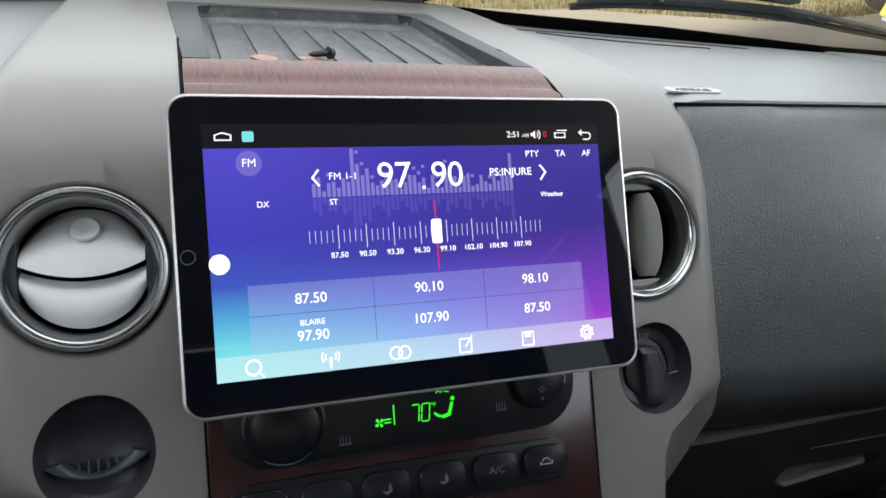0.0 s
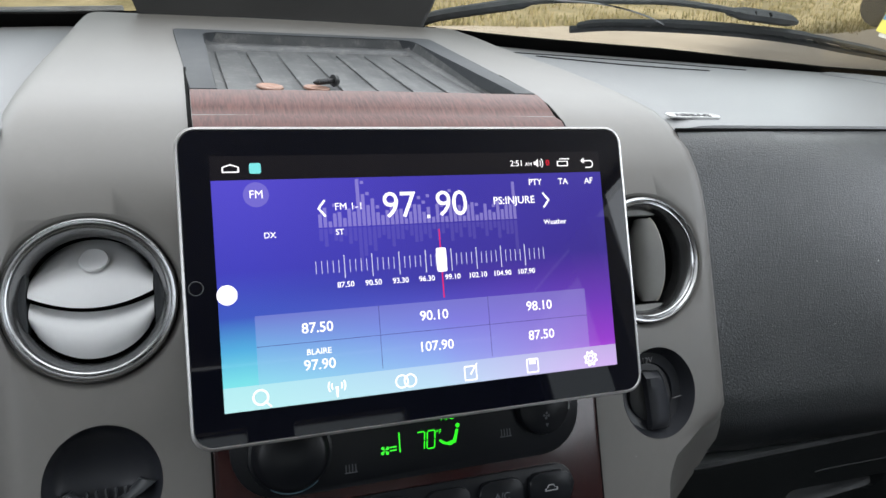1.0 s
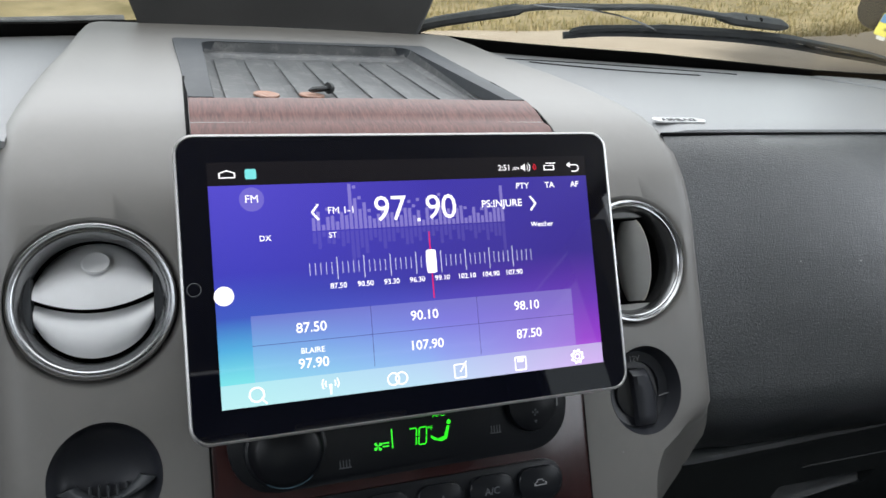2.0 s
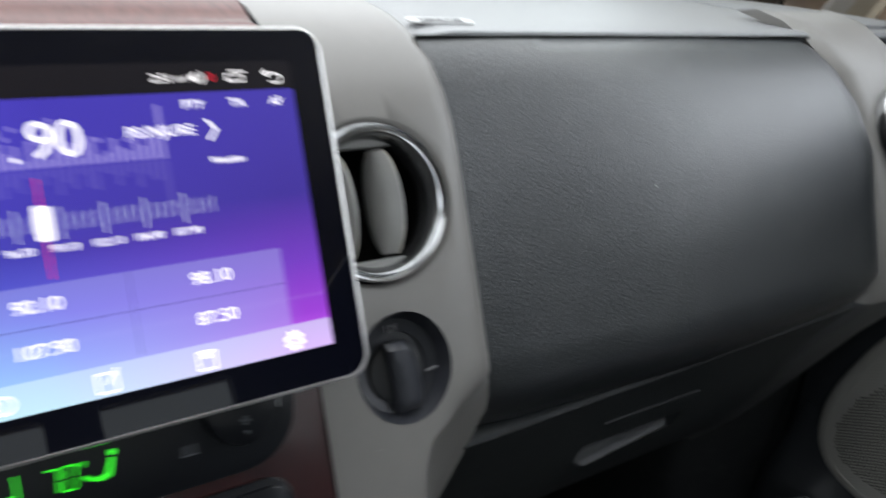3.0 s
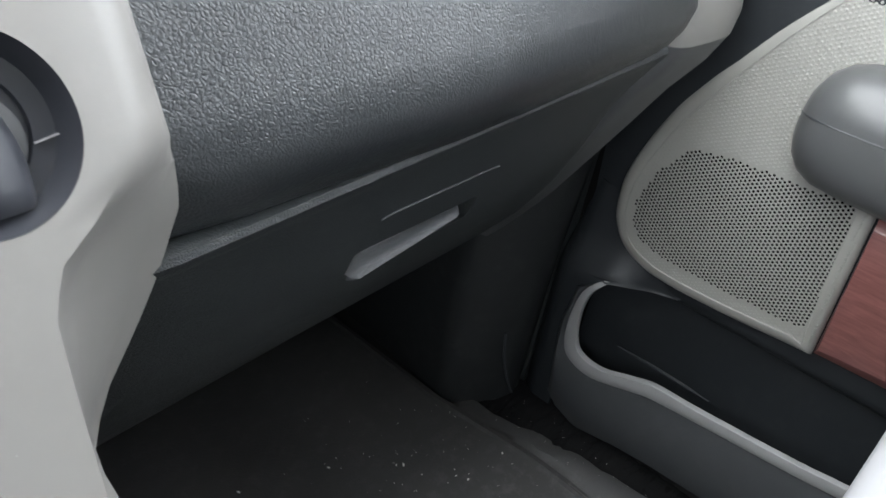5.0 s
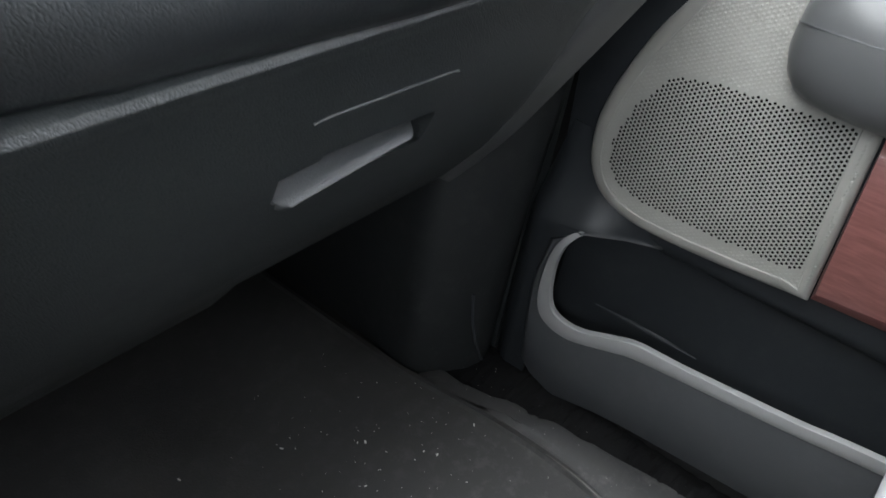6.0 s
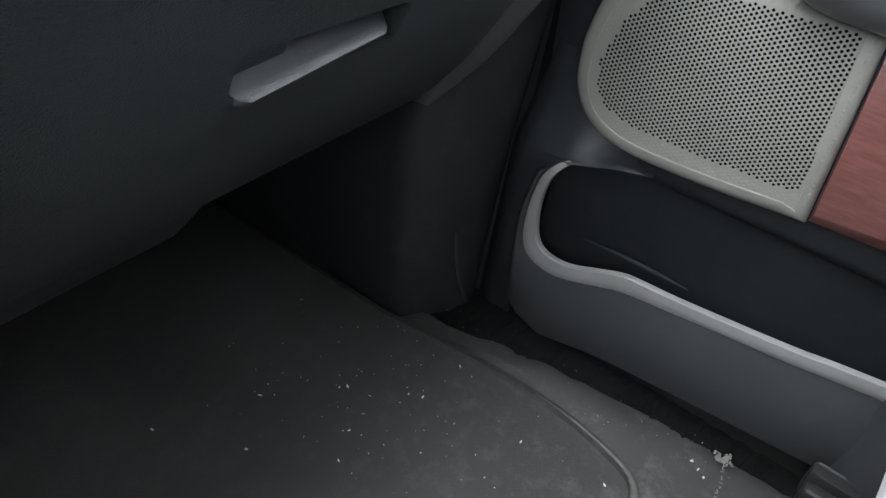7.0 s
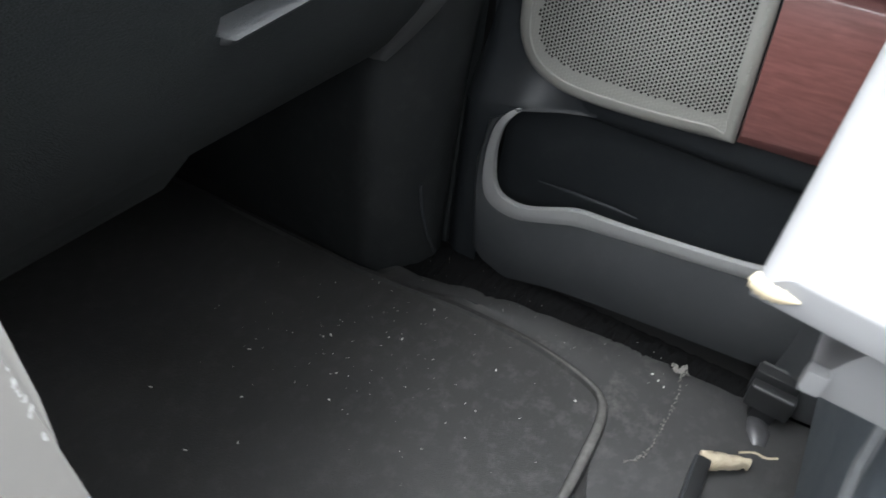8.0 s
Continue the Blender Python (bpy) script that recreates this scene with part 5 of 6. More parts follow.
def shrink(outline, d):
    """Moves an outline inwards by d."""
    n = len(outline)
    out = []
    area = sum(outline[i][0] * outline[(i + 1) % n][1] - outline[(i + 1) % n][0] * outline[i][1] for i in range(n))
    s = 1 if area > 0 else -1
    for i in range(n):
        (x0, y0), (x1, y1), (x2, y2) = outline[i - 1], outline[i], outline[(i + 1) % n]
        a, b = Vector((x1 - x0, y1 - y0)).normalized(), Vector((x2 - x1, y2 - y1)).normalized()
        t = (a + b).normalized()
        out.append((x1 - s * t.y * d, y1 + s * t.x * d))
    return out


def inside(p, outline):
    hit = False
    n = len(outline)
    for i in range(n):
        (x0, y0), (x1, y1) = outline[i], outline[(i + 1) % n]
        if (y0 > p[1]) != (y1 > p[1]) and p[0] < (x1 - x0) * (p[1] - y0) / (y1 - y0) + x0:
            hit = not hit
    return hit


bm = bmesh.new()
levels = [(0.0, 0.0), (0.0, 0.011), (0.002, 0.0145), (0.005, 0.0168), (0.010, 0.0185), (0.0135, 0.0188), (0.0142, 0.0178)]
loft([[door_m(0.740) @ Vector((y, z, h)) for y, z in shrink(spk_outline, d)] for d, h in levels], bm=bm)
trim = part("speaker_trim", bm, BEIGE, door, "taupe plastic speaker trim with a rounded border")

GRID = [(-0.020, 0.362), (0.003, 0.328), (0.0135, 0.292), (0.012, 0.268), (-0.004, 0.251), (-0.03, 0.2445), (-0.10, 0.2445), (-0.163, 0.2475), (-0.1735, 0.254), (-0.1695, 0.31), (-0.1630, 0.374), (-0.10, 0.372), (-0.05, 0.369)]
PITCH = 0.00387
ROW = PITCH * math.sqrt(3) / 2


def lattice():
    for j in range(-2, 70):
        for i in range(-4, 92):
            yield -0.188 + ROW * j, 0.224 + PITCH * (i + 0.5 * (j % 2))


def perforated():
    """A sheet of hexagonal cells, each with a round hole through it."""
    vs, fs = [], []
    M = door_m(0.740)
    for y, z in lattice():
        if not inside((y, z), GRID):
            continue
        base = len(vs)
        for r, h in ((1.0, 0.0186), (0.00136, 0.0186), (0.00128, 0.0181)):
            for k in range(12):
                a = 2 * math.pi * (k + 0.5) / 12
                rr = r if r < 0.5 else (PITCH / 2 * 1.005) / math.cos(a % (math.pi / 3) - math.pi / 6)
                vs.append(M @ Vector((y + rr * math.cos(a), z + rr * math.sin(a), h)))
        for ring in (0, 1):
            for k in range(12):
                a, b = base + ring * 12 + k, base + ring * 12 + (k + 1) % 12
                fs.append((a, b, b + 12, a + 12))
    me = bpy.data.meshes.new("grille")
    me.from_pydata([tuple(v) for v in vs], [], fs)
    bm = bmesh.new()
    bm.from_mesh(me)
    bpy.data.meshes.remove(me)
    return bm


grille = part("grille", perforated(), BEIGE, trim, "perforated taupe speaker grille", 0)


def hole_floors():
    """A black disc at the bottom of each hole, standing in for the shade inside."""
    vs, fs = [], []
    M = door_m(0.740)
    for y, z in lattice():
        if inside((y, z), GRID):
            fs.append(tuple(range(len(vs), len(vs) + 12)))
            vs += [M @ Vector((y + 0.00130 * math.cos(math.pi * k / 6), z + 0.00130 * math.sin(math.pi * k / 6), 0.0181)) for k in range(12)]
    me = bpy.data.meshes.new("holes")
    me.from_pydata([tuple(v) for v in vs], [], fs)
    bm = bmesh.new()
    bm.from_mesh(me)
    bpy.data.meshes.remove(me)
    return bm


tagged(part("perforation", hole_floors(), CREVICE, trim, "black discs for the shade in the round grille holes", 0), kind="stuff")


def dimples():
    vs, fs = [], []
    M = door_m(0.740)
    border, edge, hole = shrink(spk_outline, 0.0125), shrink(spk_outline, 0.005), shrink(GRID, -0.0022)
    for y, z in lattice():
        if z > 0.58 or inside((y, z), hole) or not (inside((y, z), border) or (y < -0.16 and z > 0.238 and inside((y, z), edge))):
            continue
        base = len(vs)
        vs.append(M @ Vector((y, z, 0.0187)))
        for k in range(6):
            vs.append(M @ Vector((y + 0.0015 * math.cos(math.pi * k / 3), z + 0.0015 * math.sin(math.pi * k / 3), 0.0177)))
        fs += [(base, base + 1 + k, base + 1 + (k + 1) % 6) for k in range(6)]
    me = bpy.data.meshes.new("dimples")
    me.from_pydata([tuple(v) for v in vs], [], fs)
    bm = bmesh.new()
    bm.from_mesh(me)
    bpy.data.meshes.remove(me)
    return bm


tagged(part("dot_texture", dimples(), BEIGE, trim, "fine raised dots round the grille", 80), kind="stuff")

wood = [(-0.1895, 0.226), (-0.30, 0.2305), (-0.60, 0.244), (-0.60, 0.385), (-0.30, 0.376), (-0.180, 0.372)]
bm = bmesh.new()
loft([[door_m(0.740) @ Vector((wood[i][0] - 0.1 * d if i in (0, 5) else y, z, h)) for i, (y, z) in enumerate(shrink(wood, d))] for d, h in ((0, 0), (0, 0.009), (0.0135, 0.0180), (0.016, 0.0188))], bm=bm)
part("wood_inlay", bm, WOOD_DOOR, door, "glossy red cherry wood inlay with a bevelled lower edge", 30)


def build_armrest(parent):
    rings = []
    for y, s in ((-0.094, 0.12), (-0.0965, 0.42), (-0.102, 0.66), (-0.112, 0.85), (-0.126, 0.96), (-0.145, 1.0), (-0.2, 1.03), (-0.35, 1.06), (-0.6, 1.06)):
        ring = []
        for k in range(24):
            a = 2 * math.pi * k / 24
            c, t = math.cos(a), math.sin(a)
            ring.append(Vector((0.722 - 0.052 * s * (abs(c) ** 0.7) * (1 if c > 0 else -0.2), y, 0.4335 + 0.0515 * s * (abs(t) ** 0.8) * (1 if t > 0 else -1))))
        rings.append(ring)
    arm = part("armrest", loft(rings), ARM, parent, "rounded dark grey door pull")
    line = []
    for y, s in ((-0.0965, 0.42), (-0.102, 0.66), (-0.112, 0.85), (-0.126, 0.96), (-0.145, 1.0), (-0.2, 1.03), (-0.35, 1.06), (-0.6, 1.06)):
        line.append(Vector((0.722 - 0.0509 * s, y + 0.0004, 0.4335 + 0.010 * s)))
    part("parting_line", tube(smooth_curve(line, 3), 0.0005, 6), FRAME, arm)


ARM = surf("dark_grey_pull_plastic", (0.066, 0.068, 0.069), (0.080, 0.082, 0.083), 10, 0.34, 0.05, 1300, 0.22, 0.0003)
build_armrest(door)


def build_pocket(parent):
    top = smooth_curve([(-0.003, 0.1940, 0), (0.0065, 0.1925, 0), (0.0133, 0.186, 0), (0.0205, 0.171, 0), (0.0235, 0.146, 0), (0.0195, 0.113, 0), (0.008, 0.0955, 0), (-0.019, 0.0925, 0), (-0.052, 0.105, 0), (-0.079, 0.1145, 0), (-0.129, 0.1175, 0), (-0.228, 0.1275, 0), (-0.30, 0.138, 0), (-0.62, 0.175, 0)], 5)
    low_edge = smooth_curve([(-0.003, 0.1948, 0), (0.0085, 0.1962, 0), (0.0215, 0.187, 0), (0.0305, 0.168, 0), (0.0345, 0.135, 0), (0.032, 0.100, 0), (0.020, 0.080, 0), (-0.011, 0.0735, 0), (-0.058, 0.0885, 0), (-0.080, 0.0955, 0), (-0.135, 0.1025, 0), (-0.234, 0.1135, 0), (-0.302, 0.123, 0), (-0.62, 0.160, 0)], 5)
    rim_rows = []
    for i, (a, b) in enumerate(zip(top, low_edge)):
        back = 0.022 * max(0.0, 1 - i / 14) ** 1.5
        rim_rows.append([Vector((x + back, a.x * (1 - w) + b.x * w, a.y * (1 - w) + b.y * w)) for x, w in ((0.7012, 0.0), (0.6996, 0.08), (0.6990, 0.5), (0.6992, 0.92), (0.7002, 1.0))])
    pocket = part("map_pocket", slab(rim_rows, (0.0045, 0, 0)), RIM, parent, "open map pocket with a mid grey rim")
    rows = []
    low_edge = low_edge[10:]
    n = len(low_edge)
    for i, b in enumerate(low_edge):
        u = i / (n - 1)
        foot = lerp([(0.0, 0.046), (0.15, 0.044), (0.35, 0.034), (0.45, -0.011), (0.54, -0.058), (0.63, -0.10), (0.73, -0.18), (0.82, -0.26), (0.91, -0.34), (1.0, -0.62)], u)
        zf = lerp([(0.0, 0.17), (0.1, 0.13), (0.25, 0.06), (0.38, 0.0), (0.45, -0.012), (0.55, 0.0), (0.7, 0.010), (0.82, 0.018), (1.0, 0.03)], u)
        xf = 0.716 if u < 0.1 else 0.704
        rows.append([Vector((0.7005 + (xf - 0.7005) * v * v - 0.006 * math.sin(math.pi * v), b.x + (foot - b.x) * v, b.y + (zf - b.y) * v)) for v in (0, 0.05, 0.2, 0.4, 0.6, 0.8, 0.93, 1.0)])
    part("pocket_wall", slab(rows, (0.008, 0, 0)), POCKET, pocket, "slate plastic pocket wall")
    part("pocket_floor", slab([[Vector((x, y, 0.045 + 0.03 * max(0, -y) * 0.3)) for x in (0.703, 0.760)] for y in (0.03, 0.0, -0.1, -0.3, -0.6)], (0, 0, -0.006)), DOORBLACK, pocket)
    part("pocket_ledge", tube([(0.727, -0.02, 0.112), (0.724, -0.06, 0.116), (0.722, -0.10, 0.118), (0.7225, -0.13, 0.117)], [0.0006, 0.0020, 0.0020, 0.0006], 8), DOORBLACK, pocket, "worn ledge inside the pocket")


build_pocket(door)
rings = []
for z, s in ((-0.01, 0.93), (0.0, 0.97), (0.06, 1.0), (0.115, 1.0), (0.124, 0.99), (0.127, 0.95), (0.120, 0.90), (0.03, 0.86)):
    rings.append([Vector((0.722 - 0.045 * s * math.sin(math.pi * k / 14) ** 0.75, -0.352 + 0.053 * s * math.cos(math.pi * k / 14), z + 0.02 * (k / 14))) for k in range(15)] + [Vector((0.728, -0.352 - 0.05 * s, z + 0.02)), Vector((0.728, -0.352 + 0.05 * s, z))])
part("bottle_holder", loft(rings), POCKET, door, "rounded slate bottle holder at the pocket end")
bm = box(0.737, 0.775, -0.95, 0.03, 0.665, 0.702, 0.01)
part("window_sill", bm, DOORBLACK, door)

# Added to close a light leak between kick panel and door.
solo("pillar_base", box(0.722, 0.80, 0.0765, 0.50, -0.06, 0.655, 0.002), LOWER, "dark lower pillar trim, added to close a light leak ahead of the door", "pillar", kind="structure")

# ---- footwell ----
KICK = surf("deep_black_trim_plastic", (0.016, 0.018, 0.019), (0.023, 0.025, 0.026), 10, 0.5, 0.06, 1300, 0.3, 0.0004, dust=0.04, specular=0.4)
kick = thing("kick_panel", (0.64, 0.1, -0.01), "dark plastic kick panel beside the footwell", "trim panel", kind="structure")
rings = []
for z, k in ((-0.02, 0.0), (0.0, 0.0), (0.06, 0.002), (0.14, 0.006), (0.21, 0.012), (0.26, 0.02), (0.36, 0.04)):
    rings.append([Vector((x, y, z)) for x, y in ((0.735, 0.090), (0.705 + k, 0.074), (0.690 + k, 0.072), (0.668 + k * 0.6, 0.076), (0.640, 0.095), (0.620, 0.114), (0.6135, 0.124), (0.6145, 0.140), (0.655, 0.47), (0.74, 0.47))])
part("panel", loft(rings), KICK, kick, "", 75)
part("seam_ridge", tube([(0.680, 0.068, 0.0), (0.668, 0.074, 0.03), (0.660, 0.080, 0.065), (0.656, 0.083, 0.10)], 0.0018, 6), FRAME, kick, "curved trim seam")
# Added filler: blocks daylight leaking between door and kick panel.
solo("door_gap_filler", box(0.744, 0.79, 0.04, 0.11, -0.06, 0.69, 0.002), CREVICE, "added black filler that stops light leaking at the door edge", "seal", kind="structure")
# Added and unseen: stops light leaking under the stack into the passenger footwell.
solo("light_leak_block", box(-0.13, 0.13, 0.005, 0.47, 0.10, 0.50), VOID, "added black block that stops light leaking under the centre stack", "wall", kind="structure")
solo("firewall", box(-0.80, 0.80, 0.47, 0.50, -0.06, 0.68), VOID, "near-black firewall, its deep shade put into the colour", "wall", kind="structure")
rows = []
for y in (-1.7, -0.5, -0.25, 0.0, 0.2, 0.30, 0.36, 0.42, 0.47):
    row = []
    for x in (-0.82, -0.40, -0.17, -0.11, -0.06, 0.06, 0.11, 0.17, 0.24, 0.30, 0.38, 0.50, 0.62, 0.66, 0.70, 0.76):
        h = -0.012
        if abs(x) < 0.105:
            h += 0.17
        if y > 0.455:
            h += 0.6 * (y - 0.455)
        if x > 0.65:
            h -= 0.006
        row.append(Vector((x, y, h)))
    rows.append(row)
solo("floor", slab(rows, (0, 0, -0.03)), RUBBER, "dusty black vinyl cabin floor with a tunnel hump", "floor", kind="structure")

mat_outline = [(v.x, v.y) for v in smooth_curve([(0.609, 0.124, 0), (0.617, 0.06, 0), (0.6245, -0.01, 0), (0.6235, -0.085, 0), (0.613, -0.140, 0), (0.598, -0.174, 0), (0.572, -0.1865, 0), (0.53, -0.1895, 0), (0.46, -0.1895, 0), (0.33, -0.188, 0)], 4)]
mat_outline += [(0.12, -0.188), (0.115, 0.45), (0.606, 0.45)]
bm = bmesh.new()
loft([[Vector((x, y, h)) for x, y in shrink(mat_outline, d)] for d, h in ((0, -0.011), (0, -0.003), (0.0015, 0.0), (0.0085, 0.0012), (0.0105, -0.0028), (0.014, -0.0035))], bm=bm)
mat_ob = solo("floor_mat", bm, MATRUBBER, "dusty black rubber floor mat with a raised rim", "floor mat", smooth=50)
rim_line = smooth_curve([(0.6185, -0.02, 0.0003), (0.6180, -0.083, 0.0003), (0.6080, -0.138, 0.0003), (0.5945, -0.169, 0.0003), (0.571, -0.1810, 0.0003), (0.53, -0.1840, 0.0003), (0.46, -0.1840, 0.0003), (0.36, -0.1830, 0.0003)], 5)
part("rim", tube(rim_line, [0.0005 + 0.0036 * min(1, k / 20, (len(rim_line) - 1 - k) / 6) * (1 + 0.25 * noise.noise(Vector((0.7 * k, 2, 0)))) for k in range(len(rim_line))], 8, 0.5), MATRIM, mat_ob, "worn grey raised rim")

rows = []
for k in range(61):
    y = 0.16 - 0.86 * k / 60
    w = 0.0045 * noise.noise(Vector((y * 38, 0.3, 0))) + 0.003 * noise.noise(Vector((y * 110, 4.0, 0)))
    narrow = 0.024 * min(1, max(0, (y + 0.19) / 0.22)) + 0.030 * min(1, max(0, (y - 0.01) / 0.09))
    rows.append([Vector((x + w * f - (narrow if f else 0), y, z - 0.02 * min(1.0, max(0.0, (y - 0.09) / 0.05)) + 0.0016 * math.sin(31 * y + 7 * x) + 0.002 * f * noise.noise(Vector((y * 60, 9, 0))))) for x, z, f in ((lerp([(-0.21, 0.47), (-0.195, 0.50), (-0.17, 0.60), (-0.12, 0.625)], y), -0.0098, 0), (lerp([(-0.20, 0.62), (-0.12, 0.64)], y), -0.0068, 0), (0.660, -0.005, 0.2), (0.676, -0.006, 0.7), (0.684, -0.009, 1.0), (0.687, -0.015, 1.0))])
# Solid black strip takes the place of shade between sill and door.
solo("sill_gap_shade", box(0.634, 0.712, -0.70, 0.12, -0.024, -0.0117), CREVICE, "black strip for the shade in the gap between sill and door", "gap", kind="structure")
sill = solo("door_sill_liner", slab(rows, (0, 0, -0.004)), SILL, "worn dusty black sill liner with a frayed split", "sill liner")
rng = random.Random(11)
rows = []
for k in range(141):
    y = 0.10 - 0.40 * k / 140
    row = []
    for j in range(8):
        x = 0.640 + 0.078 * j / 7 + 0.003 * noise.noise(Vector((y * 90, j, 2.0)))
        tuft = abs(noise.noise(Vector((x * 150, y * 120, 5.0)))) + 0.6 * abs(noise.noise(Vector((x * 420, y * 380, 1.0))))
        row.append(Vector((x, y, -0.0125 + 0.007 * tuft * math.sin(math.pi * (j + 0.5) / 8))))
    rows.append(row)
solo("carpet_edge", slab(rows, (0, 0, -0.004)), CARPET, "frayed black carpet edge between sill and door", "carpet", kind="structure")


def blob_line(points, size, name, label, parent=None):
    bm = bmesh.new()
    for p in points:
        for _ in range(3):
            q = Vector(p) + Vector((rng.gauss(0, size * 0.7), rng.gauss(0, size * 0.7), size * 0.2))
            bmesh.ops.create_icosphere(bm, subdivisions=1, radius=size * rng.uniform(0.4, 1.0), matrix=Matrix.Translation(q) @ Euler((rng.random() * 3, rng.random() * 3, rng.random() * 3)).to_matrix().to_4x4() @ Matrix.Diagonal((1.6, 0.7, 0.4, 1)))
    return part(name, bm, DUST, parent, label) if parent else solo(name, bm, DUST, label, "debris", kind="stuff")


DUST = surf("grey_lint", (0.20, 0.19, 0.175), (0.34, 0.325, 0.30), 120, 0.9, 0.04, 600, 0.3, 0.0004)
split = smooth_curve([(0.676, -0.229, -0.003), (0.66, -0.2325, -0.002), (0.625, -0.235, -0.003), (0.594, -0.233, -0.004), (0.565, -0.231, -0.0052), (0.551, -0.226, -0.006), (0.54, -0.216, -0.0065)], 6)
blob_line(split, 0.0012, "frayed_split", "pale frayed threads", sill)
blob_line([(0.675 + rng.gauss(0, 0.004), -0.227 + rng.gauss(0, 0.004), -0.002) for _ in range(16)], 0.0022, "frayed_tuft", "torn pale tuft", sill)

# crumbs on the mat: the ones that can be told apart, then a fine scatter
bm = bmesh.new()
spots = [(0.506, 0.084, 3.0), (0.500, 0.089, 1.8), (0.445, 0.135, 2.2), (0.398, 0.101, 2.6), (0.441, 0.036, 2.2), (0.544, 0.024, 2.4), (0.564, -0.073, 2.2), (0.36, 0.173, 2.4), (0.575, -0.153, 2.4), (0.538, 0.036, 1.8), (0.47, 0.05, 1.8), (0.60, 0.02, 2.0), (0.36, 0.07, 1.8), (0.33, 0.10, 1.8)]
for x, y, r in spots + [(min(max(rng.gauss(0.51, 0.06), 0.29), 0.60), min(max(rng.gauss(0.03, 0.085), -0.175), 0.20), rng.uniform(0.3, 1.1)) for _ in range(120)]:
    z = -0.0033
    bmesh.ops.create_icosphere(bm, subdivisions=1, radius=0.00050 * r, matrix=Matrix.Translation((x, y, z + 0.0003 * r)) @ Matrix.Rotation(rng.random() * 3.1, 4, "Z") @ Matrix.Diagonal((rng.uniform(1.2, 2.6), 0.8, 0.6, 1)))
solo("crumbs", bm, DEBRIS, "pale crumbs and grit scattered on the floor mat", "debris", kind="stuff")
bm = bmesh.new()
for x, y, r in [(0.702, -0.184, 3.0), (0.655, -0.205, 2.6), (0.650, -0.213, 2.2), (0.645, -0.22, 2.4)] + [(rng.uniform(0.63, 0.69), rng.uniform(-0.25, 0.10), rng.uniform(0.3, 0.8)) for _ in range(60)]:
    bmesh.ops.create_icosphere(bm, subdivisions=1, radius=0.0005 * r, matrix=Matrix.Translation((x, y, -0.0035 if x < 0.69 else -0.0135)) @ Matrix.Rotation(rng.random() * 3.1, 4, "Z") @ Matrix.Diagonal((rng.uniform(1.0, 2.0), 0.8, 0.8, 1)))
solo("grit", bm, DEBRIS, "pale grit lying on the sill liner", "debris", kind="stuff")

# ---- passenger seat, its rail and the white box on it ----
PIPING = surf("grey_seat_piping", (0.10, 0.105, 0.11), (0.15, 0.155, 0.16), 90, 0.8, 0.05, 900, 0.5, 0.0006)
seat = thing("passenger_seat", (0.5, -0.55, -0.02), "dark blue-grey cloth passenger seat", "car seat")
rings = []
for x, s in ((0.355, 0.55), (0.362, 0.85), (0.375, 1.0), (0.50, 1.04), (0.63, 1.0), (0.648, 0.85), (0.655, 0.55)):
    rings.append([Vector((x, y, 0.24 + (z - 0.24) * s)) for y, z in ((-0.33, 0.10), (-0.318, 0.15), (-0.312, 0.22), (-0.314, 0.28), (-0.325, 0.32), (-0.35, 0.343), (-0.42, 0.350), (-0.60, 0.335), (-0.86, 0.32), (-0.88, 0.20), (-0.86, 0.10))])
part("cushion", loft(rings), CLOTH, seat, "dark cloth cushion with piping")
rings = []
for z, s in ((0.30, 0.85), (0.34, 1.0), (0.48, 1.05), (0.64, 1.0), (0.71, 0.9), (0.73, 0.6)):
    yb = -0.80 - 0.28 * (z - 0.3)
    rings.append([Vector((0.505 + 0.16 * s * cx, yb + 0.06 * s * cy, z)) for cx, cy in ((-1, 0.4), (-0.8, 0.9), (0, 1), (0.8, 0.9), (1, 0.4), (1, -0.6), (0.8, -1), (-0.8, -1), (-1, -0.6))])
part("backrest", loft(rings), CLOTH, seat)
part("piping", tube([(0.43, -0.345, 0.340), (0.41, -0.322, 0.318), (0.395, -0.3135, 0.29), (0.380, -0.3115, 0.262), (0.368, -0.3125, 0.243), (0.357, -0.320, 0.225)], 0.0038, 8), PIPING, seat, "pale grey piping")
part("base", box(0.40, 0.63, -0.84, -0.38, -0.01, 0.12, 0.01), BLACK, seat)

br = thing("seat_bracket", (0.68, -0.30, -0.012), "black plastic seat rail cover with torn cream foam", "seat bracket")
bm_ = pose(0.672, -0.311, 0.024, 0, 0, -3)
part("post", box(-0.012, 0.010, -0.012, 0.012, -0.036, -0.006, 0.003, 2, bm_), BLACK, br)
part("clip", box(-0.018, -0.004, -0.021, 0.021, -0.012, 0.014, 0.003, 2, bm_), BLACK, br, "black ribbed clip")
part("clip", box(0.001, 0.017, -0.020, 0.022, -0.012, 0.018, 0.003, 2, bm_), BLACK, br, "black ribbed clip")
part("clip_edge", tube([bm_ @ Vector((-0.017, -0.018, 0.0135)), bm_ @ Vector((-0.017, 0.018, 0.0135))], 0.0016, 6), TRIMLOW, br)
part("clip_edge", tube([bm_ @ Vector((0.016, -0.017, 0.0175)), bm_ @ Vector((0.016, 0.019, 0.0175))], 0.0016, 6), TRIMLOW, br)
part("rail", box(0.40, 0.572, -0.282, -0.268, -0.012, 0.013, 0.003, 2), BLACK, br, "black rail edge")
part("rail_edge", tube([(0.42, -0.2685, 0.012), (0.570, -0.2685, 0.012)], 0.0013, 6), FRAME, br)
rows = []
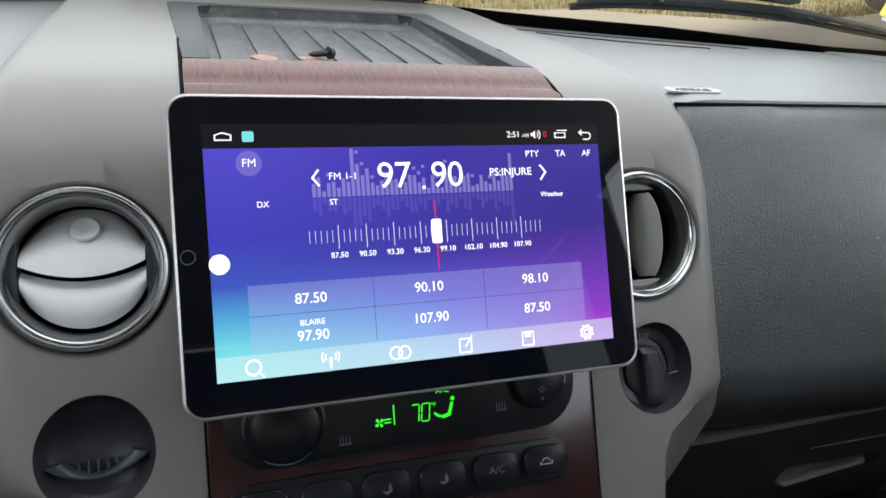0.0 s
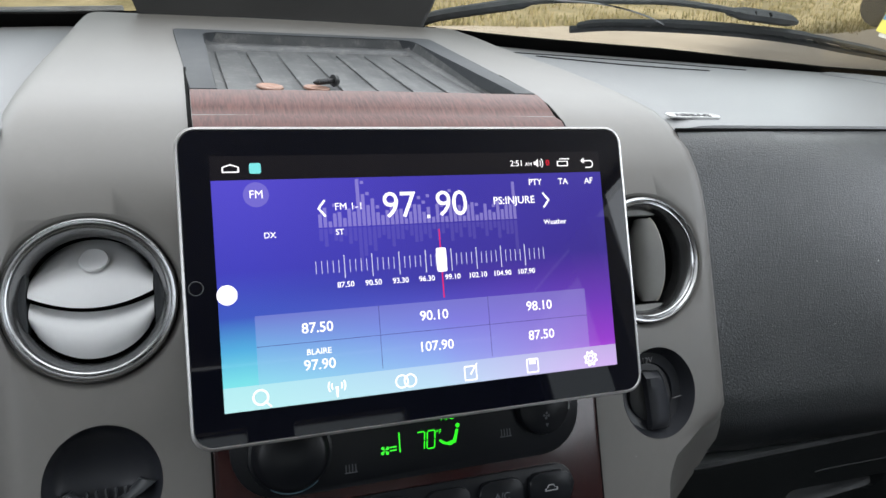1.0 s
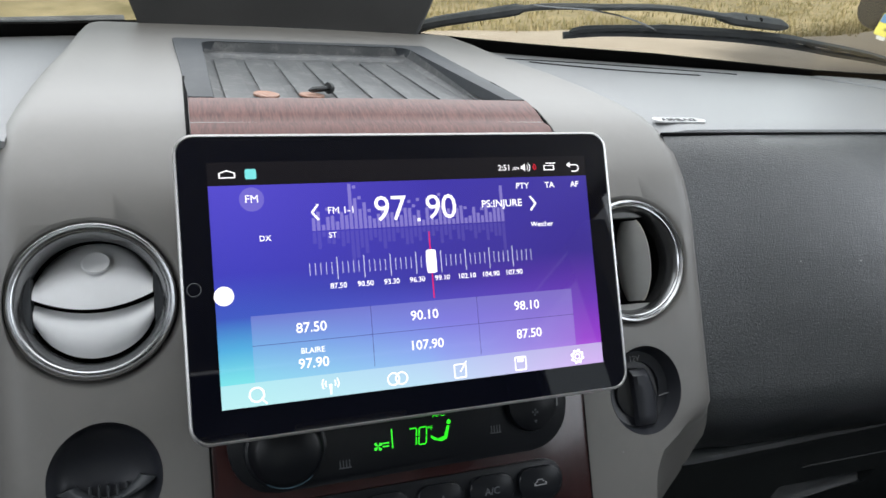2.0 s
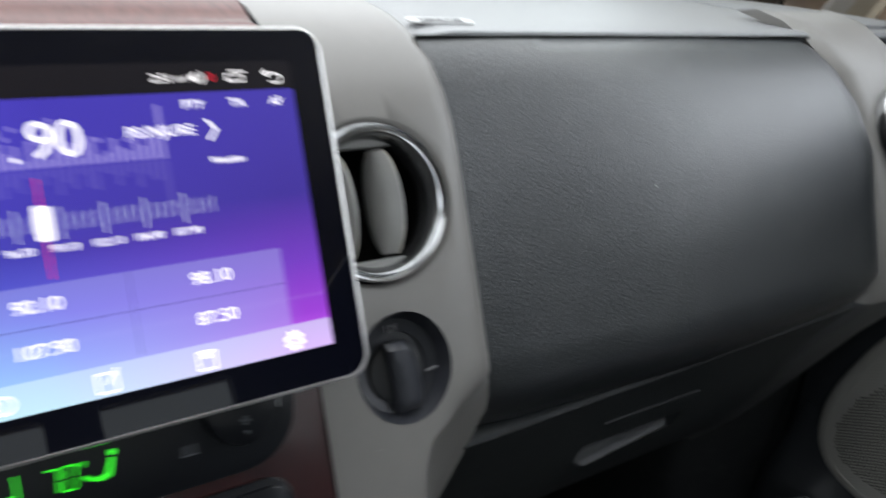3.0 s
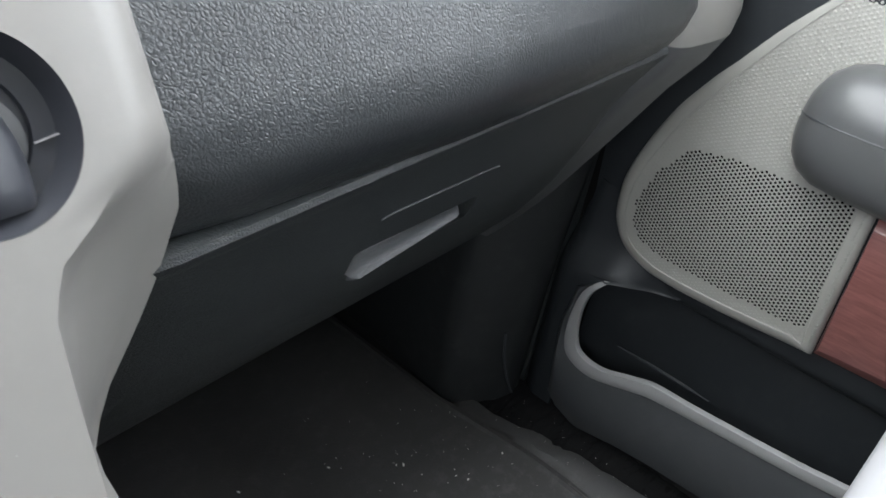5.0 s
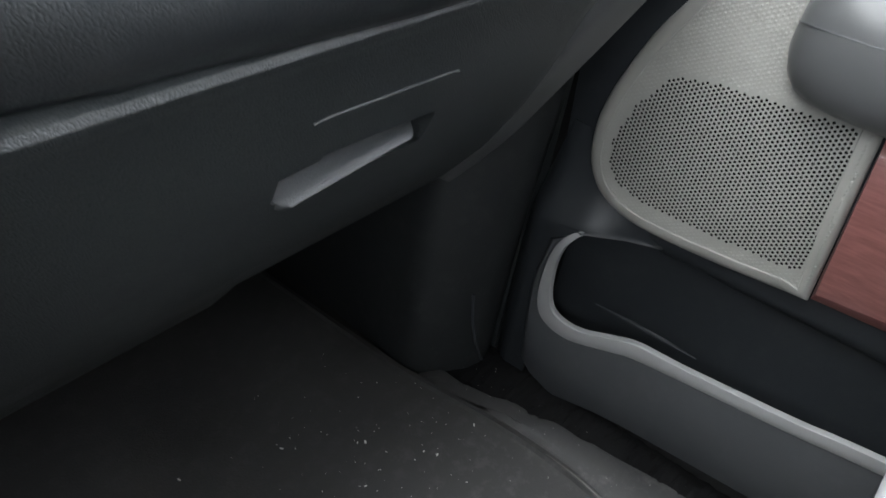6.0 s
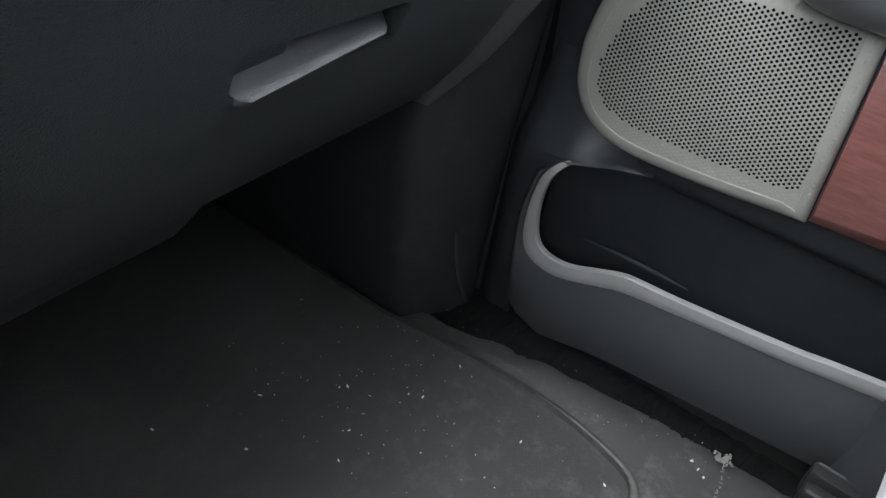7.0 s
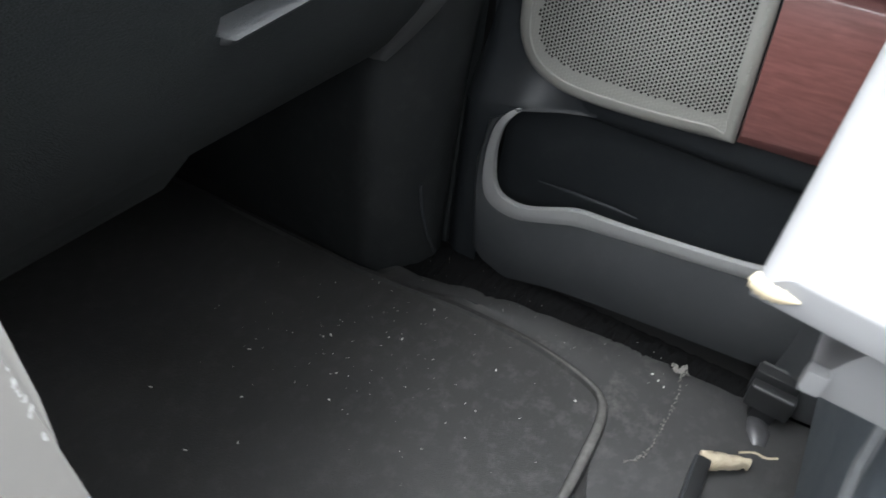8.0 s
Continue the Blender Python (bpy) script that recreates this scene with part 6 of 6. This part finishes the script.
for k in range(13):
    u = k / 12
    c = Vector((0.578, -0.271, 0.012)).lerp(Vector((0.595, -0.312, 0.011)), u)
    w = 0.006 + 0.008 * math.sin(math.pi * min(1, u * 1.15)) + rng.gauss(0, 0.0012)
    rows.append([c + Vector((-w * v, rng.gauss(0, 0.0007), 0.003 * math.sin(math.pi * v) - 0.006 * v * v + rng.gauss(0, 0.0008))) for v in (-0.25, 0.0, 0.3, 0.55, 0.8, 1.0)])
part("foam", slab(rows, (0.001, 0, -0.004)), FOAM, br, "torn strip of cream foam", 60)
part("thread", tube(smooth_curve([(0.594, -0.300, 0.013), (0.600, -0.312, 0.015), (0.602, -0.322, 0.013), (0.610, -0.332, 0.011)], 5), 0.0011, 5), FOAM, br, "loose cream thread")
part("shiny_strip", tube([(0.670, -0.305, -0.008), (0.656, -0.309, -0.003), (0.642, -0.313, -0.002), (0.630, -0.317, -0.006)], [0.005, 0.009, 0.011, 0.006], 10, 0.4), STEEL, br)

carton = thing("white_box", (0.42, -0.36, 0.352), "white cardboard box with a crushed yellowed corner, lying on the seat", "box")
lid_o = [(0.2920, -0.2310), (0.60, -0.2525), (0.575, -0.56), (0.240, -0.54)]
bm = bmesh.new()
loft([[Vector((x, y - (back if k < 2 else 0), h)) for k, (x, y) in enumerate(shrink(lid_o, d))] for d, h, back in ((0.0035, 0.388, 0), (0.0004, 0.3884, 0), (0.0, 0.3892, 0), (0.0, 0.3925, 0.0012), (0.0, 0.3955, 0.0038), (0.0, 0.3980, 0.0075), (0.0006, 0.3993, 0.0112), (0.0022, 0.4000, 0.016))], bm=bm)
part("lid", bm, CARD, carton, "white cardboard lid", 50)
body_o = [(0.3045, -0.2590), (0.585, -0.276), (0.567, -0.55), (0.283, -0.53)]
bm = bmesh.new()
loft([[Vector((x, y - (back if k < 2 else 0), h)) for k, (x, y) in enumerate(shrink(body_o, d))] for d, h, back in ((0.001, 0.3525, 0), (0.0, 0.354, 0), (0.0, 0.370, 0.007), (0.0, 0.3885, 0.019))], bm=bm)
part("body", bm, CARD, carton, "white cardboard body", 30)
part("flap", box(0.3000, 0.3060, -0.2640, -0.2570, 0.3550, 0.3640, 0.001, 2), CARD, carton, "small folded white flap")
crush = [Vector((0.2960, -0.2312, 0.3945)), Vector((0.2922, -0.2312, 0.3935)), Vector((0.2912, -0.2350, 0.3925)), Vector((0.2905, -0.2395, 0.3930)), Vector((0.2895, -0.2440, 0.3940))]
part("crushed_corner", tube(smooth_curve(crush, 4), [0.0004, 0.0010, 0.0014, 0.0019, 0.0022, 0.0018, 0.0023, 0.0018, 0.0022, 0.0016, 0.0020, 0.0015, 0.0017, 0.0012, 0.0010, 0.0006, 0.0003], 7, 1.5), TAPE, carton, "yellowed crushed cardboard corner", 60)


# ---- shell of the cabin ----
def glass_point(x, up):
    """A point of the windshield: across, and metres up the glass."""
    return Vector((x, front_edge(x) + 0.033 - 0.815 * up + 0.10 * up * abs(x), 0.682 - 0.030 * min(abs(x), 0.8) + 0.58 * up))


shield = thing("windshield", (0, 0.6, 0.68), "clear windshield with a black edge band, lightly dusty", "windshield", kind="structure")
xs = [-1.10 + 2.20 * k / 44 for k in range(45)]
ob = part("pane", slab([[glass_point(x, u) for u in (0.0, 0.04, 0.2, 0.5, 0.8, 1.0)] for x in xs], (0, 0.003, 0.004)), WINDOW, shield)
ob.visible_shadow = False
part("edge_band", slab([[glass_point(x, u * lerp([(0.2, 0.066), (0.5, 0.068), (0.93, 0.050)], abs(x))) + Vector((0, -0.003, -0.004)) for u in (-0.6, 0.0, 0.5, 1.0)] for x in xs], (0, 0.0015, 0.002)), CREVICE, shield, "black painted band along the glass")
solo("roof", box(-0.82, 0.82, -1.75, -0.17, 1.225, 1.275, 0.02), HEADLINER, "pale grey cloth headliner", "roof", kind="structure")
rear = solo("wall_rear", box(-0.82, 0.82, -1.74, -1.68, -0.05, 1.20, 0.01), DOORBLACK, "dark rear cab wall with a divided rear window", "wall", kind="structure")
carve(rear, [prism(rounded(w, 0.31, 0.012, 5, x, 0.865), -0.08, 0.08, pose(0, -1.71, 0, 90, 0, 0)) for x, w in ((-0.25, 0.50), (0.29, 0.33))])
for x, w in ((-0.25, 0.50), (0.29, 0.33)):
    pane = part("pane", prism(rounded(w + 0.01, 0.32, 0.012, 5, x, 0.865), -0.002, 0.002, pose(0, -1.71, 0, 90, 0, 0)), WINDOW, rear, "clear rear window pane")
    pane.visible_shadow = False
for s, nm in ((1, "right"), (-1, "left")):
    solo("pillar_" + nm, tube([(s * 1.16, 0.40, 0.64), (s * 0.86, -0.10, 1.24)], 0.035, 8), HEADLINER, "grey windshield pillar trim", "pillar", kind="structure")
    solo("pillar_rear_" + nm, box(s * 0.78 - 0.03, s * 0.78 + 0.03, -1.05, -0.93, -0.05, 1.20, 0.01), HEADLINER, "grey door pillar trim", "pillar", kind="structure")
    side = solo("wall_" + nm, box(s * 0.80 - 0.015, s * 0.80 + 0.015, -1.70, -1.05, -0.05, 1.20), DOORBLACK, "dark rear door lining with a small window", "wall", kind="structure")
    carve(side, [box(s * 0.80 - 0.05, s * 0.80 + 0.05, -1.46, -1.075, 0.74, 1.145, 0.02)])
    pane = part("pane", box(s * 0.80 - 0.002, s * 0.80 + 0.002, -1.47, -1.065, 0.73, 1.155), WINDOW, side, "clear rear door window pane")
    pane.visible_shadow = False
solo("wall_driver_side", box(-0.86, -0.80, -1.0, 0.47, -0.06, 0.70, 0.01), DOORBLACK, "dark driver door lining", "wall", kind="structure")
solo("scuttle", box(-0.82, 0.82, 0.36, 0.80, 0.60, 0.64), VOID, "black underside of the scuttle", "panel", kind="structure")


# ---- wipers on the glass ----
def on_glass(points, lift):
    return [glass_point(x, u) + Vector((0, 0.35, 0.5)) * lift for x, u in points]


def build_wiper():
    w = thing("wiper", glass_point(0.55, 0.10), "weathered black windshield wiper parked on the glass", "wiper", "wipers")
    blade = smooth_curve(on_glass([(0.356, 0.085), (0.41, 0.099), (0.499, 0.107), (0.598, 0.110), (0.709, 0.105), (0.80, 0.094), (0.89, 0.080), (0.96, 0.064)], 0.004), 5)
    part("blade", tube(blade, 0.0056, 6, 0.9), WIPER, w, "worn rubber blade")
    rail = smooth_curve(on_glass([(0.362, 0.092), (0.38, 0.103), (0.431, 0.112), (0.482, 0.118), (0.577, 0.122), (0.68, 0.121), (0.773, 0.111), (0.859, 0.096), (0.93, 0.076)], 0.006), 5)
    part("rail", tube(rail, [0.002] + [0.0050] * 14 + [0.0066] * 12 + [0.0050] * (len(rail) - 28) + [0.002], 6, 0.9), WIPER, w, "bowed blade carrier rail")
    for k in range(2, 36, 3):
        part("claw", tube([blade[min(k, len(blade) - 1)], rail[min(k + 4, len(rail) - 1)]], [0.0026, 0.0036], 6), WIPER, w)
    arm = smooth_curve(on_glass([(0.180, 0.062), (0.20, 0.084), (0.26, 0.118), (0.307, 0.139), (0.381, 0.150), (0.463, 0.160), (0.557, 0.155), (0.59, 0.150)], 0.008), 5)
    part("arm", tube(arm, [0.0105] * 13 + [0.0058] * (len(arm) - 13), 8, 0.7), WIPER, w, "bent steel wiper arm")
    body = on_glass([(0.550, 0.151), (0.575, 0.150), (0.62, 0.148), (0.653, 0.146), (0.668, 0.143)], 0.010)
    hinge = part("hinge", tube(body, [0.006, 0.0105, 0.0110, 0.0100, 0.005], 8, 0.8), WIPER, w, "flat coupling body")
    for x in (0.590, 0.615):
        part("rivet", lathe([(0, 0.0012), (0.0028, 0.0008), (0.0034, 0)], 12, Matrix.Translation(on_glass([(x, 0.1495)], 0.010)[0] + Vector((-0.004, -0.008, 0.002))) @ pose(0, 0, 0, 75, 0, -35)), CREVICE, hinge)
    return w


build_wiper()
w2 = thing("wiper", glass_point(-0.4, 0.02), "weathered black windshield wiper parked on the glass", "wiper", "wipers")
part("arm", tube(smooth_curve(on_glass([(-0.62, 0.01), (-0.45, 0.02), (-0.30, 0.028), (-0.19, 0.030)], 0.03), 4), 0.007, 8, 0.6), WIPER, w2)
part("blade", tube(smooth_curve(on_glass([(-0.70, 0.02), (-0.45, 0.035), (-0.18, 0.045)], 0.02), 4), 0.0055, 6), STEEL, w2)
crack = smooth_curve([glass_point(x, u) + Vector((0, -0.0006, -0.0008)) for x, u in ((0.290, 0.149), (0.314, 0.148), (0.356, 0.150), (0.401, 0.144), (0.440, 0.133), (0.471, 0.120))], 6)
part("crack", tube(crack, 0.0011, 5), CHROME, shield, "bright curved crack in the glass")
part("chip", lathe([(0, 0.001), (0.002, 0.0)], 10, Matrix.Translation(glass_point(0.236, 0.085))), CHROME, shield)
chrome_lip = smooth_curve([glass_point(x, u) + Vector((0, -0.006, -0.004)) for x, u in ((0.186, 0.060), (0.198, 0.063), (0.210, 0.062), (0.224, 0.057))], 5)
solo("cowl_seal", tube(chrome_lip, 0.0035, 8), CHROME, "shiny edge of the windshield seal", "seal")

# ---- the yard outside: sandy drive, dry grass and a parked car ----
rows = []
for i in range(41):
    v = -1 + 2 * i / 40
    row = []
    for j in range(41):
        u = -1 + 2 * j / 40
        x, y = 60 * u * abs(u) ** 1.2, 60 * v * abs(v) ** 1.2
        d = max(0.0, (x * 0.8 + y * 0.9) - 0.6)
        row.append(Vector((x, y, -0.74 + min(0.20 * d, 1.1) + 0.06 * max(0.0, d - 5.5) + 0.012 * noise.noise(Vector((x, y, 0)) * 0.9))))
    rows.append(row)
bm = slab(rows, (0, 0, -0.3))
solo("ground", bm, GRASS, "dry tan grass yard rising away", "ground", kind="structure")


def ground_z(x, y):
    d = max(0.0, (x * 0.8 + y * 0.9) - 0.6)
    return -0.74 + min(0.20 * d, 1.1) + 0.06 * max(0.0, d - 5.5)


def grass_edge(x):
    """Where the sandy drive ends and the grass begins."""
    return lerp([(-9.0, 7.0), (2.7, 5.5), (4.4, 4.85), (5.7, 4.95), (16.0, 7.0)], x) + 0.10 * math.sin(2.3 * x) + 0.06 * math.sin(6.1 * x + 1)


rows = []
for i in range(61):
    x = -9 + 25 * i / 60
    edge = grass_edge(x)
    rows.append([Vector((x, 1.0 + (edge - 1.0) * j / 16, ground_z(x, 1.0 + (edge - 1.0) * j / 16) + 0.016)) for j in range(17)])
solo("drive", slab(rows, (0, 0, -0.02)), CONCRETE, "pale sandy drive beside the grass", "drive", kind="structure")


def grass_tufts():
    """Short dry blades, thickest near the drive."""
    r = random.Random(21)
    vs, fs = [], []
    for _ in range(6500):
        x = r.uniform(0.0, 14.0)
        y = grass_edge(x) + 9.0 * r.random() ** 1.7
        z, tall = ground_z(x, y) + 0.01, r.uniform(0.02, 0.08)
        for _ in range(4):
            a, lean = r.uniform(0, 6.28), r.uniform(0.1, 0.7) * tall
            cx, cy, w = x + r.gauss(0, 0.04), y + r.gauss(0, 0.04), r.uniform(0.004, 0.010)
            n = len(vs)
            vs += [(cx - w * math.sin(a), cy + w * math.cos(a), z), (cx + w * math.sin(a), cy - w * math.cos(a), z), (cx + lean * math.cos(a), cy + lean * math.sin(a), z + tall)]
            fs.append((n, n + 1, n + 2))
    me = bpy.data.meshes.new("grass_tufts")
    me.from_pydata(vs, [], fs)
    bm = bmesh.new()
    bm.from_mesh(me)
    bpy.data.meshes.remove(me)
    return bm


def blade_mat():
    m = surf("dry_grass_blades", (0.3, 0.25, 0.1), (0.4, 0.33, 0.15), 2, 0.9, 0.05, 300, 0.0)
    nt = m.node_tree
    geo, ramp = nt.nodes.new("ShaderNodeNewGeometry"), nt.nodes.new("ShaderNodeValToRGB")
    ramp.color_ramp.elements[0].color = (0.20, 0.18, 0.075, 1)
    ramp.color_ramp.elements[1].color = (0.46, 0.36, 0.19, 1)
    nt.links.new(geo.outputs["Random Per Island"], ramp.inputs[0])
    nt.links.new(ramp.outputs[0], nt.nodes["Principled BSDF"].inputs["Base Color"])
    return m


solo("grass_tufts", grass_tufts(), blade_mat(), "dry tan and olive grass tufts in the yard", "grass", kind="stuff", smooth=0)

car = thing("parked_car", (3.6, 2.9, ground_z(3.4, 2.6)), "parked car with dark bumper and yellow and blue number plate", "car")
cz = 0.68
cmx = pose(3.443, 2.526, 0.69, 0, 0, -60)
part("body", box(-0.20, 1.6, 0.12, 4.2, 0.13, 0.9, 0.10, 3, cmx), PAINT, car, "silver beige body")
part("bumper", box(-0.22, 1.6, 0.03, 0.35, 0.045, 0.22, 0.04, 3, cmx), BUMPER, car, "dark grey bumper")
part("plate_bracket", box(-0.02, 0.02, -0.01, 0.06, 0.02, 0.12, 0.005, 2, cmx), WHITE_PAINT, car, "pale plate bracket")
# Short tube stands in for a round tyre beside the plate.
part("tyre_shape", tube([cmx @ Vector((-0.15, 0.02, 0.10)), cmx @ Vector((-0.15, 0.5, 0.10))], 0.105, 20), TYRE, car, "dark round tyre shape beside the bumper")
PLATE_M = cmx @ pose(0.0, -0.02, 0.0, 78, 13, 0) @ Matrix.Diagonal((0.88, 0.85, 1, 1))
plate = part("number_plate", prism(rounded(0.30, 0.13, 0.008, 3), 0, 0.004, PLATE_M), YELLOW, car, "yellow number plate with a blue band")
part("blue_band", prism(rounded(0.294, 0.052, 0.004, 3, 0, 0.036), 0.004, 0.006, PLATE_M), BLUE, plate)
for k in range(5):
    part("plate_bar", prism(rounded(0.034, 0.016, 0.004, 3, -0.09 + 0.045 * k, -0.026), 0.004, 0.006, PLATE_M), OLIVE_INK, plate)
for k in range(2):
    part("plate_sticker", prism(rounded(0.05, 0.022, 0.003, 3, -0.10 + 0.085 * k, -0.078), -0.002, 0.002, PLATE_M), WHITE_PAINT, plate, "small white sticker")
part("plate_mark", prism(rounded(0.16, 0.010, 0.002, 3, -0.02, 0.040), 0.006, 0.007, PLATE_M), WHITE_PAINT, plate)
for x in (0.25, 1.44):
    for y in (1.0, 3.5):
        wheel = part("wheel", lathe([(0.20, -0.10), (0.30, -0.10), (0.33, -0.06), (0.33, 0.06), (0.30, 0.10), (0.20, 0.10)], 40, cmx @ pose(x, y, -0.22, 0, 90, 0), closed=True), TYRE, car, "black tyre")
        part("rim", lathe([(0, 0.06), (0.08, 0.07), (0.19, 0.05), (0.205, 0.09), (0.205, -0.09), (0, -0.09)], 32, cmx @ pose(x, y, -0.22, 0, 90, 0)), STEEL, wheel)
